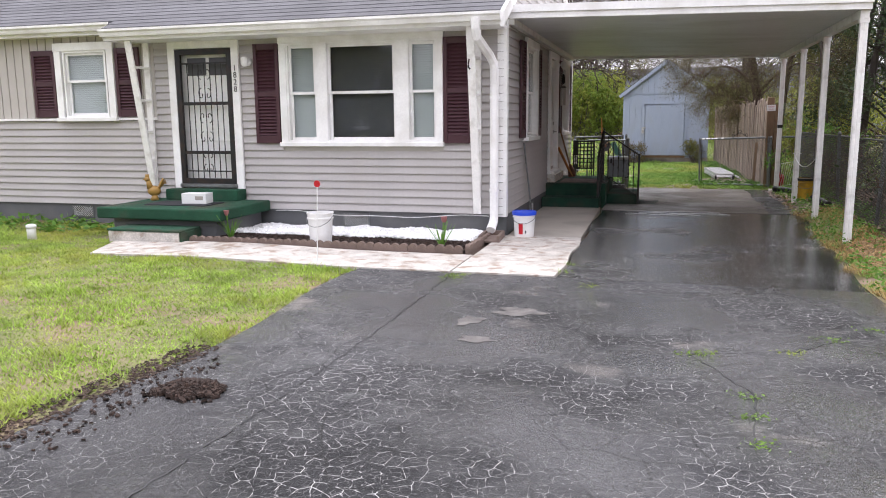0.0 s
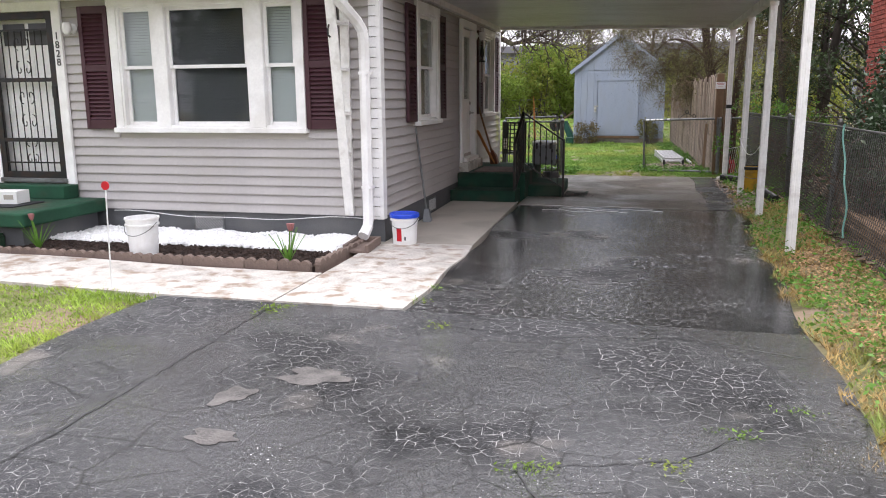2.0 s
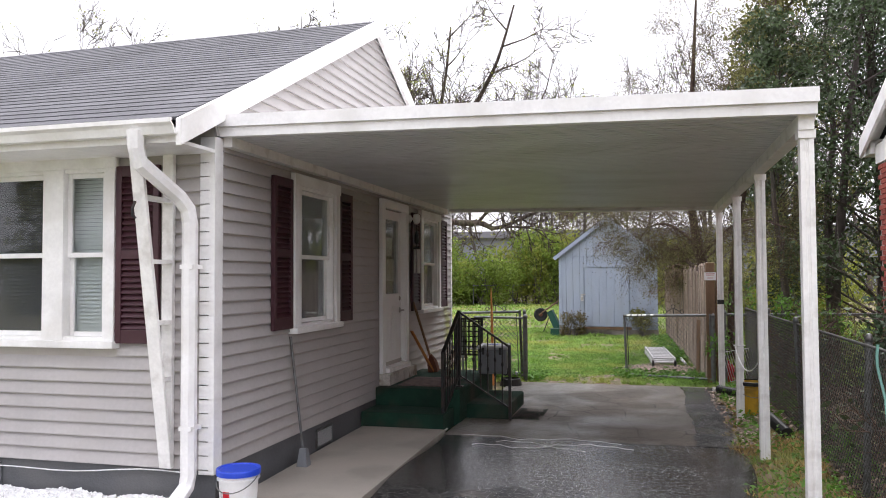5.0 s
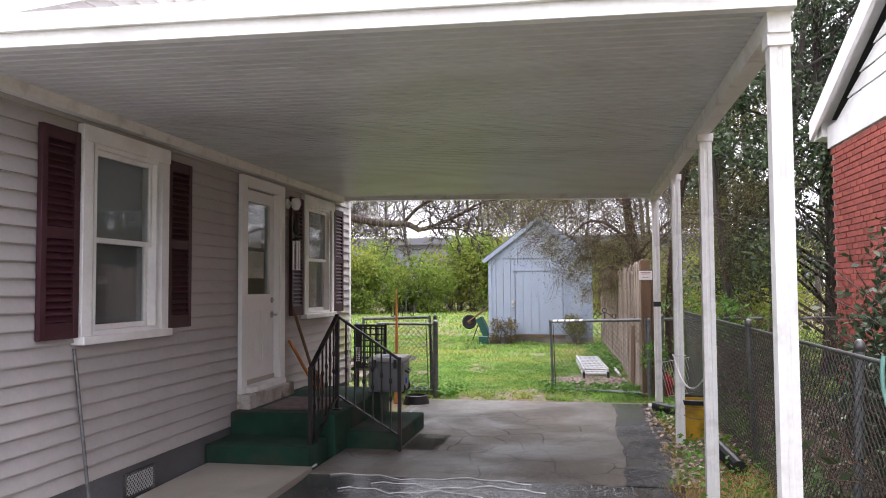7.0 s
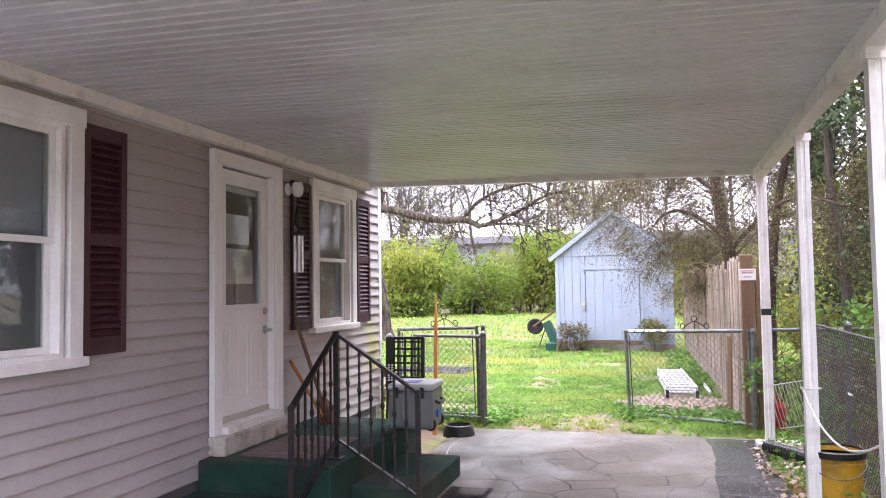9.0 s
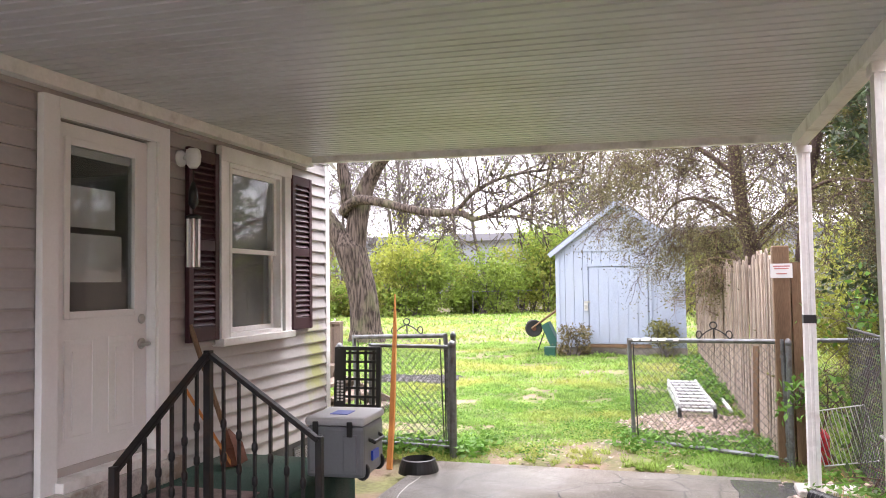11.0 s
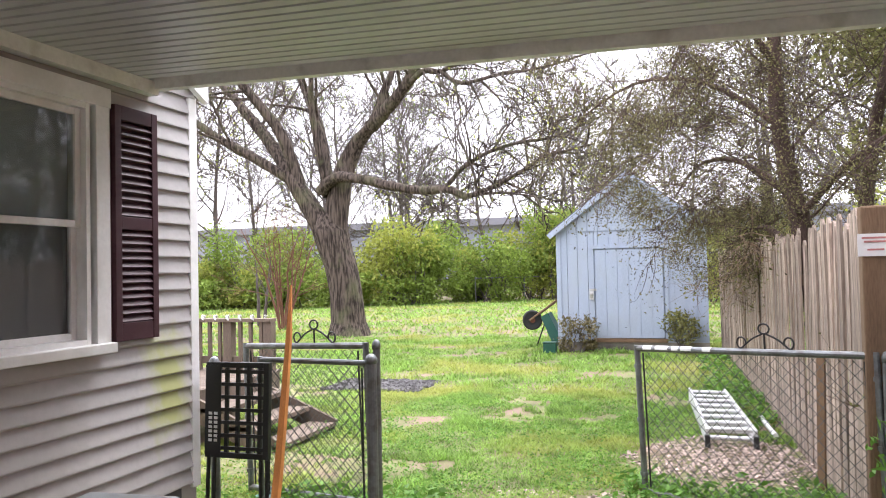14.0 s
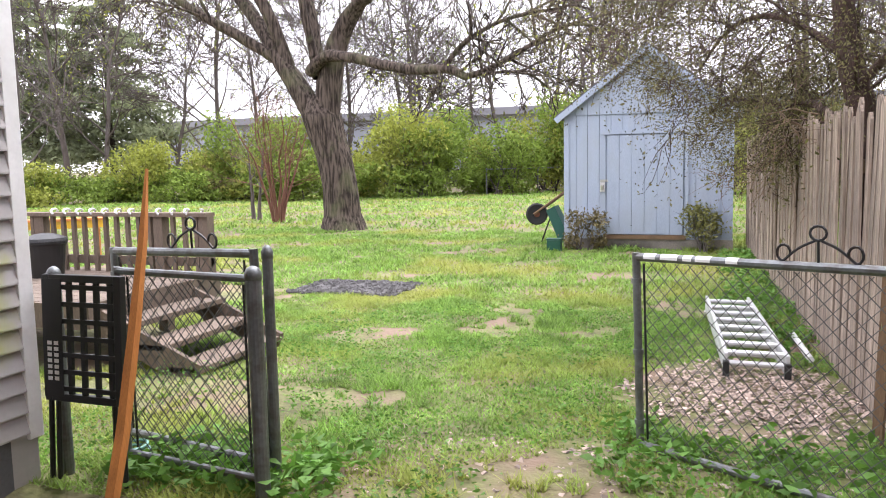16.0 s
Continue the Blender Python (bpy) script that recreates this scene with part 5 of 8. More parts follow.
part("lid_recess", bx(-0.08, 0.06, -0.10, 0.04, 0.3835, 0.389, 0.002), M_BLUE, cool, "blue cup-holder recess")
for sx in (-0.14, 0.12):
    part("rib", bx(sx - 0.05, sx + 0.05, -0.212, -0.198, 0.06, 0.28, 0.004), M_GREY, cool)
    part("latch", bx(sx - 0.02, sx + 0.02, -0.222, -0.205, 0.27, 0.36, 0.004), M_BLACKP, cool, "black latch")
part("side_handle", tube(bmesh.new(), [(0.215, -0.10, 0.24), (0.26, -0.09, 0.22), (0.26, 0.09, 0.22), (0.215, 0.10, 0.24)], 0.012), M_BLACKP, cool)
part("side_latch", bx(0.218, 0.236, -0.06, 0.06, 0.10, 0.16, 0.004), M_BLUE, cool, "blue side latch")
for sy in (-0.15, 0.15):
    w = part("wheel", lathe(bmesh.new(), [(0.05, -0.016), (0.055, -0.008), (0.055, 0.008), (0.05, 0.016)], 16), M_BLACKP, cool, m=pose(0.19, sy, 0.055, 90))
single("leaning_plank", beam(bmesh.new(), (-1.66, 14.62, 0.43), (SX + 0.05, 14.42, 0.98), 0.07, 0.02, 0.002), M_ORANGE, "short raw plank leaning on the siding", "plank")
t = thing("shovel", I4, "long wooden-handled shovel leaning beside the door", "shovel")
part("handle", rod(bmesh.new(), (-1.70, 14.62, 0.62), (SX + 0.05, 14.50, 1.36), 0.017, seg=8), M_WOODBR, t)
part("blade", tube(bmesh.new(), [(-1.66, 14.65, 0.43), (-1.68, 14.64, 0.55), (-1.70, 14.62, 0.66)], [0.09, 0.08, 0.02], 4), M_RUST, t)
t = thing("wind_chime", on_side(14.43, 0), "silver tube wind chime hanging below the porch lamp", "wind chime")
part("cord", rod(bmesh.new(), (0, -0.10, 2.08), (0, -0.10, 2.38), 0.004, seg=5), M_BLACKP, t)
part("bird_ornament", lathe(bmesh.new(), [(0.01, 2.12), (0.035, 2.16), (0.03, 2.24), (0.012, 2.30)], 10, (0, -0.10, 0)), M_BLACKP, t, smooth=True)
part("top_disc", lathe(bmesh.new(), [(0.05, 2.055), (0.055, 2.07), (0.03, 2.085)], 16, (0, -0.10, 0)), M_BLACKP, t)
for k in range(5):
    a = k * 1.2566
    part("chime_tube", rod(bmesh.new(), (0.035 * math.cos(a), -0.10 + 0.035 * math.sin(a), 1.74), (0.035 * math.cos(a), -0.10 + 0.035 * math.sin(a), 2.055), 0.012, seg=10), M_CHROME, t)
single("pet_bowl", lathe(bmesh.new(), [(0.17, 0), (0.165, 0.03), (0.14, 0.11), (0.125, 0.115), (0.115, 0.06), (0.02, 0.05)], 28), M_BLACKP, "wide black plastic pet bowl on the paving", "bowl", m=pose(-0.90, 16.22, G0 + 0.003))
single("extension_cord", tube(bmesh.new(), [(-0.86 + 0.02 * math.sin(k * 1.3) + 0.03 * k * 0.5, 16.35 - 0.2 * k, G0 + 0.009) for k in range(9)], 0.006, 6), M_PLASTIC, "thin white cord lying across the paving", "cord")

for off, x0 in ((0.0, -0.75), (-0.22, -0.35), (-0.40, -0.55)):
    single("white_string", tube(bmesh.new(), [(x0 + (0.1 + off * 0.08) * k, 12.43 + off + 0.05 * math.sin(k * 0.7) + 0.03 * math.sin(k * 1.9), 0.066) for k in range(17)], 0.0035, 6), M_PLASTIC, "white string lying across the paving joint", "string", group="paving strings")

single("tied_rope", tube(bmesh.new(), [(2.10 + 0.062 * math.cos(k * 0.9), 13.95 + 0.055 * math.sin(k * 0.9), 0.90) for k in range(7)] + [(2.05, 13.93 - 0.19 * k, 0.90 - 0.20 * math.sin(math.pi * k / 11) ** 0.8 + 0.008 * k) for k in range(11)], 0.006, 6), M_PLASTIC, "white rope tied between two carport posts", "rope")

# ---- chain-link fences and gates ----


def chain_mesh(w, h, s=0.075, r=0.0022):
    """Woven wire: zigzag diagonals as thin three-sided wires."""
    v, f = [], []

    def wire(a, b, y):
        a, b = Vector((a[0], y, a[1])), Vector((b[0], y, b[1]))
        d = (b - a).normalized()
        p, q = d.cross(Vector((0, 1, 0))) * r, Vector((0, 1, 0)) * r
        k = len(v)
        for c in (a, b):
            v.extend([c + p, c - p * 0.5 + q, c - p * 0.5 - q])
        f.extend([(k, k + 1, k + 4, k + 3), (k + 1, k + 2, k + 5, k + 4), (k + 2, k, k + 3, k + 5)])
    c = -h
    while c < w:
        a, b = max(0.0, -c), min(h, w - c)
        if b - a > 0.02:
            wire((c + a, a), (c + b, b), 0.002)
            wire((c + a, h - a), (c + b, h - b), -0.002)
        c += s
    return raw("chain_mesh", v, f, M_WIRE)


def pipe_frame(p, w, h, r, z0=0.0, mid=False):
    part("top_rail", rod(bmesh.new(), (0, 0, z0 + h), (w, 0, z0 + h), r), M_GALV, p, smooth=False)
    part("bottom_rail", rod(bmesh.new(), (0, 0, z0), (w, 0, z0), r), M_GALV, p)
    for x in (0, w):
        q = part("stile", rod(bmesh.new(), (x, 0, z0 - r), (x, 0, z0 + h + r), r), M_GALV, p)
        for z in (z0 + 0.12, z0 + h * 0.5, z0 + h - 0.12):
            part("tension_band", lathe(bmesh.new(), [(r * 1.3, z - 0.012), (r * 1.3, z + 0.012)], 10, (x, 0, 0)), M_GALV, q)
        part("tension_bar", rod(bmesh.new(), (abs(x - 0.055), 0.01, z0 + 0.03), (abs(x - 0.055), 0.01, z0 + h - 0.03), 0.006, seg=6), M_BLACKP, q)


def gate(m, w, h, label, z0=0.1):
    t = thing("chain_link_gate", m, label, "gate", "yard gates")
    pipe_frame(t, w, h, 0.021, z0)
    tagged(part("chain_mesh", chain_mesh(w - 0.10, h - 0.05), None, t, m=Matrix.Translation((0.05, 0, z0 + 0.025))), kind="stuff")
    bmg = bmesh.new()
    cx = w * 0.40
    for sx in (-1, 1):
        tube(bmg, [(cx + sx * (0.012 + 0.14 * s), 0, z0 + h + 0.02 + 0.09 * (1 - s) ** 2 + (0.035 * math.sin(s * 3.1))) for s in [k / 8 for k in range(9)]], 0.006, 6)
        tube(bmg, [(cx + sx * (0.15 + 0.03 * math.sin(a)), 0, z0 + h + 0.055 - 0.035 * math.cos(a)) for a in [k * 0.55 for k in range(10)]], 0.006, 6)
    tube(bmg, [(cx + 0.035 * math.cos(a), 0, z0 + h + 0.14 + 0.03 * math.sin(a)) for a in [k * 0.524 for k in range(12)]], 0.006, 6, True)
    rod(bmg, (cx, 0, z0 + h), (cx, 0, z0 + h + 0.11), 0.006, seg=6)
    part("scroll_ornament", bmg, M_BLACK, t, "black wrought scroll on the top rail")
    return t


def line_post(x, y, z1, r=0.03, label="grey galvanised fence post with rounded cap", lean=0.0):
    z0 = gz(x, y)
    t = thing("fence_post", pose(x, y, z0, 0, lean), label, "fence post", "chain-link posts")
    part("pipe", rod(bmesh.new(), (0, 0, -0.1), (0, 0, z1 - z0), r, seg=14), M_GALV, t)
    part("cap", lathe(bmesh.new(), [(r * 1.12, 0), (r * 1.12, 0.03), (r * 0.8, 0.05), (r * 0.3, 0.06)], 14, (0, 0, z1 - z0 - 0.02)), M_GALV, t, smooth=True)
    return t


line_post(-1.86, 16.78, 1.03, 0.03)
line_post(-0.76, 16.78, 1.06, 0.034)
line_post(-0.80, 16.96, 1.13, 0.024)
line_post(2.22, 17.06, 1.13, 0.034)
line_post(2.06, 17.04, 1.08, 0.024)
pan = thing("chain_link_fence", pose(-1.60, 16.905, 0.02, 0, 0, -7), "short chain-link fence panel at the house corner", "fence")
pipe_frame(pan, 0.82, 0.90, 0.018, 0.12)
tagged(part("chain_mesh", chain_mesh(0.78, 0.86), None, pan, m=Matrix.Translation((0.02, 0, 0.14))), kind="stuff")
gate(pose(-0.84, 16.96, 0.03, 0, 2.0, 166), 1.06, 0.98, "open chain-link gate folded back behind the fence panel", 0.12)
worn = gate(pose(2.05, 17.06, 0.02, 0, 2.2, 146), 1.56, 0.97, "open chain-link gate with worn white top rail", 0.10)
for x0, x1 in ((1.30, 1.40), (1.43, 1.50), (1.12, 1.20), (1.22, 1.27), (0.98, 1.04)):
    part("worn_paint", rod(bmesh.new(), (x0, 0, 1.0712), (x1, 0, 1.0712), 0.0212), M_WHITE, worn, "flaking white paint")

side = thing("chain_link_fence", I4, "long dark chain-link fence between the two yards", "fence")
FX = 2.52
part("top_rail", rod(bmesh.new(), (FX + 0.02, 8.35, 1.21), (FX, 17.1, 1.20), 0.011), M_WIRE, side)
fm = chain_mesh(8.75, 1.08, 0.060, 0.0024)
tagged(part("chain_mesh", fm, None, side, m=pose(FX, 8.36, 0.12, 0, 0, 90)), kind="stuff")
back = thing("chain_link_fence", I4, "chain-link fence behind the carport posts", "fence")
part("top_rail", rod(bmesh.new(), (2.22, 17.08, 1.10), (5.8, 17.4, 1.12), 0.019), M_GALV, back)
tagged(part("chain_mesh", chain_mesh(3.5, 1.0, 0.09), None, back, m=pose(2.26, 17.09, 0.10, 0, 0, 5)), kind="stuff")
for y, lean in ((8.38, 5), (10.6, 2), (12.9, -2), (15.1, 1)):
    line_post(FX + 0.03, y, 1.24, 0.024, lean=lean)
single("garden_hose", tube(bmesh.new(), [(FX - 0.03 - 0.01 * math.sin(k), 10.0 - 0.025 * k + 0.04 * math.sin(k * 0.5), 1.25 - 0.068 * k) for k in range(16)], 0.009, 8), M_HOSE, "green garden hose draped over the chain-link fence", "hose")

# black netting frame and orange board at the panel
t = thing("folding_net_frame", pose(-1.66, 16.70, 0.0, -3) @ Matrix.Diagonal((1.14, 1, 1, 1)), "black folding net frame leaning on the fence panel", "net frame")
part("frame", ring(bmesh.new(), -0.20, 0.20, 0.44, 1.04, 0.035, -0.02, 0.02, 0.004), M_BLACKP, t)
for k in range(5):
    part("vertical_strap", bx(-0.14 + 0.07 * k - 0.011, -0.14 + 0.07 * k + 0.011, -0.012, 0.004, 0.47, 1.01), M_BLACKP, t)
for k in range(7):
    part("cross_strap", bx(-0.17, 0.17, -0.016, 0.0, 0.49 + 0.08 * k, 0.512 + 0.08 * k), M_BLACKP, t)
part("side_panel", bx(-0.20, -0.10, -0.022, -0.017, 0.46, 1.02), M_BLACKP, t)
for x in (-0.19, -0.15, 0.15, 0.19):
    part("leg", rod(bmesh.new(), (x, 0, 0.06), (x * 0.97, 0, 0.46), 0.012, seg=8), M_BLACKP, t)
for z, x in ((0.54, -0.165), (0.54, -0.13)):
    for k in range(7):
        part("print_bar", bx(x - 0.011, x + 0.011, -0.0245, -0.0225, z + 0.028 * k, z + 0.018 + 0.028 * k), M_CARDW, t, "white unreadable print")
bm = bmesh.new()
tube(bm, [(-1.19, 16.30, 0.04), (-1.225, 16.47, 0.42), (-1.26, 16.62, 0.85), (-1.29, 16.74, 1.22), (-1.315, 16.82, 1.52)], [0.030, 0.029, 0.026, 0.020, 0.007], 4)
single("orange_stake", bm, M_ORANGE, "tapered orange-brown wooden stake leaning on the panel", "stake")
single("coiled_twine", tube(bmesh.new(), [(-1.62 + 0.09 * math.cos(k * 0.5) * (1 - k / 90), 16.98 + 0.06 * math.sin(k * 0.5), 0.07 + 0.002 * k) for k in range(44)], 0.008, 5), M_HOSE, "small coil of pale green twine on the grass", "twine")

# clutter along the carport edge
t = bucket(pose(2.25, 14.05, gz(2.25, 14.05)), "dirty yellow plastic tub with black rim", M_YELLOW, None, 0.36, 0.17)
part("rim", lathe(bmesh.new(), [(0.185, 0.33), (0.19, 0.37), (0.17, 0.375), (0.165, 0.33)], 24), M_BLACKP, t, "black rim")


def corrugated(pts, r, label):
    out, rad = [], []
    pts = [Vector(p) for p in pts]
    for a, b in zip(pts, pts[1:]):
        n = max(2, int((b - a).length / 0.018))
        for k in range(n):
            out.append(a.lerp(b, k / n))
            rad.append(r * (1.0 if len(out) % 2 else 0.84))
    single("corrugated_pipe", tube(bmesh.new(), out, rad, 12), M_BLACKP, label, "drain pipe")


corrugated([(2.02, 15.75, 0.16), (2.25, 15.4, 0.16), (2.38, 14.9, 0.20), (2.42, 14.5, 0.21)], 0.055, "black corrugated drain pipe on the ground")
corrugated([(2.30, 13.4, 0.22), (2.33, 13.0, 0.21), (2.36, 12.5, 0.20)], 0.06, "second black corrugated drain pipe beside the fence")
single("post_footing", bx(1.98, 2.40, 16.10, 16.36, 0.0, 0.11, 0.015), M_CONC, "small concrete footing beside the back post", "footing")
t = thing("wire_rack", pose(2.47, 16.85, 0.16, 14, -12, -14), "white wire oven rack leaning on the fence", "rack")
part("rim", tube(bmesh.new(), [(-0.2, 0, 0), (0.2, 0, 0), (0.2, 0, 0.46), (-0.2, 0, 0.46)], 0.007, 6, True), M_ALU, t)
for k in range(1, 12):
    part("wire", rod(bmesh.new(), (-0.2 + 0.0333 * k, 0, 0), (-0.2 + 0.0333 * k, 0, 0.46), 0.0035, seg=5), M_ALU, t)
single("red_can", lathe(bmesh.new(), [(0.11, 0), (0.11, 0.22), (0.08, 0.27), (0.03, 0.29), (0.03, 0.33)], 18), M_RED, "red fuel can behind the back post", "can", m=pose(2.28, 17.3, 0.06))
r3 = random.Random(8)
for k in range(11):
    y = 9.2 + 0.05 * (k % 4)
    z = gz(2.75, 9.5) + 0.07 + 0.085 * (k // 4)
    a = Vector((2.68 + 0.10 * (k % 4) + r3.uniform(-0.02, 0.02), 9.0 + r3.uniform(-0.1, 0.1), z))
    b = a + Vector((r3.uniform(-0.05, 0.05), 1.3 + r3.uniform(-0.2, 0.3), r3.uniform(-0.02, 0.02)))
    t = thing("log", I4, "weathered split log in a stack behind the fence", "log", "stacked logs")
    part("timber", tube(bmesh.new(), [a, a.lerp(b, 0.5) + Vector((0, 0, r3.uniform(-0.01, 0.01))), b], [0.045, 0.05, 0.04], 7), M_WOODBR, t)

# ---- tall board fence with vines ----
fence = thing("board_fence", I4, "tall weathered grey-brown vertical board fence", "fence")
F0, F1 = Vector((2.06, 17.15, 0)), Vector((1.62, 28.2, 0))
fd = (F1 - F0)
fl = fd.length
fd.normalize()
fang = math.degrees(math.atan2(fd.y, fd.x))
boards = []
for var in range(4):
    bm = bmesh.new()
    w, h = 0.094, 1.80 + 0.03 * var
    vs = [(-w / 2, 0), (w / 2, 0), (w / 2, h - 0.04), (w / 2 - 0.03, h), (-w / 2 + 0.03, h), (-w / 2, h - 0.04)]
    A = [bm.verts.new((x, -0.009, z)) for x, z in vs]
    B = [bm.verts.new((x, 0.009, z)) for x, z in vs]
    bm.faces.new(A); bm.faces.new(B[::-1])
    for i in range(6):
        bm.faces.new((A[i], A[(i + 1) % 6], B[(i + 1) % 6], B[i]))
    boards.append(finish(bm, "fence_board", M_FENCE))
k, s = 0, 0.10
while s < fl:
    p = F0 + fd * s
    part("fence_board", boards[k % 4], None, fence, m=pose(p.x - 0.02 + r3.uniform(-0.006, 0.006), p.y, gz(p.x, p.y) - 0.02 + r3.uniform(-0.03, 0.03), r3.uniform(-1.2, 1.2), r3.uniform(-0.8, 0.8), fang))
    s += 0.099 + r3.uniform(-0.003, 0.004)
    k += 1
for z in (0.35, 1.45):
    part("rail", beam(bmesh.new(), (F0.x + 0.03, F0.y, z), (F1.x + 0.03, F1.y, z), 0.04, 0.09), M_WOODBR, fence)
for k in range(6):
    p = F0 + fd * (k * fl / 5)
    part("fence_stake", bx(p.x + 0.05, p.x + 0.14, p.y - 0.045, p.y + 0.045, -0.1, 1.75), M_WOODBR, fence)
t = thing("timber_post", pose(2.03, 17.12, gz(2.03, 17.1)), "brown timber end post with a small white sign", "post")
part("post_timber", bx(-0.065, 0.065, -0.05, 0.05, -0.1, 1.84, 0.012), M_WOODBR, t)
M_FADED = mat("faded_red_print", (0.48, 0.20, 0.19), 0.7, var=0.3, bump=0)
sg = part("sign", bx(-0.085, 0.085, -0.058, -0.051, 1.57, 1.69), M_CARDW, t, "small white warning sign with red print")
for z, w in ((1.668, 0.065), (1.648, 0.055), (1.605, 0.04)):
    part("print_bar", bx(-w, w, -0.060, -0.0585, z - 0.005, z + 0.005), M_FADED, sg)
single("dead_stake", beam(bmesh.new(), (1.90, 18.3, 0), (1.93, 18.35, 0.95), 0.05, 0.03), M_WOODBR, "dark broken stake leaning on the board fence", "stake")

# ---- ladder lying on leaf litter ----
t = thing("ladder", I4, "old aluminium extension ladder lying on the ground", "ladder")
L0, L1 = Vector((1.38, 19.5, 0.16)), Vector((1.22, 21.75, 0.17))
for dz in (0.0, -0.075):
    for sx in (-0.195, 0.195):
        part("side_rail", beam(bmesh.new(), L0 + Vector((sx, 0, dz)), L1 + Vector((sx * 0.95, 0, dz)), 0.028, 0.065, 0.004), M_ALU, t)
    for k in range(8):
        p = L0.lerp(L1, (k + 0.35) / 8)
        part("rung", rod(bmesh.new(), p + Vector((-0.19, 0, dz + 0.012)), p + Vector((0.19, 0, dz + 0.012)), 0.021, seg=10), M_ALU, t)
for sx in (-0.195, 0.195):
    part("foot", bx(L0.x + sx - 0.022, L0.x + sx + 0.022, L0.y - 0.03, L0.y + 0.03, 0.03, 0.14, 0.006), M_BLACKP, t)
for sx in (-0.18, 0.18):
    part("support_block", bx(L1.x + sx - 0.03, L1.x + sx + 0.03, L1.y - 0.1, L1.y - 0.02, -0.02, 0.062), M_CONC, t)
single("white_pipe", rod(bmesh.new(), (1.72, 20.9, 0.05), (1.78, 20.1, 0.03), 0.025, seg=10), M_PLASTIC, "short white plastic pipe lying by the fence", "pipe")
q = chips(5600, 0.5, 1.95, 17.9, 20.2, lambda x, y: 0.025 + 0 * x, 0.010, 0.036, 0.25)
ctr = q.mean(1)
n5 = len(q) // 5
keep1 = rng.random(n5) * 1.3 + (((ctr[:n5, 0] - 1.35) / 0.75) ** 2 + ((ctr[:n5, 1] - 19.05) / 0.95) ** 2 + 0.25 * np.sin(ctr[:n5, 0] * 9) * np.sin(ctr[:n5, 1] * 7)) < 1.15
q = q[np.tile(keep1, 5)]
single("leaf_litter", fast_mesh("leaf_litter", q, 4, M_PINKLEAF), None, "scatter of pale dry leaves and chips on soil", "leaf litter", "stuff")

# ---- backyard shed ----
SHX0, SHX1, SHY, SHB, SHE, SHR = -1.42, 1.36, 27.6, 0.16, 2.36, 3.42
SHC = (SHX0 + SHX1) / 2
shed = thing("shed", I4, "pale blue painted wooden garden shed with gable roof", "shed")
part("slab", bx(SHX0 - 0.02, SHX1 + 0.02, SHY - 0.02, SHY + 3.0, -0.15, SHB), M_CONC2, shed, "grey concrete shed base")
part("side_wall", bx(SHX0, SHX0 + 0.05, SHY + 0.06, SHY + 3.0, SHB, SHE), M_SHED, shed)
part("side_wall", bx(SHX1 - 0.05, SHX1, SHY + 0.06, SHY + 3.0, SHB, SHE), M_SHED, shed)
part("back_wall", bx(SHX0 + 0.05, SHX1 - 0.05, SHY + 2.95, SHY + 3.0, SHB, SHE), M_SHED, shed)
x = SHX0
while x < SHX1 - 0.01:
    c = min(x + 0.2, SHX1)
    for a, b in ((x, min(c, -0.705)), (max(x, 0.605), c)):
        if b - a > 0.02:
            part("wall_board", bx(a + 0.004, b - 0.004, SHY, SHY + 0.04, SHB, SHE - 0.06), M_SHED, shed)
    if c > -0.705 and x < 0.605:
        part("wall_board", bx(max(x, -0.705) + 0.004, min(c, 0.605) - 0.004, SHY, SHY + 0.04, 1.975, SHE - 0.06), M_SHED, shed)
    rise = lambda xx: SHE + 0.02 + (SHR - SHE) * (1 - abs(xx - SHC) / (SHX1 - SHC))
    bm = bmesh.new()
    pts = [(x + 0.003, SHE - 0.055), (c - 0.003, SHE - 0.055), (c - 0.003, rise(c)), (x + 0.003, rise(x))]
    if x < SHC < c:
        pts = pts[:3] + [(SHC, rise(SHC))] + pts[3:]
    A, B = [bm.verts.new((a, SHY - 0.02, z)) for a, z in pts], [bm.verts.new((a, SHY + 0.03, z)) for a, z in pts]
    bm.faces.new(A); bm.faces.new(B[::-1])
    for i in range(len(pts)):
        j = (i + 1) % len(pts)
        bm.faces.new((A[i], A[j], B[j], B[i]))
    part("gable_board", bm, M_SHED, shed)
    x += 0.2
part("backing", bx(SHX0 + 0.05, SHX1 - 0.05, SHY + 0.041, SHY + 0.06, SHB, SHE), M_SHED, shed)
for sg in (-1, 1):
    bm = bmesh.new()
    xe = SHX1 - SHC + 0.14
    drop = (SHR - SHE) / (SHX1 - SHC) * xe
    pr = [(0, SHR + 0.05), (sg * xe, SHR + 0.05 - drop), (sg * xe, SHR + 0.0 - drop), (0, SHR + 0.0)]
    A, B = [bm.verts.new((SHC + a, SHY - 0.12, z)) for a, z in pr], [bm.verts.new((SHC + a, SHY + 3.1, z)) for a, z in pr]
    bm.faces.new(A); bm.faces.new(B[::-1])
    for i in range(4):
        bm.faces.new((A[i], A[(i + 1) % 4], B[(i + 1) % 4], B[i]))
    part("roof_slope", bm, M_SHINGLE, shed)
    part("rake_trim", beam(bmesh.new(), (SHC, SHY - 0.125, SHR - 0.04), (SHC + sg * xe, SHY - 0.125, SHR - 0.04 - drop), 0.02, 0.10), M_SHED, shed)
for x0, x1 in ((SHX0 - 0.012, SHX0 + 0.075), (SHX1 - 0.075, SHX1 + 0.012)):
    part("corner_trim", bx(x0, x1, SHY - 0.022, SHY, SHB, SHE - 0.06), M_SHED, shed)
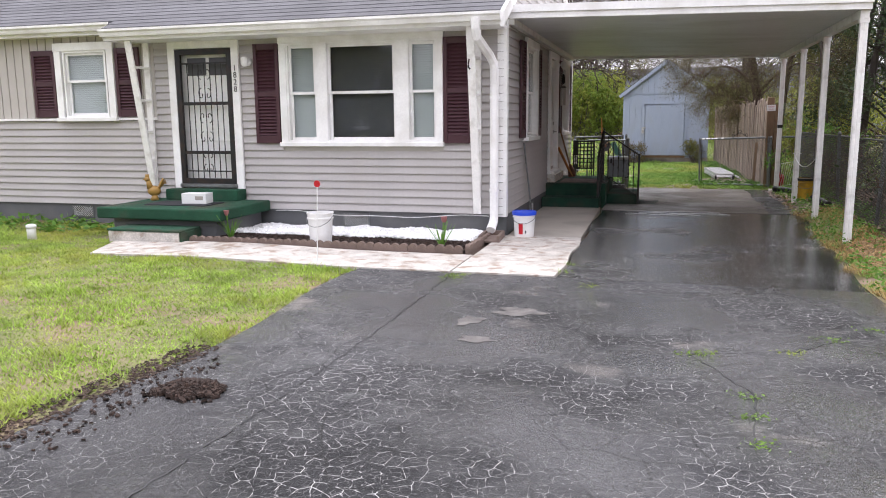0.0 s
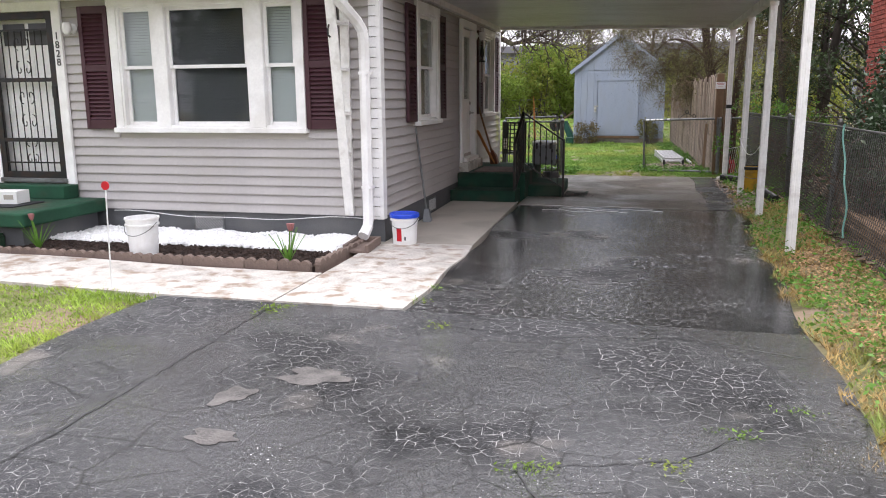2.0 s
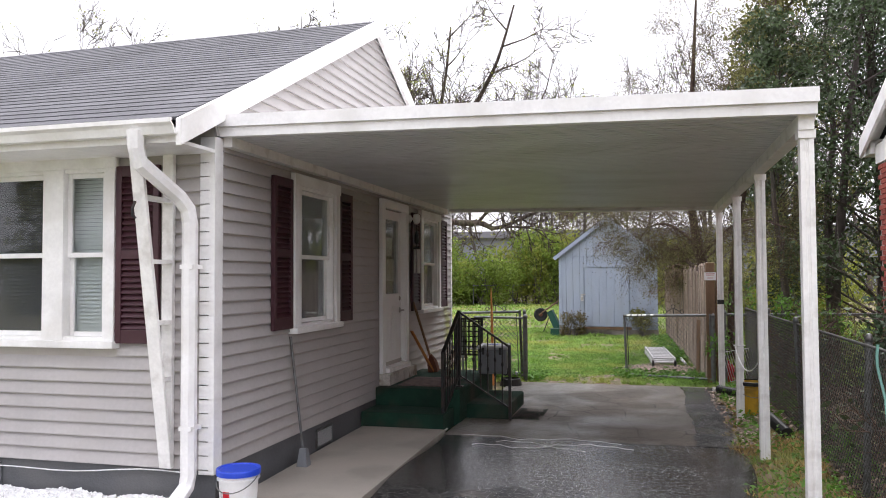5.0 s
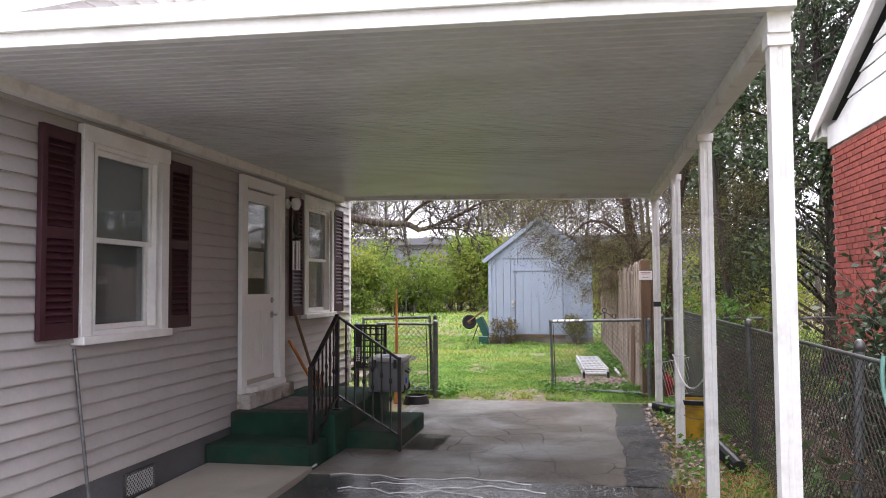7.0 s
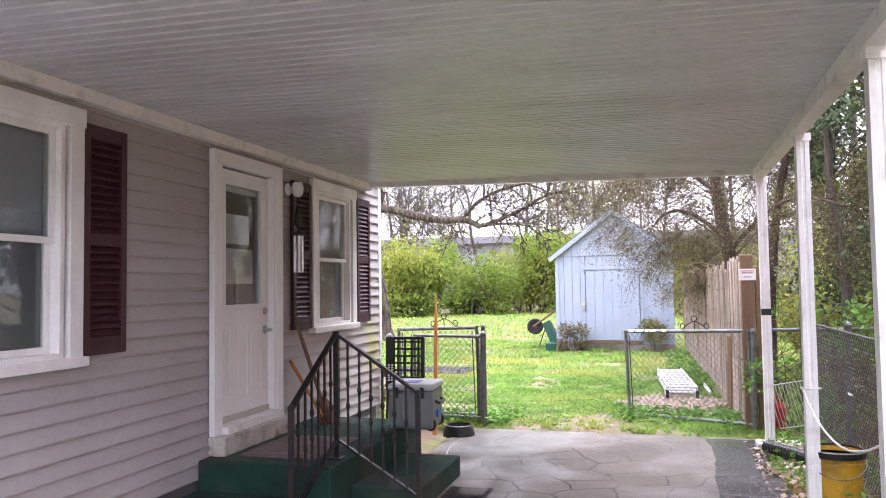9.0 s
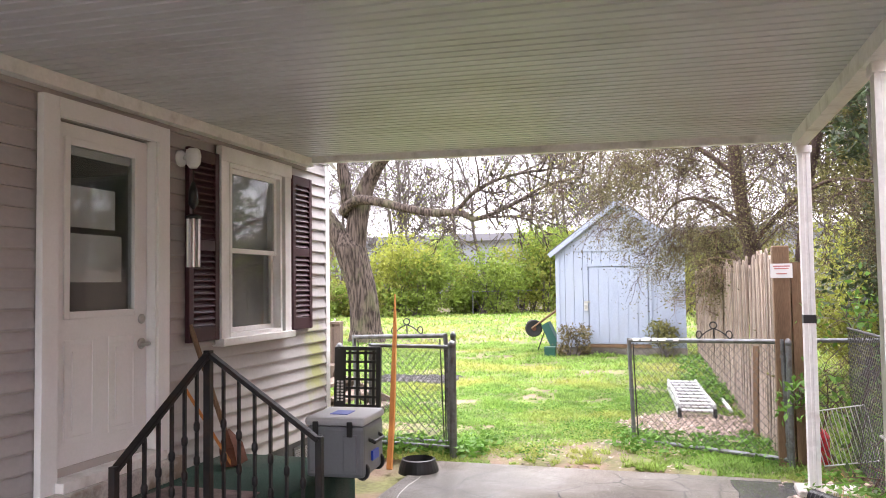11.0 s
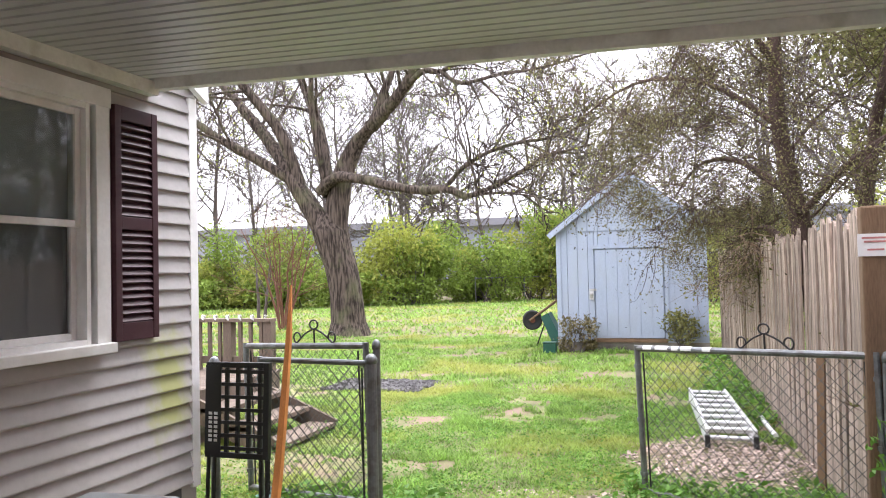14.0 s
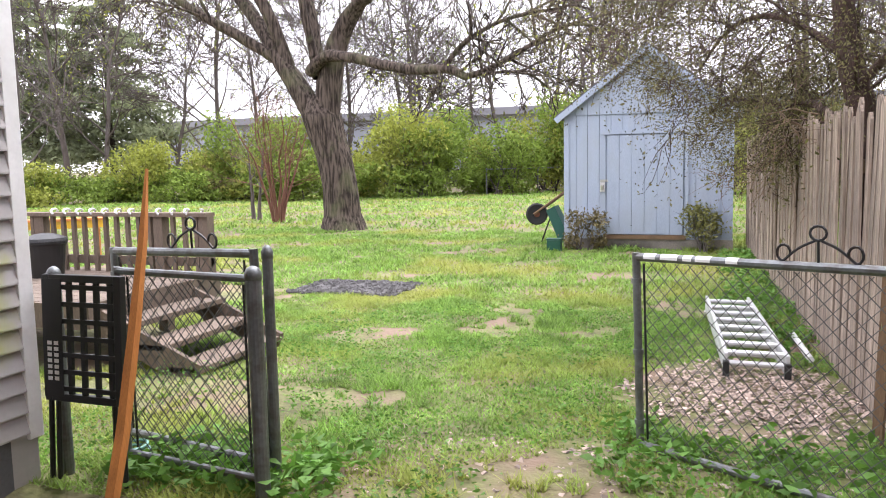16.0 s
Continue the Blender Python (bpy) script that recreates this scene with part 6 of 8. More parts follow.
door = part("door", bx(-0.68, 0.58, SHY - 0.004, SHY + 0.03, 0.25, 1.94), M_SHED, shed, "pale blue plank shed door")
for k in range(6):
    x0 = -0.684 + 0.211 * k
    part("plank", bx(x0 + 0.003, x0 + 0.207, SHY - 0.022, SHY - 0.0045, 0.245, 1.942), M_SHED, door)
part("door_trim", bx(-0.76, 0.665, SHY - 0.034, SHY, 1.96, 2.03), M_SHED, shed)
part("door_trim", bx(0.605, 0.665, SHY - 0.034, SHY, SHB, 1.956), M_SHED, shed)
part("sill_board", bx(-0.74, 0.64, SHY - 0.05, SHY + 0.02, SHB + 0.002, 0.232), M_WOODBR, shed, "reddish timber sill")
hp = part("hasp", bx(-0.80, -0.66, SHY - 0.045, SHY - 0.031, 1.15, 1.19), M_CHROME, door, "steel hasp with padlock")
part("padlock", bx(-0.79, -0.735, SHY - 0.07, SHY - 0.046, 1.01, 1.10, 0.006), M_CHROME, hp)
part("lock_plate", bx(-0.80, -0.72, SHY - 0.044, SHY - 0.03, 0.98, 1.145), M_ALU, hp)
t = thing("meter_box", pose(-1.50, 27.05, gz(-1.5, 27.05)), "small dark green box standing in the grass", "box")
part("housing", bx(-0.12, 0.12, -0.09, 0.09, 0, 0.20, 0.012), M_GREENP, t)
part("cover", bx(-0.13, 0.13, -0.10, 0.10, 0.201, 0.225, 0.008), M_GREENP, t)

wb = thing("wheelbarrow", pose(-1.75, 28.5, gz(-1.7, 28.5)), "green wheelbarrow tipped against the shed", "wheelbarrow")
w = part("wheel", lathe(bmesh.new(), [(0.10, -0.03), (0.18, -0.045), (0.205, -0.02), (0.205, 0.02), (0.18, 0.045), (0.10, 0.03)], 22), M_RUBBER, wb, m=pose(-0.32, -0.25, 0.55, 90, 0, 15))
part("rim", lathe(bmesh.new(), [(0.03, -0.035), (0.11, -0.02), (0.11, 0.02), (0.03, 0.035)], 18), M_RUST, w, "rusty wheel rim")
for sy in (-0.1, 0.14):
    part("handle", rod(bmesh.new(), (-0.36, -0.25 + sy, 0.55), (0.32, -0.1 + sy, 1.05), 0.02, seg=8), M_WOODBR, wb)
bm = bmesh.new()
A = [bm.verts.new(p) for p in ((-0.12, -0.38, 0.62), (-0.12, 0.15, 0.62), (0.16, 0.22, 0.0), (0.16, -0.45, 0.0))]
B = [bm.verts.new(p) for p in ((0.02, -0.30, 0.70), (0.02, 0.10, 0.70), (0.32, 0.14, 0.10), (0.32, -0.36, 0.10))]
bm.faces.new(A); bm.faces.new(B[::-1])
for i in range(4):
    bm.faces.new((A[i], A[(i + 1) % 4], B[(i + 1) % 4], B[i]))
part("tray", bm, M_GREENP, wb, "green metal tray")
part("leg", rod(bmesh.new(), (-0.05, -0.3, 0.5), (-0.25, -0.2, 0.0), 0.015, seg=6), M_BLACK, wb)

# ---- wooden deck behind the house ----
deck = thing("deck", I4, "weathered wooden deck with baluster railing and steps", "deck")
DX0, DX1, DY0, DY1, DZ = -8.2, -3.25, 18.35, 19.95, 0.55
k = 0
y = DY0 + 0.0
while y < DY1:
    part("deck_board", bx(DX0, DX1, y, y + 0.135, DZ - 0.035, DZ), M_DECK, deck)
    y += 0.142
part("rim_joist", bx(DX0, DX1, DY0 - 0.04, DY0 - 0.002, DZ - 0.19, DZ - 0.002), M_DECK, deck)
part("rim_joist", bx(DX1 + 0.002, DX1 + 0.04, DY0, DY1, DZ - 0.19, DZ - 0.002), M_DECK, deck)
bal = finish(bx(-0.018, 0.018, -0.018, 0.018, 0, 0.62), "baluster", M_DECK)
for yy in (DY1 - 0.05,):
    for xx in (DX1 - 0.05, DX1 - 0.55, DX1 - 2.0, DX1 - 3.4, DX0 + 0.05):
        part("deck_post", bx(xx - 0.05, xx + 0.05, yy - 0.05, yy + 0.05, 0.0, 1.08), M_DECK, deck)
    part("top_rail", bx(DX0, DX1, yy - 0.07, yy + 0.07, 1.08, 1.115), M_DECK, deck)
    part("bottom_rail", bx(DX0, DX1, yy - 0.02, yy + 0.02, 0.62, 0.70), M_DECK, deck)
    x = DX0 + 0.14
    while x < DX1 - 0.1:
        part("baluster", bal, None, deck, m=pose(x, yy - 0.03, 0.47))
        x += 0.13
for k in range(3):
    part("stair_tread", bx(DX1 + 0.05 + 0.28 * k, DX1 + 0.34 + 0.28 * k, DY0 + 0.1, DY0 + 1.25, DZ - 0.15 * (k + 1) - 0.045, DZ - 0.15 * (k + 1), 0.004), M_DECK, deck)
for yy in (DY0 + 0.12, DY0 + 1.2):
    part("stringer", beam(bmesh.new(), (DX1 + 0.02, yy, DZ - 0.16), (DX1 + 0.88, yy, 0.03), 0.04, 0.2), M_DECK, deck)
single("rail_rope", tube(bmesh.new(), [(DX1 - 0.1 - 0.02 * k, DY1 - 0.05 + 0.08 * math.sin(k * 0.8), 1.12 + 0.03 * math.cos(k * 0.8)) for k in range(90)], 0.011, 6), M_ALU, "pale rope wound along the deck rail", "rope")
bt = thing("planter_tub", pose(-4.75, 19.45, DZ) @ Matrix.Scale(0.72, 4), "round black plastic tub standing on the deck", "tub")
part("tub", lathe(bmesh.new(), [(0.20, 0), (0.25, 0.42), (0.27, 0.43), (0.27, 0.46), (0.22, 0.46), (0.19, 0.1)], 24), M_BLACKP, bt)
part("lid", lathe(bmesh.new(), [(0.275, 0.462), (0.26, 0.50), (0.12, 0.55), (0.04, 0.56)], 24), M_BLACKP, bt)
yb = thing("yellow_bench", pose(-9.1, 23.8, gz(-9.1, 23.8), 0, 0, 40), "yellow wooden bench standing beyond the deck", "bench")
for k in range(3):
    part("seat_board", bx(-0.75, 0.75, -0.17 + 0.12 * k, -0.06 + 0.12 * k, 0.72, 0.76, 0.004), M_ORANGE, yb)
part("apron", bx(-0.7, 0.7, -0.15, -0.12, 0.60, 0.72), M_YELLOW, yb)
for sx in (-0.6, 0.6):
    for sy in (-0.12, 0.12):
        part("leg", bx(sx - 0.03, sx + 0.03, sy - 0.03, sy + 0.03, 0, 0.72), M_ORANGE, yb)

# ---- neighbour's brick house ----
NX, NY1, NY0, NZ = 4.46, 17.42, 9.0, 3.36
nbr = thing("brick_house", I4, "red brick neighbour house with white sided gable", "house")
part("wall", bx(NX + 0.02, NX + 0.25, NY0, NY1, -0.1, NZ), M_MORTAR, nbr)
part("wall", bx(NX + 0.25, NX + 8.0, NY1 - 0.25, NY1 - 0.02, -0.1, NZ), M_MORTAR, nbr)
part("wall", bx(NX + 0.25, NX + 8.0, NY0, NY0 + 0.25, -0.1, NZ), M_MORTAR, nbr)
part("wall", bx(NX + 7.75, NX + 8.0, NY0 + 0.25, NY1 - 0.25, -0.1, NZ), M_MORTAR, nbr)
nridge_y, nslope = (NY0 + NY1) / 2, 0.43
for gx in (NX + 0.03, NX + 7.85):
    bm = bmesh.new()
    tri = [(NY0 + 0.02, NZ), (NY1 - 0.02, NZ), (nridge_y, NZ + (nridge_y - NY0) * nslope)]
    A, B = [bm.verts.new((gx, a, c)) for a, c in tri], [bm.verts.new((gx + 0.12, a, c)) for a, c in tri]
    bm.faces.new(A); bm.faces.new(B[::-1])
    for i in range(3):
        bm.faces.new((A[i], A[(i + 1) % 3], B[(i + 1) % 3], B[i]))
    part("gable_wall", bm, M_WHITE, nbr)
k, z = 0, NZ + 0.27
while z < NZ + (nridge_y - NY0) * nslope - 0.2:
    ya = NY0 + (z - NZ - 0.16) / nslope
    yb = NY1 - (z - NZ - 0.16) / nslope
    d = 0.2 / nslope
    me = board_mesh(-yb, -ya, -yb + d, -ya - d, 0.2, 0.02)
    me.materials.clear()
    me.materials.append(M_WHITE)
    part("gable_board", me, None, nbr, m=pose(NX + 0.02, 0, z, 0, 0, -90))
    z += 0.2
part("frieze_board", bx(NX - 0.03, NX + 0.02, NY0, NY1 + 0.02, NZ - 0.02, NZ + 0.27), M_WHITE, nbr, "white frieze board")
part("eave_return", bx(NX - 0.10, NX + 0.3, NY1 + 0.02, NY1 + 0.40, NZ + 0.14, NZ + 0.36, 0.01), M_WHITE, nbr, "white boxed eave return")
rh = (nridge_y - NY0 + 0.25) * nslope
for sg, ye in ((1, NY0 - 0.25), (-1, NY1 + 0.25)):
    for nm, x0, x1, dz, th, mt in (("roof_slope", NX - 0.14, NX + 8.3, 0.30, 0.05, M_SHINGLE), ("rake_board", NX - 0.19, NX - 0.142, 0.10, 0.26, M_WHITE), ("rake_soffit", NX - 0.142, NX + 0.02, 0.22, 0.03, M_WHITE)):
        bm = bmesh.new()
        zl = NZ + 0.02
        pr = [(ye, zl + dz), (nridge_y, zl + rh + dz), (nridge_y, zl + rh + dz + th), (ye, zl + dz + th)]
        A, B = [bm.verts.new((x0, a, c)) for a, c in pr], [bm.verts.new((x1, a, c)) for a, c in pr]
        bm.faces.new(A); bm.faces.new(B[::-1])
        for i in range(4):
            bm.faces.new((A[i], A[(i + 1) % 4], B[(i + 1) % 4], B[i]))
        part(nm, bm, mt, nbr)


# ---- trees and shrubs ----
class Wood:
    """Collects tapered branches and leaf places for one tree."""

    def __init__(self, seed):
        self.r = random.Random(seed)
        self.v, self.f, self.tips, self.rmin = [], [], [], 0.004

    def branch(self, pts, radii, sides):
        v0 = len(self.v)
        prev = None
        n = len(pts)
        for i, p in enumerate(pts):
            d = (pts[min(i + 1, n - 1)] - pts[max(i - 1, 0)]).normalized()
            u = d.orthogonal().normalized() if prev is None else (prev - d * prev.dot(d)).normalized()
            prev, w = u, d.cross(u)
            for k in range(sides):
                a = 2 * math.pi * k / sides
                q = radii[i] * (1 + (0.10 * self.r.uniform(-1, 1) if sides > 6 else 0))
                self.v.append(p + u * (math.cos(a) * q) + w * (math.sin(a) * q))
        for i in range(n - 1):
            for k in range(sides):
                a, b = v0 + i * sides + k, v0 + i * sides + (k + 1) % sides
                self.f.append((a, b, b + sides, a + sides))

    def ridged(self, path, radii, sides=56, step=0.10):
        """A stout stem through given places, with upright ridges and furrows."""
        pts, rad = [], []
        for (a, b), (ra, rb) in zip(zip(path, path[1:]), zip(radii, radii[1:])):
            a, b = Vector(a), Vector(b)
            n = max(2, int((b - a).length / step))
            pts += [a.lerp(b, k / n) for k in range(n)]
            rad += [ra + (rb - ra) * k / n for k in range(n)]
        pts.append(Vector(path[-1]))
        rad.append(radii[-1])
        for _ in range(4):
            pts = [pts[0]] + [(pts[i - 1] + pts[i] * 2 + pts[i + 1]) / 4 for i in range(1, len(pts) - 1)] + [pts[-1]]
        v0, seed = len(self.v), self.r.uniform(0, 50)
        for i, p in enumerate(pts):
            for k in range(sides):
                a = 2 * math.pi * k / sides
                c, sn = math.cos(a), math.sin(a)
                q = 1.03 - 0.10 * abs(noise.noise((c * 3.2 + seed, sn * 3.2, p.z * 0.35))) - 0.09 * abs(noise.noise((c * 9, sn * 9 + seed, p.z * 0.7)))
                self.v.append(p + Vector((c * rad[i] * q, sn * rad[i] * q, 0)))
        for i in range(len(pts) - 1):
            for k in range(sides):
                a, b = v0 + i * sides + k, v0 + i * sides + (k + 1) % sides
                self.f.append((a, b, b + sides, a + sides))

    def limb(self, p, d, length, radius, level, levels, spread=0.75, up=0.10, wobble=0.16, kids=(4, 6), droop=0.0, end=0.25):
        """One limb from p along d, and its own side limbs."""
        r = self.r
        n = 5 if level < 2 else 4 if level == 2 else 3
        pts, d = [p.copy()], d.normalized()
        for i in range(n):
            d = (d + Vector((r.uniform(-1, 1), r.uniform(-1, 1), r.uniform(-0.8, 0.8) + up - droop)) * wobble).normalized()
            pts.append(pts[-1] + d * (length / n))
        radii = [radius * (1 - (1 - end) * i / n) for i in range(n + 1)]
        self.branch(pts, radii, 8 if radius > 0.08 else 5 if radius > 0.02 else 3)
        if level >= levels:
            self.tips.append((pts[-1], d))
            self.tips.append((pts[len(pts) // 2], d))
            return
        for _ in range(r.randint(*kids)):
            s = r.uniform(0.3, 1.0) * n
            i = min(int(s), n - 1)
            q = pts[i].lerp(pts[i + 1], s - i)
            side = d.cross(Vector((r.uniform(-1, 1), r.uniform(-1, 1), r.uniform(-1, 1)))).normalized()
            nd = (pts[i + 1] - pts[i]).normalized() + side * r.uniform(spread * 0.6, spread * 1.5)
            self.limb(q, nd, length * r.uniform(0.45, 0.72), max(radius * (1 - 0.75 * s / n) * 0.62, self.rmin), level + 1, levels, spread, up, wobble * 1.1, kids, droop, end)

    def limb_along(self, path, r0, r1, levels, count=5, start=0.25, length=1.4, side_r=0.4, **kw):
        """A main limb through given places, with side limbs."""
        pts = [Vector(p) for p in path]
        fine = []
        for i in range(len(pts) - 1):
            a, b = pts[max(i - 1, 0)], pts[min(i + 2, len(pts) - 1)]
            for k in range(4):
                s = k / 4
                fine.append(0.5 * ((2 * pts[i]) + (pts[i + 1] - a) * s + (2 * a - 5 * pts[i] + 4 * pts[i + 1] - b) * s * s + (3 * pts[i] - a - 3 * pts[i + 1] + b) * s ** 3))
        fine.append(pts[-1])
        n = len(fine)
        self.branch(fine, [r0 + (r1 - r0) * i / (n - 1) for i in range(n)], 12 if r0 > 0.2 else 8)
        for k in range(count):
            s = start + (1 - start) * (k + self.r.random()) / count
            i = min(int(s * (n - 1)), n - 2)
            d = (fine[i + 1] - fine[i]).normalized()
            side = d.cross(Vector((self.r.uniform(-1, 1), self.r.uniform(-1, 1), self.r.uniform(-1, 1)))).normalized()
            self.limb(fine[i], d * 0.7 + side, length * self.r.uniform(0.7, 1.2) * (1.1 - 0.4 * s), max((r0 + (r1 - r0) * s) * side_r, self.rmin * 2.2), 1, levels, **kw)

    def leaves(self, per, size, jitter, flat=0.0, keep=1.0):
        g = np.random.default_rng(self.r.randint(0, 9999))
        tips = np.array([t[0] for t in self.tips])
        if keep < 1:
            tips = tips[g.random(len(tips)) < keep]
        return leaf_quads(g, np.repeat(tips, per, 0), size, jitter, flat)


def leaf_quads(g, c, size, jitter, flat=0.0):
    """Small folded leaves, each two triangles bent along the midrib, round the places c."""
    n = len(c)
    c = c + g.normal(0, jitter, (n, 3))
    d = g.normal(0, 1, (n, 3))
    d[:, 2] *= 1 - flat
    d /= np.linalg.norm(d, axis=1, keepdims=True)
    e = np.cross(d, g.normal(0, 1, (n, 3)))
    e /= np.linalg.norm(e, axis=1, keepdims=True) + 1e-6
    up = np.cross(d, e)
    s = size * g.uniform(0.6, 1.35, (n, 1))
    a, b = c - d * s, c + d * s
    l, r = c + e * s * 0.45 + up * s * 0.18, c - e * s * 0.45 + up * s * 0.18
    return np.stack([a, l, b, r], 1)


def plant(name, wood, wood_mat, leaf, leaf_mat, label, category, group="", crown="crown"):
    t = thing(name, I4, label, category, group)
    if wood is not None and wood.v:
        part("trunk", raw("trunk", wood.v, wood.f, wood_mat, True), None, t)
    if leaf is not None and len(leaf):
        ob = part(crown, fast_mesh(crown, leaf, 4, leaf_mat), None, t)
        tagged(ob, kind="stuff")
    return t


# the large maple in the yard: a short stout trunk that forks into two groups of limbs
w = Wood(11)
w.ridged([(-7.29, 30.6, -0.2), (-7.30, 30.6, 0.05), (-7.33, 30.6, 0.35), (-7.36, 30.6, 1.0), (-7.48, 30.6, 1.7), (-7.66, 30.6, 2.2), (-7.80, 30.6, 2.7), (-7.88, 30.6, 3.15)], [0.66, 0.55, 0.45, 0.41, 0.42, 0.45, 0.47, 0.28])
w.ridged([(-7.90, 30.6, 2.45), (-8.22, 30.55, 3.2), (-8.62, 30.5, 3.82), (-8.92, 30.45, 4.28)], [0.26, 0.31, 0.27, 0.20], 24)
w.ridged([(-7.66, 30.6, 2.4), (-7.58, 30.65, 3.5), (-7.36, 30.7, 4.42), (-6.95, 30.6, 5.02), (-6.4, 30.45, 5.4)], [0.30, 0.31, 0.27, 0.23, 0.20], 24)
tw = dict(spread=0.8, up=0.10, wobble=0.2, kids=(3, 4))
w.rmin = 0.015
for path, r0, r1, count, reach in (
        ([(-8.66, 30.5, 3.95), (-9.77, 30.2, 4.67), (-10.54, 30.0, 5.12), (-11.6, 29.8, 5.84), (-12.85, 29.6, 6.36), (-14.2, 29.3, 6.91), (-16.2, 29.0, 7.9)], 0.15, 0.03, 8, 2.4),
        ([(-8.75, 30.5, 4.0), (-9.51, 30.7, 5.04), (-10.39, 30.9, 6.02), (-11.17, 31.2, 6.78), (-11.84, 31.4, 7.32), (-12.94, 31.6, 8.39), (-14.0, 31.8, 10.2)], 0.20, 0.03, 9, 2.6),
        ([(-8.60, 30.5, 3.9), (-8.99, 30.3, 5.22), (-9.61, 30.0, 6.17), (-10.17, 29.8, 6.91), (-10.45, 29.6, 7.4), (-10.95, 29.4, 8.6), (-11.4, 29.3, 10.6)], 0.18, 0.03, 8, 2.6),
        ([(-7.80, 30.6, 3.6), (-8.13, 30.8, 5.26), (-8.47, 31.0, 6.06), (-8.83, 31.2, 6.76), (-9.2, 31.3, 7.4), (-9.6, 31.5, 8.6), (-9.9, 31.6, 10.8)], 0.19, 0.03, 8, 2.6),
        ([(-7.88, 30.5, 4.1), (-8.05, 30.2, 5.7), (-7.91, 29.9, 6.66), (-7.83, 29.7, 7.4), (-7.7, 29.5, 9.2)], 0.11, 0.02, 7, 2.2),
        ([(-6.55, 30.5, 5.3), (-6.11, 30.35, 5.62), (-5.42, 30.1, 6.19), (-4.96, 29.9, 6.76), (-4.41, 29.7, 7.4), (-3.6, 29.5, 8.8), (-3.0, 29.4, 10.6)], 0.20, 0.03, 9, 2.6),
        ([(-7.24, 30.7, 4.55), (-6.69, 30.9, 5.46), (-6.44, 31.1, 6.29), (-6.19, 31.3, 7.1), (-5.9, 31.5, 8.8), (-5.7, 31.6, 10.8)], 0.16, 0.03, 8, 2.5),
        ([(-5.42, 30.1, 6.14), (-4.86, 29.8, 6.39), (-4.33, 29.6, 6.28), (-3.68, 29.3, 6.57), (-2.85, 29.0, 6.75), (-1.6, 28.6, 7.3)], 0.09, 0.025, 9, 1.9),
        ([(-4.33, 29.6, 6.26), (-3.81, 29.4, 5.9), (-2.77, 29.0, 5.92), (-1.78, 28.6, 5.86), (-0.6, 28.2, 6.0)], 0.06, 0.02, 8, 1.6),
        ([(-7.95, 30.4, 3.7), (-7.43, 30.2, 4.02), (-6.61, 29.9, 3.91), (-5.82, 29.7, 3.69), (-4.93, 29.5, 3.5), (-4.18, 29.3, 3.46), (-3.71, 29.2, 3.25)], 0.15, 0.085, 5, 1.4),
        ([(-3.78, 29.2, 3.26), (-3.35, 29.1, 3.33), (-2.53, 28.8, 3.61), (-1.73, 28.5, 3.95), (-0.7, 28.2, 4.1)], 0.075, 0.02, 10, 1.3),
        ([(-4.25, 29.3, 3.46), (-3.75, 29.2, 3.94), (-3.02, 29.0, 4.24), (-2.31, 28.8, 4.34), (-1.53, 28.6, 4.38), (-0.5, 28.3, 4.7)], 0.06, 0.02, 10, 1.3),
        ([(-3.75, 29.2, 3.27), (-2.84, 28.9, 3.28), (-1.85, 28.6, 3.10)], 0.045, 0.015, 8, 1.0)):
    w.limb_along(path, r0, r1, 4 if r0 > 0.1 else 3, count, 0.2, reach, side_r=0.36, **tw)
plant("maple_tree", w, M_MAPLE, w.leaves(2, 0.042, 0.14, keep=0.30), M_LEAFY, "large old maple with furrowed bark and sparse young leaves", "tree")


def bare_tree(seed, x, y, h, r, leafy, label, levels=3, stems=1, lean=0.15, wood_mat=None, leaf_mat=None, size=0.05, per=1, keep=0.5, base=None, name="bare_tree", group="bare trees", thin=0.004):
    ww = Wood(seed)
    ww.rmin = thin
    z = gz(x, y)
    for s in range(stems):
        a = ww.r.uniform(0, 6.28)
        l = lean * ww.r.uniform(0.3, 1.5)
        p0 = Vector((x + 0.12 * math.cos(a) * (stems > 1), y + 0.12 * math.sin(a) * (stems > 1), z - 0.1))
        path = [p0 + Vector((math.cos(a) * l * h * q ** 1.4 + ww.r.uniform(-0.03, 0.03) * h * q, math.sin(a) * l * h * q ** 1.4 + ww.r.uniform(-0.03, 0.03) * h * q, h * q)) for q in (0, 0.2, 0.4, 0.6, 0.8, 1.0)]
        ww.limb_along(path, r * ww.r.uniform(0.7, 1), r * 0.15, levels, max(5, int(14 / stems)), base if base is not None else 0.25, h * 0.40, side_r=0.5, spread=0.7, up=0.22, wobble=0.2, kids=(3, 5))
    return plant(name, ww, wood_mat or M_TWIG, ww.leaves(per, size, 0.12, keep=keep) if leafy else None, leaf_mat or M_LEAFY, label, "tree", group)


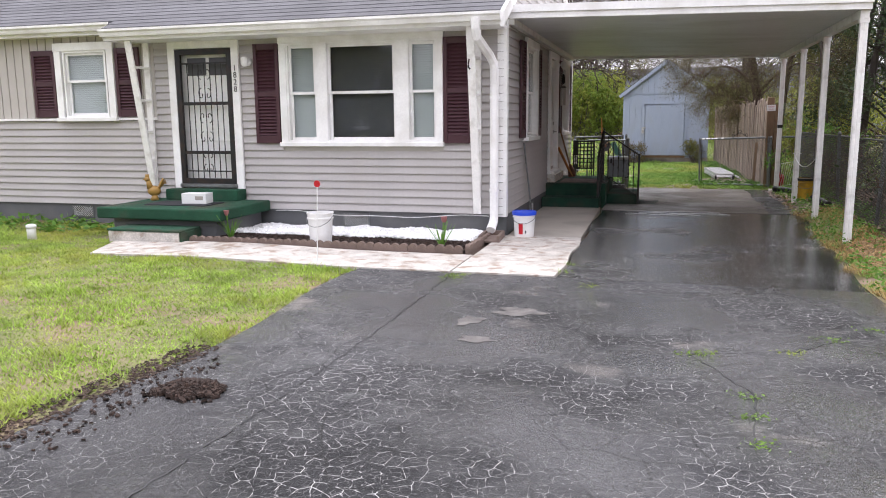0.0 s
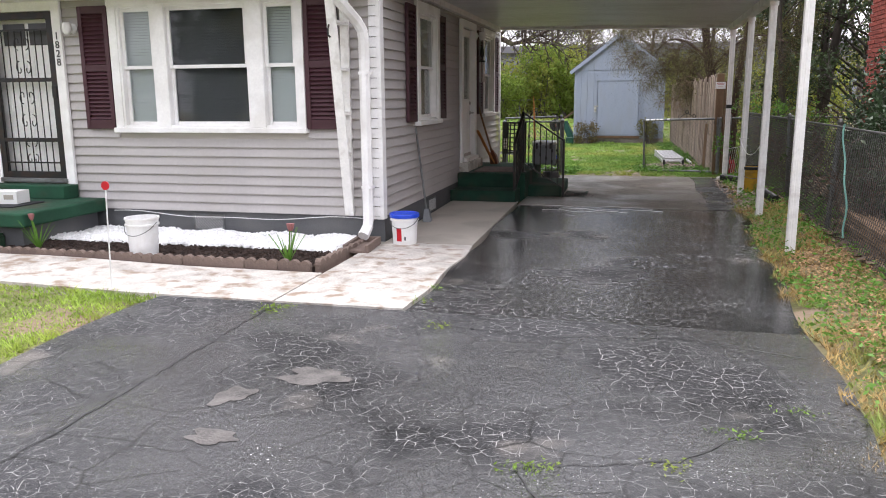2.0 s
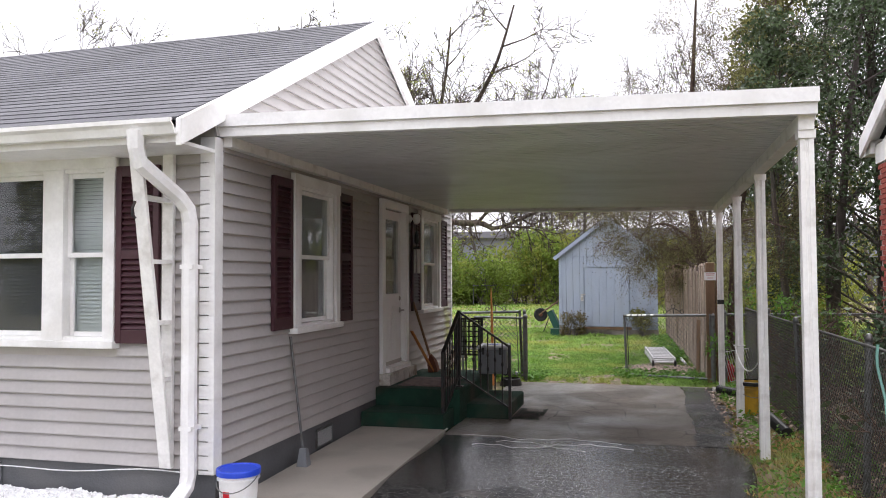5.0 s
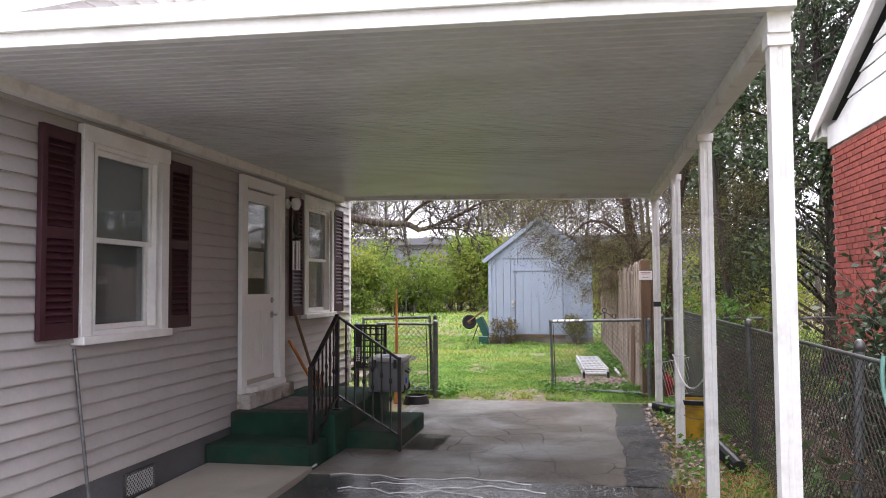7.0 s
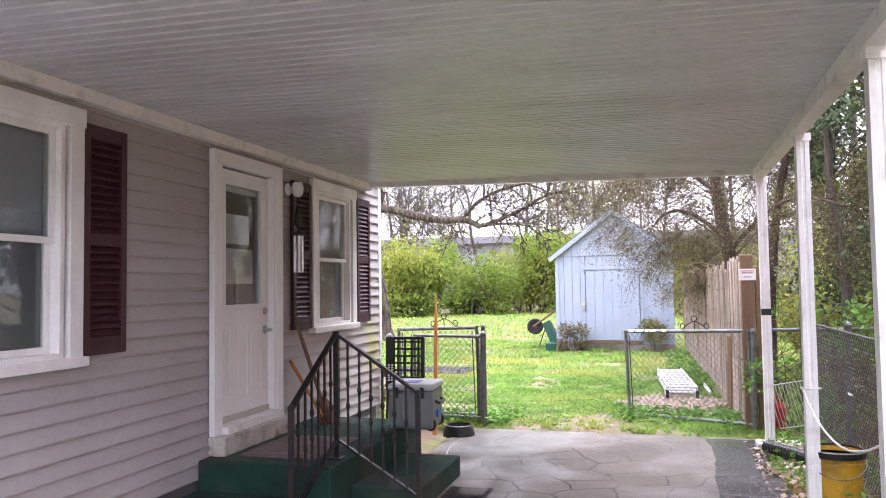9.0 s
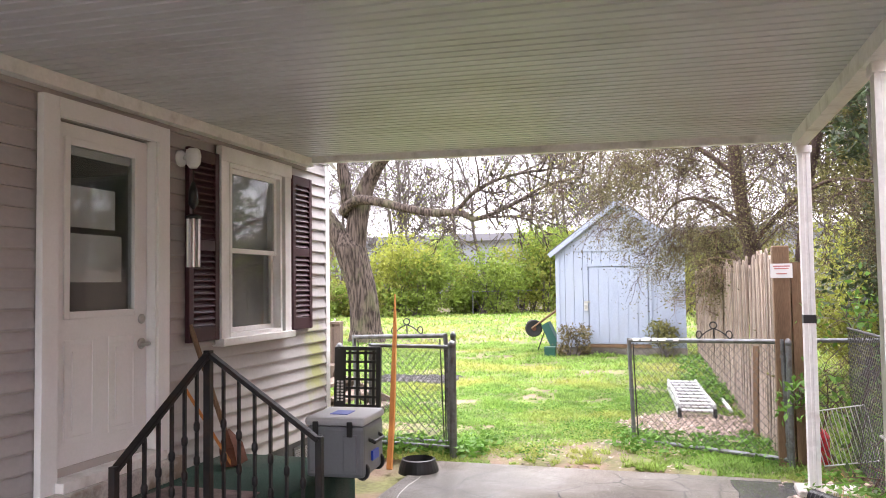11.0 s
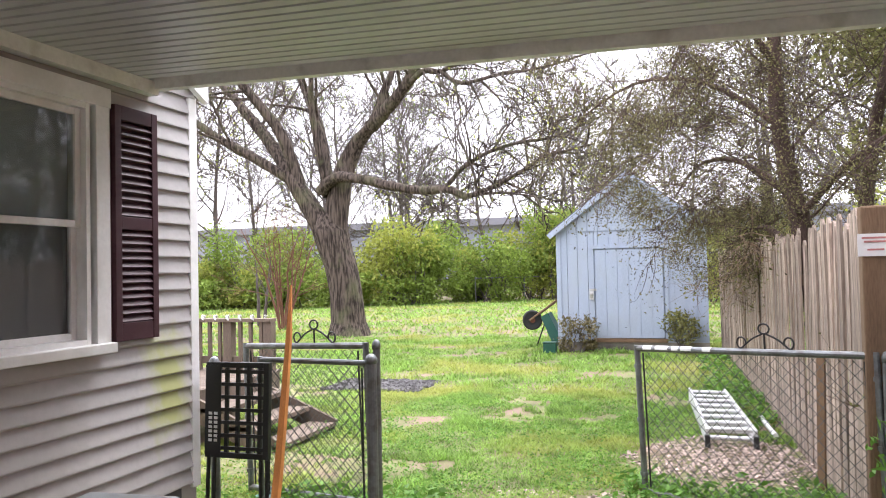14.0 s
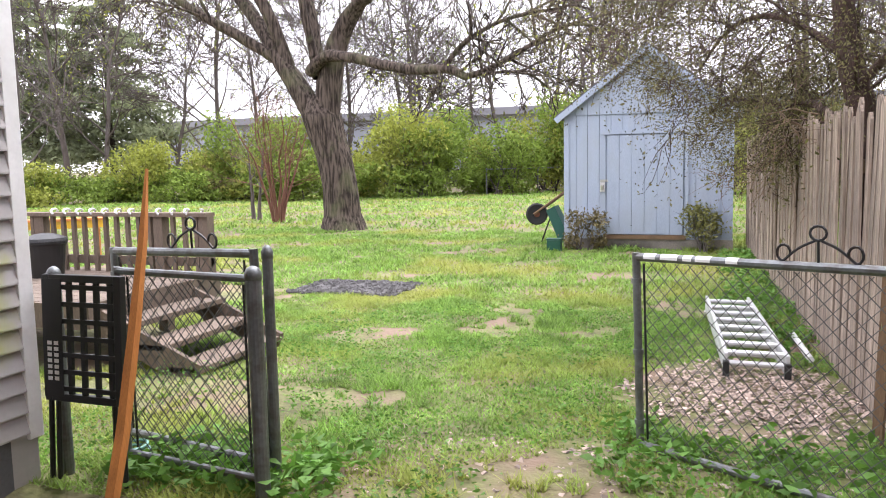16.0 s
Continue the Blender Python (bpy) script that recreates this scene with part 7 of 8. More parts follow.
bare_tree(21, -10.2, 32.4, 3.0, 0.05, True, "multi-stemmed reddish shrub tree with bare twigs", 3, 9, 0.36, mat("reddish_twig", (0.16, 0.075, 0.05), 0.9, var=0.3, bump=0), M_LEAFY, 0.03, 1, 0.15, 0.35, "crape_myrtle", "")
bare_tree(22, -11.4, 33.2, 2.2, 0.07, False, "small thin-stemmed bare tree in the lawn", 2, 3, 0.2, None, None, 0.03, 1, 0.2, 0.35)
far = [(-9.0, 52, 11), (-11.5, 55, 12), (-14, 51, 11), (-6.0, 54, 10), (-17, 50, 12), (-20, 47, 11), (-23, 48, 12), (-26, 43, 11), (-3.0, 55, 11), (1.0, 50, 10), (4.0, 46, 11), (7.0, 42, 12), (9.5, 37, 11), (6.2, 33, 9), (-28, 40, 10), (-31, 46, 13), (12, 48, 12), (3.4, 38, 8)]
protos = []
for i in range(4):
    protos.append(bare_tree(40 + i, far[i][0], far[i][1], far[i][2], 0.15, True, "tall bare woodland tree with thin spring buds", 4, 1 + (i == 2), 0.14, None, M_LEAFY if i % 2 else M_LEAF, 0.06, 1, 0.42, 0.18, thin=0.020))
more = far[4:] + [(-12.5, 48.5, 9), (-8.0, 58, 12), (-18.5, 54, 12), (-22, 56, 13), (-4.5, 50, 9), (-15.5, 58, 12), (-29, 52, 12), (0, 58, 12), (-34, 42, 10)]
for i, (x, y, h) in enumerate(more):
    o = far[i % 4]
    k = h / o[2] * (0.9 + 0.2 * ((i * 5) % 7) / 7)
    c = copy_thing(protos[i % 4], Matrix.Translation((x, y, gz(x, y) * 0)) @ Matrix.Rotation(i * 2.1, 4, "Z") @ Matrix.Scale(k, 4) @ Matrix.Translation((-o[0], -o[1], 0)))
    c.matrix_basis = Matrix.Translation((x, y, 0)) @ Matrix.Rotation(i * 2.1, 4, "Z") @ Matrix.Scale(k, 4) @ Matrix.Translation((-o[0], -o[1], 0))


def shrub(seed, cx, cy, rx, ry, h, n, size, leaf_mat, label, stems=9, name="shrub", group="", wood_mat=None, lift=0.1, lumps=7):
    """A loose bush: bent stems and leaves in uneven clumps with gaps."""
    ww = Wood(seed)
    g = np.random.default_rng(seed)
    z = gz(cx, cy)
    cl = []
    for k in range(lumps):
        a, q = g.uniform(0, 6.28), math.sqrt(g.uniform(0, 1)) * 0.8
        cl.append((cx + rx * q * math.cos(a), cy + ry * q * math.sin(a), z + h * g.uniform(0.16, 0.86)))
    for k in range(stems):
        c = cl[k % lumps]
        p0 = Vector((cx + g.uniform(-0.25, 0.25) * rx, cy + g.uniform(-0.25, 0.25) * ry, z - 0.05))
        ww.limb(p0, Vector(c) - p0, (Vector(c) - p0).length * 0.8, 0.012 + 0.008 * h, 1, 3, 0.6, 0.2, 0.18, (3, 4))
    cl = np.array(cl)
    pick = g.integers(0, lumps, n)
    d = g.normal(0, 1, (n, 3))
    d /= np.linalg.norm(d, axis=1, keepdims=True)
    rad = g.uniform(0.25, 1.0, (n, 1)) ** 0.5 * (1 + 0.35 * np.sin(d[:, :1] * 7 + pick[:, None]) * np.cos(d[:, 1:2] * 6))
    c = cl[pick] + d * rad * np.array([rx * 0.46, ry * 0.46, h * 0.26])
    c[:, 2] = np.maximum(c[:, 2], z + lift * g.uniform(0.2, 1.5, n))
    tips = np.array([tt[0] for tt in ww.tips])
    tips = tips[(tips[:, 2] < z + h) & (abs(tips[:, 0] - cx) < rx) & (abs(tips[:, 1] - cy) < ry * 1.1)]
    c = np.concatenate([c, np.repeat(tips, 3, 0)])
    return plant(name, ww, wood_mat or M_TWIG, leaf_quads(g, c, size, 0.03), leaf_mat, label, "shrub", group, "foliage")


# flowering thicket at the end of the lawn
r7 = random.Random(70)
for i in range(30):
    s = i / 29
    x, y = -27 + 25.5 * s + r7.uniform(-0.6, 0.6), 36.5 + 12 * s + r7.uniform(-1.2, 2.2)
    hh = r7.choice((1.4, 1.8, 2.3, 2.8, 3.6)) * (0.75 + 0.4 * s)
    shrub(200 + i, x, y, r7.uniform(1.4, 2.2), 1.4, hh, int(900 * hh) + 1200, 0.085, M_LEAF if i % 3 else M_LEAFY, "bright green spring thicket shrub at the lawn's end", 9, "thicket_shrub", "thicket", None, 0.1, 9)
for i, (x, y, h) in enumerate(((1.5, 44, 3.2), (4.2, 40, 3.0), (7.0, 36, 3.4), (3.8, 31.5, 2.4), (5.6, 27.5, 2.8), (8.5, 30, 3.5), (4.2, 24.0, 1.9))):
    shrub(230 + i, x, y, 1.7, 1.5, h, 4200, 0.06, M_CEDAR if i % 2 else M_LEAFY, "yellow-green undergrowth beyond the board fence", 10, "thicket_shrub", "thicket")
for i, (x, y, s) in enumerate(((-1.02, 27.28, 0.40), (0.92, 27.30, 0.36))):
    shrub(260 + i, x, y, s, 0.26, 0.78, 500, 0.034, mat("mixed_red_green_leaf", (0.15, 0.12, 0.045), 0.6, var=0.4, island=0.8, bump=0) if i == 0 else M_CEDAR, "small sparse reddish-green shrub beside the shed door", 8, "garden_shrub", "shed shrubs", None, 0.15, 5)
for i, (x, y, rx, ry, h) in enumerate(((3.35, 10.5, 0.55, 0.9, 1.8), (3.45, 11.7, 0.55, 0.8, 1.95), (3.3, 9.0, 0.5, 0.9, 1.5), (4.05, 12.9, 0.45, 0.8, 1.8))):
    shrub(270 + i, x, y, rx, ry, h, 9000, 0.032, M_DARKLEAF, "dense dark evergreen hedge shrub by the brick house", 8, "hedge_shrub", "evergreen hedge", None, 0.1, 9)


def conifer(seed, x, y, h, r, n, size, leaf_mat, label, zlow=0.1, droop=0.25, name="conifer", trunk_r=0.18, wood_mat=None, shape=0.8):
    ww = Wood(seed)
    g = np.random.default_rng(seed)
    z = gz(x, y)
    ww.branch([Vector((x + 0.05 * math.sin(k), y + 0.05 * math.cos(k * 1.3), z - 0.1 + h * k / 8)) for k in range(9)], [trunk_r * (1 - 0.95 * k / 8) for k in range(9)], 9)
    pts = []
    nb = int(h * 7)
    for k in range(nb):
        s = zlow + (1 - zlow) * (k + g.uniform(0, 1)) / nb
        a = g.uniform(0, 6.28)
        l = r * (1 - s) ** shape * g.uniform(0.65, 1.1) + 0.15
        p0 = Vector((x, y, z + h * s))
        p1 = p0 + Vector((math.cos(a) * l, math.sin(a) * l, l * g.uniform(-droop, 0.15)))
        mid = p0.lerp(p1, 0.5) + Vector((0, 0, 0.08 * l))
        ww.branch([p0, mid, p1], [trunk_r * 0.18 * (1.1 - s), trunk_r * 0.10, 0.006], 4)
        m = max(3, int(n * l / (nb * r * 0.6)))
        q = g.uniform(0.25, 1.0, m)[:, None]
        base = np.where(q < 0.5, np.array(p0) + (np.array(mid) - np.array(p0)) * q * 2, np.array(mid) + (np.array(p1) - np.array(mid)) * (q * 2 - 1))
        pts.append(base + g.normal(0, 1, (m, 3)) * np.array([0.16, 0.16, 0.10]) * l * 0.6)
    return plant(name, ww, wood_mat or M_BARK, leaf_quads(g, np.concatenate(pts), size, 0.02), leaf_mat, label, "tree", "", "needles")


M_PINE = mat("soft_pine_needle", (0.23, 0.26, 0.15), 0.7, var=0.3, island=0.6, bump=0, thin=0.5)
conifer(301, -37.5, 50.0, 16.0, 6.0, 22000, 0.17, M_PINE, "tall feathery pine at the far edge of the yard", 0.12, 0.1, "pine_tree", 0.25)
conifer(302, -33.2, 51.5, 14.0, 5.5, 20000, 0.17, M_PINE, "second tall feathery pine beside the first", 0.12, 0.1, "pine_tree", 0.25)


def broad_tree(seed, x, y, h, r, n, size, leaf_mat, label, zlow=0.2, lumps=60, trunk_r=0.16, name="evergreen_tree"):
    """A broad evergreen: trunk, limbs out to uneven clumps, dense leaves in each clump."""
    ww = Wood(seed)
    g = np.random.default_rng(seed)
    z = gz(x, y)
    ww.branch([Vector((x + 0.08 * math.sin(k), y + 0.08 * math.cos(k * 1.3), z - 0.1 + h * 0.93 * k / 8)) for k in range(9)], [trunk_r * (1 - 0.93 * k / 8) for k in range(9)], 9)
    pts = []
    for k in range(lumps):
        q = zlow + (1 - zlow) * (k + g.uniform(0, 1)) / lumps
        a = g.uniform(0, 6.28)
        l = r * math.sin(math.pi * min(1.0, 0.18 + 0.80 * q)) ** 0.7 * g.uniform(0.45, 1.1)
        p0 = Vector((x, y, z + h * max(0.05, q - 0.08)))
        c = Vector((x + math.cos(a) * l, y + math.sin(a) * l, z + h * q))
        ww.branch([p0, p0.lerp(c, 0.5) + Vector((0, 0, 0.1)), c], [trunk_r * 0.25 * (1.1 - q), trunk_r * 0.14, 0.008], 4)
        m = n // lumps
        d = g.normal(0, 1, (m, 3))
        d *= (g.uniform(0.15, 1.0, (m, 1)) ** 0.5) / np.linalg.norm(d, axis=1, keepdims=True)
        pts.append(np.array(c) + d * np.array([0.42, 0.42, 0.34]) * r * g.uniform(0.6, 1.15))
    return plant(name, ww, M_BARK, leaf_quads(g, np.concatenate(pts), size, 0.03), leaf_mat, label, "tree", "", "foliage")


M_HOLLY = mat("dark_holly_leaf", (0.066, 0.098, 0.040), 0.45, var=0.3, island=1.0, bump=0, thin=0.15)
broad_tree(303, 5.3, 20.6, 10.5, 2.0, 40000, 0.048, M_HOLLY, "tall dense dark evergreen behind the brick house", 0.14, 90)
broad_tree(304, 7.6, 21.5, 11.0, 2.3, 20000, 0.065, M_DARKLEAF, "large dark evergreen beside the brick house", 0.12, 60)
broad_tree(305, 4.1, 23.5, 8.5, 1.5, 11000, 0.06, M_CEDAR, "olive drooping evergreen beyond the board fence", 0.34, 46)
broad_tree(306, 3.4, 19.6, 6.5, 0.9, 5000, 0.05, M_HOLLY, "slender dark evergreen over the back fence", 0.5, 26, 0.09)

# shaggy cedar over the board fence, with drooping sprays
w = Wood(77)
RB = mat("shaggy_red_bark", (0.075, 0.046, 0.036), 0.95, var=0.5, scale=5, fine=30, bump=0.9, relief=0.05, stretch=(1, 1, 0.2))
w.limb_along([(2.42, 21.0, -0.1), (2.30, 21.0, 1.2), (2.12, 21.0, 2.2), (1.98, 21.05, 3.2), (2.0, 21.1, 4.6), (2.1, 21.2, 6.4), (2.2, 21.3, 8.2)], 0.15, 0.012, 4, 18, 0.28, 1.5, side_r=0.18, spread=1.0, up=-0.10, wobble=0.22, kids=(4, 5))
w.limb_along([(2.75, 21.4, -0.1), (2.78, 21.4, 1.5), (2.95, 21.4, 3.0), (3.3, 21.3, 4.6), (3.6, 21.2, 6.2), (3.7, 21.2, 7.8)], 0.10, 0.012, 4, 10, 0.3, 1.4, side_r=0.18, spread=1.0, up=0.0, wobble=0.22, kids=(4, 5))
w.limb_along([(2.1, 21.0, 2.3), (1.6, 21.6, 2.75), (1.2, 22.4, 2.8), (0.9, 23.3, 2.5)], 0.038, 0.010, 4, 12, 0.15, 0.95, side_r=0.18, spread=1.0, up=-0.22, wobble=0.25, kids=(4, 5))
w.limb_along([(2.0, 21.0, 3.0), (1.3, 21.4, 3.6), (0.5, 22.0, 3.8), (-0.3, 22.6, 3.5)], 0.038, 0.010, 4, 13, 0.15, 1.0, side_r=0.18, spread=1.0, up=-0.22, wobble=0.25, kids=(4, 5))
w.limb_along([(2.0, 21.05, 3.6), (1.4, 20.4, 4.3), (0.7, 19.9, 4.6), (0.1, 19.6, 4.4)], 0.038, 0.010, 4, 11, 0.15, 1.0, side_r=0.18, spread=1.0, up=-0.22, wobble=0.25, kids=(4, 5))
w.limb_along([(2.1, 21.0, 2.0), (2.5, 20.2, 2.5), (2.9, 19.4, 2.7), (3.4, 18.8, 2.5)], 0.038, 0.010, 4, 10, 0.15, 0.9, side_r=0.18, spread=1.0, up=-0.1, wobble=0.25, kids=(4, 5))
w.limb_along([(2.2, 21.0, 1.6), (1.95, 22.0, 2.0), (1.85, 23.2, 2.0), (1.75, 24.4, 1.9)], 0.05, 0.02, 4, 13, 0.1, 0.8, spread=1.1, up=-0.15, wobble=0.28, kids=(4, 5))
plant("cedar_tree", w, RB, w.leaves(9, 0.014, 0.11, keep=1.0), mat("brown_olive_cedar_spray", (0.150, 0.135, 0.060), 0.85, var=0.3, island=1.3, bump=0, thin=0.4), "shaggy red-barked cedar drooping over the board fence", "tree")
M_DEAD = mat("dead_brown_stem", (0.11, 0.07, 0.05), 0.95, var=0.3, bump=0)
w = Wood(78)
for k in range(12):
    p = Vector((1.75 + w.r.uniform(-0.1, 0.7), 20.5 + 0.42 * k, 1.7 + w.r.uniform(-0.3, 0.3)))
    w.limb(p, Vector((w.r.uniform(-1, 0.4), w.r.uniform(-1, 1), w.r.uniform(-0.2, 0.9))), 0.9, 0.012, 1, 3, 1.0, -0.1, 0.3, (5, 7), 0.15)
plant("dry_vine", w, mat("dry_tan_vine", (0.22, 0.15, 0.10), 0.95, var=0.3, bump=0), w.leaves(1, 0.028, 0.06, keep=0.4), M_CEDAR, "tangle of dry vines hanging over the fence top", "vine")
w = Wood(79)
for k in range(10):
    p = Vector((2.5 + 0.13 * k, 17.12 + w.r.uniform(-0.05, 0.2), 0.5 + w.r.uniform(-0.3, 0.5)))
    w.limb(p, Vector((w.r.uniform(-1, 1), w.r.uniform(-0.6, 0.2), w.r.uniform(0.1, 0.9))), 0.42, 0.008, 1, 3, 1.0, 0.0, 0.3, (4, 6), 0.1)
ivy = plant("ivy", w, M_TWIG, w.leaves(4, 0.036, 0.06, keep=0.7), M_WEED, "green ivy climbing the back chain-link fence", "vine")
for piece_ob in ivy.children:
    tagged(piece_ob, kind="stuff")
w = Wood(81)
for k in range(26):
    p = Vector((2.35 + 0.1 * k, 17.3 + w.r.uniform(0, 0.7), 0.05))
    w.limb(p, Vector((w.r.uniform(-0.7, 0.7), w.r.uniform(-0.5, 0.5), 1)), w.r.uniform(0.6, 1.2), 0.012, 1, 3, 0.9, 0.0, 0.3, (4, 6), 0.05)
plant("dead_brush", w, M_DEAD, w.leaves(1, 0.03, 0.06, keep=0.3), M_CEDAR, "dense dead brown brush behind the back fence", "brush")
w = Wood(80)
for k in range(44):
    y = 9.6 + 0.17 * k
    w.limb(Vector((FX + 0.12 + w.r.uniform(0, 0.35), y, gz(FX, y))), Vector((w.r.uniform(-0.15, 0.5), w.r.uniform(-0.6, 0.6), 1)), w.r.uniform(0.5, 0.95), 0.009, 1, 3, 0.8, 0.05, 0.25, (3, 5))
plant("fence_brush", w, M_DEAD, w.leaves(1, 0.034, 0.05, keep=0.5), M_HOLLY, "thin dry brush growing through the chain-link fence", "brush")
for i, (x, y, h) in enumerate(((4.6, 21.5, 8.0), (6.5, 24.5, 9.0), (5.0, 26.5, 7.5))):
    bare_tree(90 + i, x, y, h, 0.13, True, "tangled bare tree beyond the fence", 3, 2, 0.2, None, M_CEDAR, 0.04, 1, 0.5, 0.2)

# far warehouse behind the trees, and a far fence
bld = thing("warehouse", I4, "long pale metal warehouse beyond the woods", "building")
part("wall", bx(-52, 20, 76, 90, -0.5, 5.4), M_FARWALL, bld)
part("roof", bx(-52.6, 20.6, 75.4, 90.5, 5.4, 6.0), mat("far_grey_roof", (0.20, 0.20, 0.23), 0.7, var=0.1, scale=0.4, bump=0), bld)
for k in range(18):
    part("wall_rib", bx(-51 + 4 * k, -50.8 + 4 * k, 75.9, 76, -0.5, 5.4), M_FARWALL, bld)
ff = thing("chain_link_fence", I4, "far chain-link fence in front of the thicket", "fence")
part("top_rail", rod(bmesh.new(), (-8.0, 45.3, 1.25), (-2.0, 48.0, 1.3), 0.025, seg=6), M_GALV, ff)
for k in range(4):
    part("post", rod(bmesh.new(), (-8.0 + 2.0 * k, 45.3 + 0.9 * k, 0), (-8.0 + 2.0 * k, 45.3 + 0.9 * k, 1.3), 0.03, seg=6), M_GALV, ff)

ug = np.random.default_rng(91)
uc = np.stack([ug.uniform(-48, 18, 26000), ug.uniform(49, 64, 26000), np.abs(ug.normal(0, 1.7, 26000))], 1)
uc = uc[np.array([noise.noise((a * 0.25, b * 0.25, c * 0.5)) > -0.1 for a, b, c in uc])]
single("woodland_undergrowth", fast_mesh("woodland_undergrowth", leaf_quads(ug, uc, 0.17, 0.1), 4, mat("dull_brush", (0.14, 0.145, 0.06), 0.9, var=0.4, scale=0.3, island=0.8, bump=0, thin=0.3)), None, "dull green and brown undergrowth of the far woods", "undergrowth", "stuff")

# street side behind the walker: plain unseen hedge closes the place, darkens pane reflections
for i in range(9):
    shrub(400 + i, -26 + 5.6 * i, -17 - 2 * (i % 2), 3.6, 2.0, 7.5, 2600, 0.26, M_DARKLEAF if i % 2 else M_CEDAR, "dense unseen street-side trees, added to darken window reflections", 6, "thicket_shrub", "street trees")

# ---- grass, weeds and loose matter ----


def blades(n, x0, x1, y0, y1, hmin, hmax, width, where, seed):
    g = np.random.default_rng(seed)
    x, y = g.uniform(x0, x1, n), g.uniform(y0, y1, n)
    keep = np.array([where(a, b) for a, b in zip(x, y)])
    x, y = x[keep], y[keep]
    z = np.array([gz(a, b) for a, b in zip(x, y)])
    m = len(x)
    a, l = g.uniform(0, 6.28, m), g.uniform(0.4, 1.9, m)
    h = g.uniform(hmin, hmax, m) * np.clip(0.75 + 1.1 * np.array([noise.noise((p * 1.5, q * 1.5, 3)) + 0.6 * noise.noise((p * 6, q * 6, 8)) for p, q in zip(x, y)]), 0.45, 1.9)
    base = np.stack([x, y, z - 0.004], 1)
    w = np.stack([np.cos(a + 1.57), np.sin(a + 1.57), np.zeros(m)], 1) * (width * g.uniform(0.6, 1.3, m))[:, None]
    tip = base + np.stack([np.cos(a) * l * h, np.sin(a) * l * h, h], 1)
    return np.stack([base - w, base + w, tip], 1)


def bare(x, y, s=0.45, lim=0.22):
    return noise.noise((x * s + 7, y * s, 1.0)) + 0.5 * noise.noise((x * 2.1, y * 2.1, 5.0)) > lim


front_ok = lambda x, y: (x < lawn_edge(y) - 0.03 + 0.07 * noise.noise((x * 5, y * 5, 4)) - 0.10 * max(0, 1 - abs(y - 2.8) / 1.8) if y < 7.2 else x < -6.62 + 0.4 * (8.16 - y) if y < 8.2 else x < -6.9) and (y < 9.55) and not (x > -7.15 and y > 8.3)
grass = [blades(150000, -8.2, -2.7, 1.6, 9.5, 0.018, 0.05, 0.0062, front_ok, 1), blades(50000, -14, -8.0, 2.0, 9.6, 0.03, 0.08, 0.008, front_ok, 2)]
single("front_grass", fast_mesh("front_grass", np.concatenate(grass), 3, M_GRASSF), None, "short yellow-green spring grass of the front lawn", "grass", "stuff")
strip_ok = lambda x, y: drive_right(y) - 0.03 + 0.05 * math.sin(y * 9) < x < (2.5 if y > 8.5 else 9) and not bare(x, y, 1.0, 0.35)
single("side_grass", fast_mesh("side_grass", np.concatenate([blades(60000, 1.6, 3.4, 2.5, 16.8, 0.025, 0.08, 0.006, strip_ok, 3)]), 3, M_GRASSD), None, "rough straw and green grass strip along the driveway edge", "grass", "stuff")
litter = lambda x, y: ((x - 1.35) / 0.8) ** 2 + ((y - 19.05) / 1.0) ** 2 < 1
back_ok = lambda x, y: y > 16.62 and not (bare(x, y, 0.8, 0.34 if y > 18 else 0.18) and noise.noise((x * 9, y * 9, 2)) < 0.25) and not litter(x, y) and not (x < -3.2 and 18.3 < y < 20) and not (((x + 3.1) / 0.75) ** 2 + ((y - 22.6) / 0.5) ** 2 < 1)
grass = [blades(210000, -4.2, 2.3, 16.6, 22.5, 0.02, 0.06, 0.006, back_ok, 4), blades(90000, -9.5, 2.2, 22.5, 30.5, 0.04, 0.09, 0.011, back_ok, 5), blades(45000, -24, 6, 30.5, 47, 0.06, 0.12, 0.03, lambda x, y: True, 6), blades(40000, 2.4, 12, 17, 34, 0.06, 0.16, 0.02, lambda x, y: True, 7), blades(15000, -22, -9.5, 20, 31, 0.05, 0.1, 0.02, lambda x, y: True, 8)]
single("back_grass", fast_mesh("back_grass", np.concatenate(grass), 3, M_GRASSB), None, "lush patchy green backyard grass", "grass", "stuff")


def weeds(n, x0, x1, y0, y1, size, seed, where):
    g = np.random.default_rng(seed)
    c = []
    while len(c) < n:
        x, y = g.uniform(x0, x1), g.uniform(y0, y1)
        if where(x, y):
            k = g.integers(5, 11)
            q = np.stack([x + g.normal(0, 0.05, k), y + g.normal(0, 0.05, k), gz(x, y) + g.uniform(0.02, 0.10, k)], 1)
            c += list(q)
    return leaf_quads(g, np.array(c), size, 0.02, 0.6)


near_gate = lambda x, y: noise.noise((x * 1.1, y * 1.1, 9)) > -0.05 and not litter(x, y)
edge_weed = lambda x, y: x > drive_right(y)
single("backyard_weeds", fast_mesh("backyard_weeds", np.concatenate([weeds(9000, -2.6, 2.1, 16.75, 21.5, 0.014, 11, near_gate), weeds(900, -1.6, -0.5, 16.75, 17.3, 0.04, 12, lambda x, y: True), weeds(700, 0.6, 1.9, 17.0, 18.3, 0.035, 16, near_gate), weeds(1500, 1.2, 1.95, 20.3, 27.2, 0.04, 17, lambda x, y: x < 2.06 - 0.04 * (y - 17.15))]), 4, M_WEED), None, "broad-leaved weeds and clover round the gates", "weeds", "stuff")
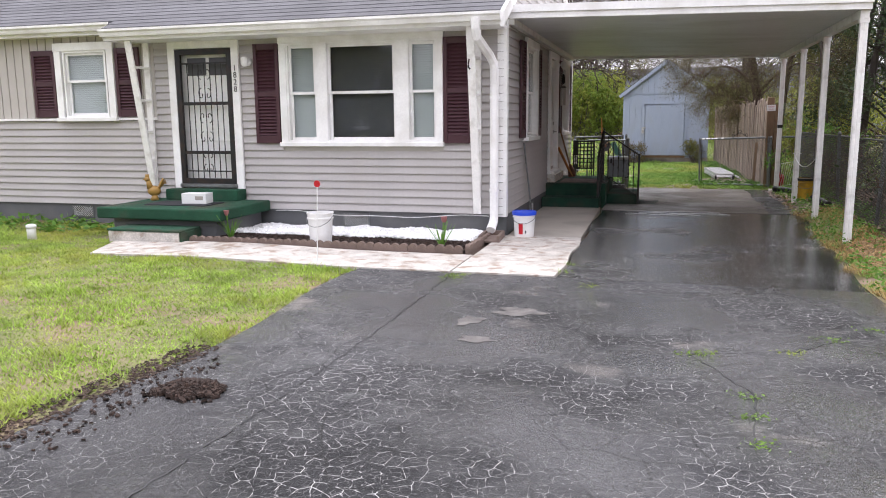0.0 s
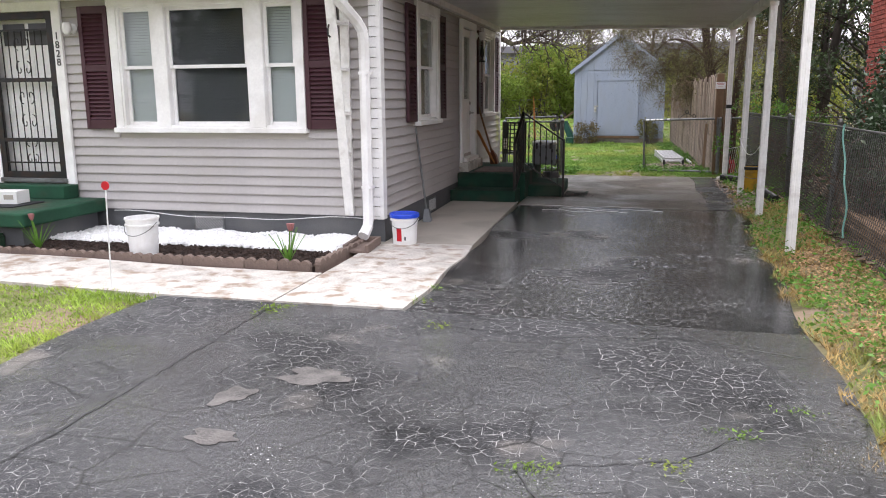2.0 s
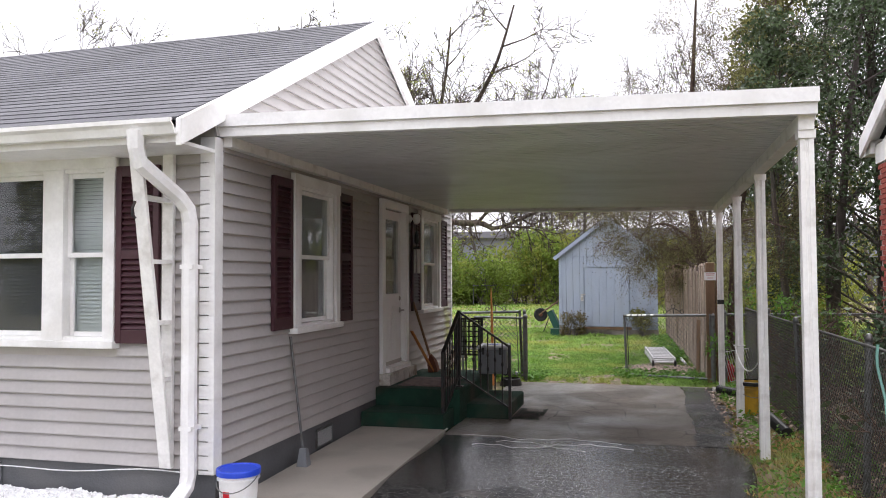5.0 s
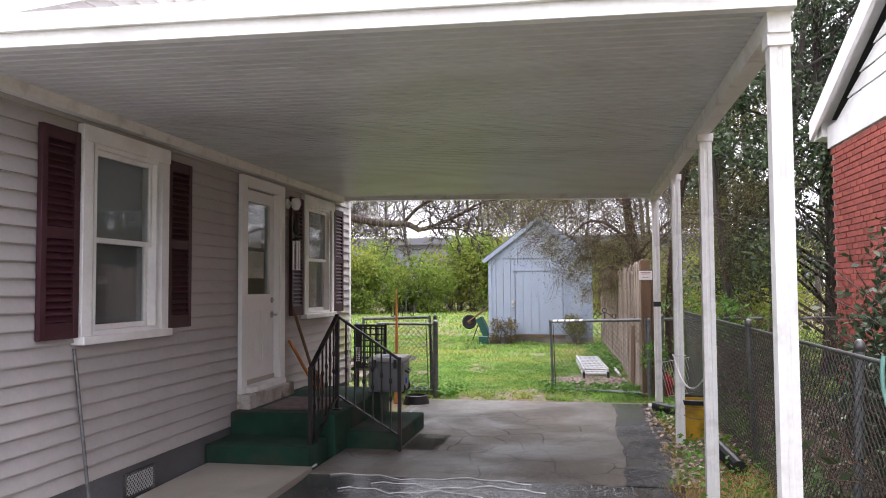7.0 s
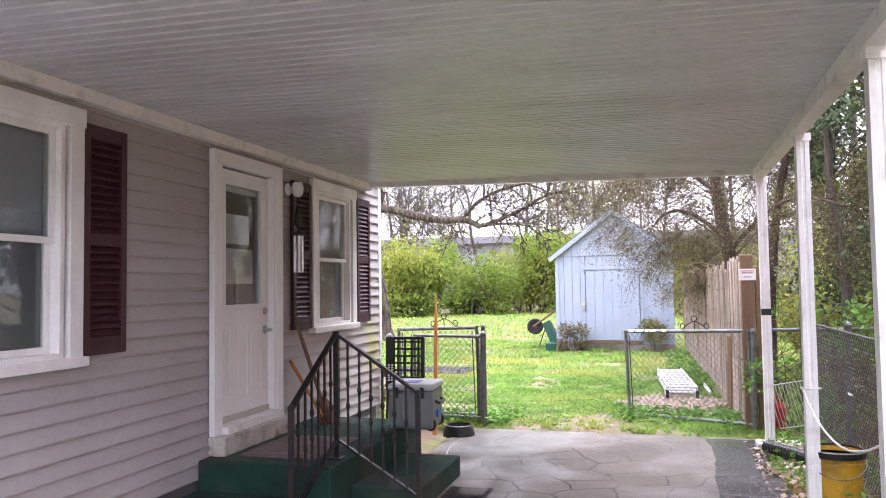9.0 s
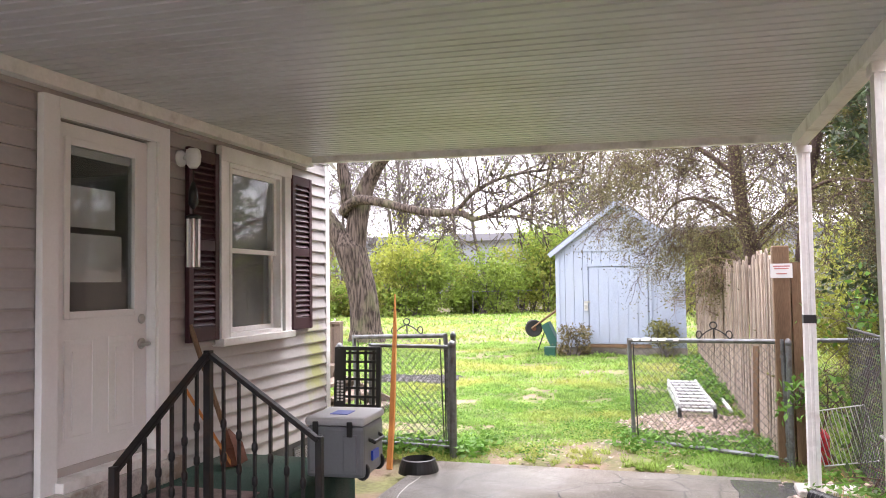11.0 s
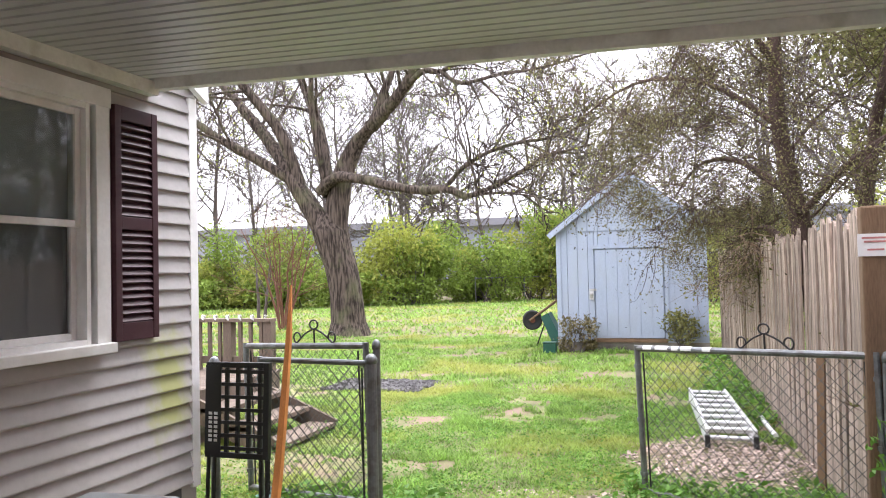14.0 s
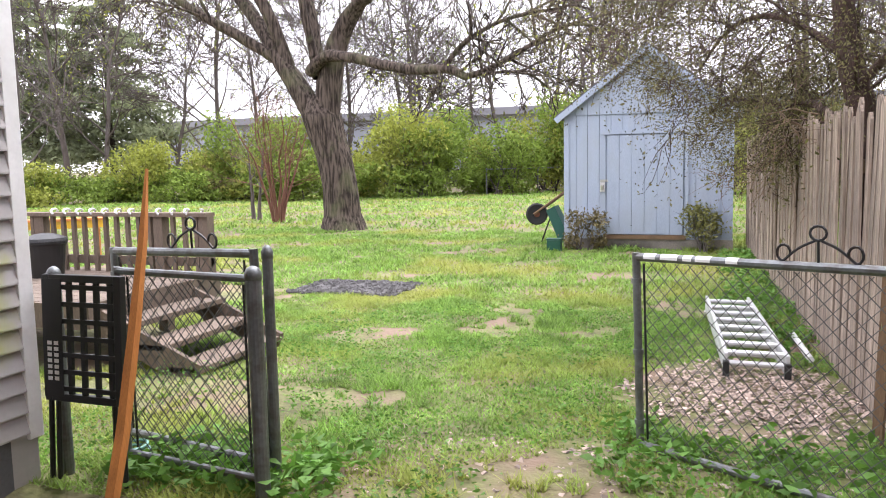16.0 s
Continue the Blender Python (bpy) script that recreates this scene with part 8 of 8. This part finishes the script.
single("driveway_weeds", fast_mesh("driveway_weeds", np.concatenate([weeds(3600, 1.8, 2.9, 6.0, 12.5, 0.022, 13, edge_weed), weeds(1400, 2.0, 2.9, 12.5, 16.8, 0.03, 14, edge_weed), weeds(500, -11, -7.2, 8.7, 9.6, 0.05, 15, lambda x, y: True)]), 4, M_WEED), None, "low green weeds along the driveway edge", "weeds", "stuff")
dry = lambda x, y: x > drive_right(y) + 0.02
single("dry_leaf_strip", fast_mesh("dry_leaf_strip", chips(5200, 1.98, 3.3, 6.6, 9.6, lambda x, y: 0.055 + 0.10 * np.clip((x - 1.95) / 0.45, 0, 1) * np.clip((y - 6) / 3, 0, 1), 0.008, 0.024, 0.2), 4, mat("orange_dry_leaf", (0.30, 0.19, 0.09), 0.9, var=0.3, island=0.8, bump=0)), None, "orange-brown dry leaves along the driveway edge", "leaf litter", "stuff")
pile = chips(2600, -2.75, -2.27, 3.36, 3.80, lambda x, y: 0.012 + 0.045 * np.exp(-((x + 2.5) / 0.14) ** 2 - ((y - 3.58) / 0.1) ** 2), 0.012, 0.035)
pc = pile[:2600].mean(1)
pile = pile[np.tile(((pc[:, 0] + 2.5) / 0.22) ** 2 + ((pc[:, 1] - 3.58) / 0.16) ** 2 + 0.3 * np.sin(pc[:, 0] * 31) * np.cos(pc[:, 1] * 27) < 0.8, 5)]
single("mulch_pile", fast_mesh("mulch_pile", np.concatenate([pile, chips(10, -2.72, -2.30, 3.42, 3.74, lambda x, y: 0.005 + 0.05 * np.exp(-((x + 2.5) / 0.14) ** 2 - ((y - 3.58) / 0.1) ** 2), 0.015, 0.04), chips(140, -2.95, -2.6, 2.7, 4.2, lambda x, y: 0.014 + 0 * x, 0.01, 0.025)]), 4, M_MULCH), None, "small spilled pile of dark mulch on the asphalt", "mulch", "stuff")
strip = chips(1500, -0.20, 0.07, 1.2, 4.4, lambda x, y: 0.012 + 0 * x, 0.008, 0.024, 0.35)
strip[:, :, 0] += np.array([lawn_edge(b) for b in strip[:, :, 1].mean(1)])[:, None]
single("edge_soil", fast_mesh("edge_soil", strip, 4, mat("dark_crumbled_soil", (0.060, 0.040, 0.030), 0.95, var=0.5, scale=20, fine=120, bump=1.0, island=0.9)), None, "dark crumbled soil and mulch along the asphalt edge", "soil", "stuff")
nside = chips(5200, 2.46, 4.44, 8.6, 17.2, lambda x, y: 0.155 + 0 * x - 0.10 * np.clip((y - 14) / 3, 0, 1), 0.03, 0.075, 0.15)
single("neighbour_litter", fast_mesh("neighbour_litter", nside, 4, mat("dark_brown_leaf_litter", (0.14, 0.10, 0.068), 0.95, var=0.4, island=1.0, bump=0)), None, "dark brown leaf litter behind the chain-link fence", "leaf litter", "stuff")
single("fire_ring_ash", fast_mesh("fire_ring_ash", chips(1800, -3.8, -2.4, 22.1, 23.05, lambda x, y: 0.0 + 0 * x, 0.02, 0.07, 0.4), 4, mat("grey_ash", (0.09, 0.085, 0.085), 0.95, var=0.4, island=0.7, bump=0)), None, "grey patch of ash and gravel in the lawn", "ash", "stuff")
single("yard_debris", fast_mesh("yard_debris", np.concatenate([chips(1200, -0.7, 2.0, 16.7, 17.9, lambda x, y: 0.035 + 0 * x, 0.015, 0.05, 0.2), chips(700, 1.9, 2.5, 12.4, 16.5, lambda x, y: 0.07 + 0.1 * np.clip((x - 1.95) / 0.45, 0, 1) * np.clip((17 - y) / 3, 0, 1), 0.015, 0.05, 0.25)]), 4, M_PINKLEAF), None, "scattered dead leaves at the paving's edge", "leaf litter", "stuff")
cr = [(0.48, 4.26), (0.47, 3.61), (0.2, 4.99), (0.28, 5.0), (0.83, 5.15), (1.11, 5.54), (1.44, 5.87), (0.47, 3.95), (-1.9, 6.95), (-1.86, 7.1), (-1.93, 7.05), (-0.61, 6.87), (-0.95, 7.5), (-0.93, 7.9)]
g = np.random.default_rng(31)
c = np.concatenate([np.stack([x + g.normal(0, 0.05, 45), y + g.normal(0, 0.035, 45), np.full(45, 0.02)], 1) for x, y in cr])
single("crack_weeds", fast_mesh("crack_weeds", leaf_quads(g, c, 0.011, 0.006, 0.5), 4, M_GRASSB), None, "small tufts growing in the asphalt cracks", "weeds", "stuff")

# ---- bricks of the neighbour's wall ----
BW, BH, BJ = 0.20, 0.065, 0.010
brick_me = finish(bx(-0.03, 0.02, -BW / 2, BW / 2, 0, BH, 0.003), "brick", M_BRICKRED)
rest = bmesh.new()
row, z = 0, -0.05
while z + BH < NZ - 0.02:
    y = NY0 + (0.105 if row % 2 else 0.0) + BW / 2
    while y + BW / 2 <= NY1 + 0.01:
        d = 0.006 + random.uniform(-0.002, 0.003)
        if z > 1.7 and y > 14.9:
            part("brick", brick_me, None, nbr, m=pose(NX + 0.028 - d, y, z, 0, 0, 0))
        else:
            box(rest, NX - d, NX + 0.03, y - BW / 2, y + BW / 2, z, z + BH)
        y += BW + BJ
    row += 1
    z += BH + BJ
tagged(part("bricks", rest, M_BRICKRED, nbr), kind="stuff")
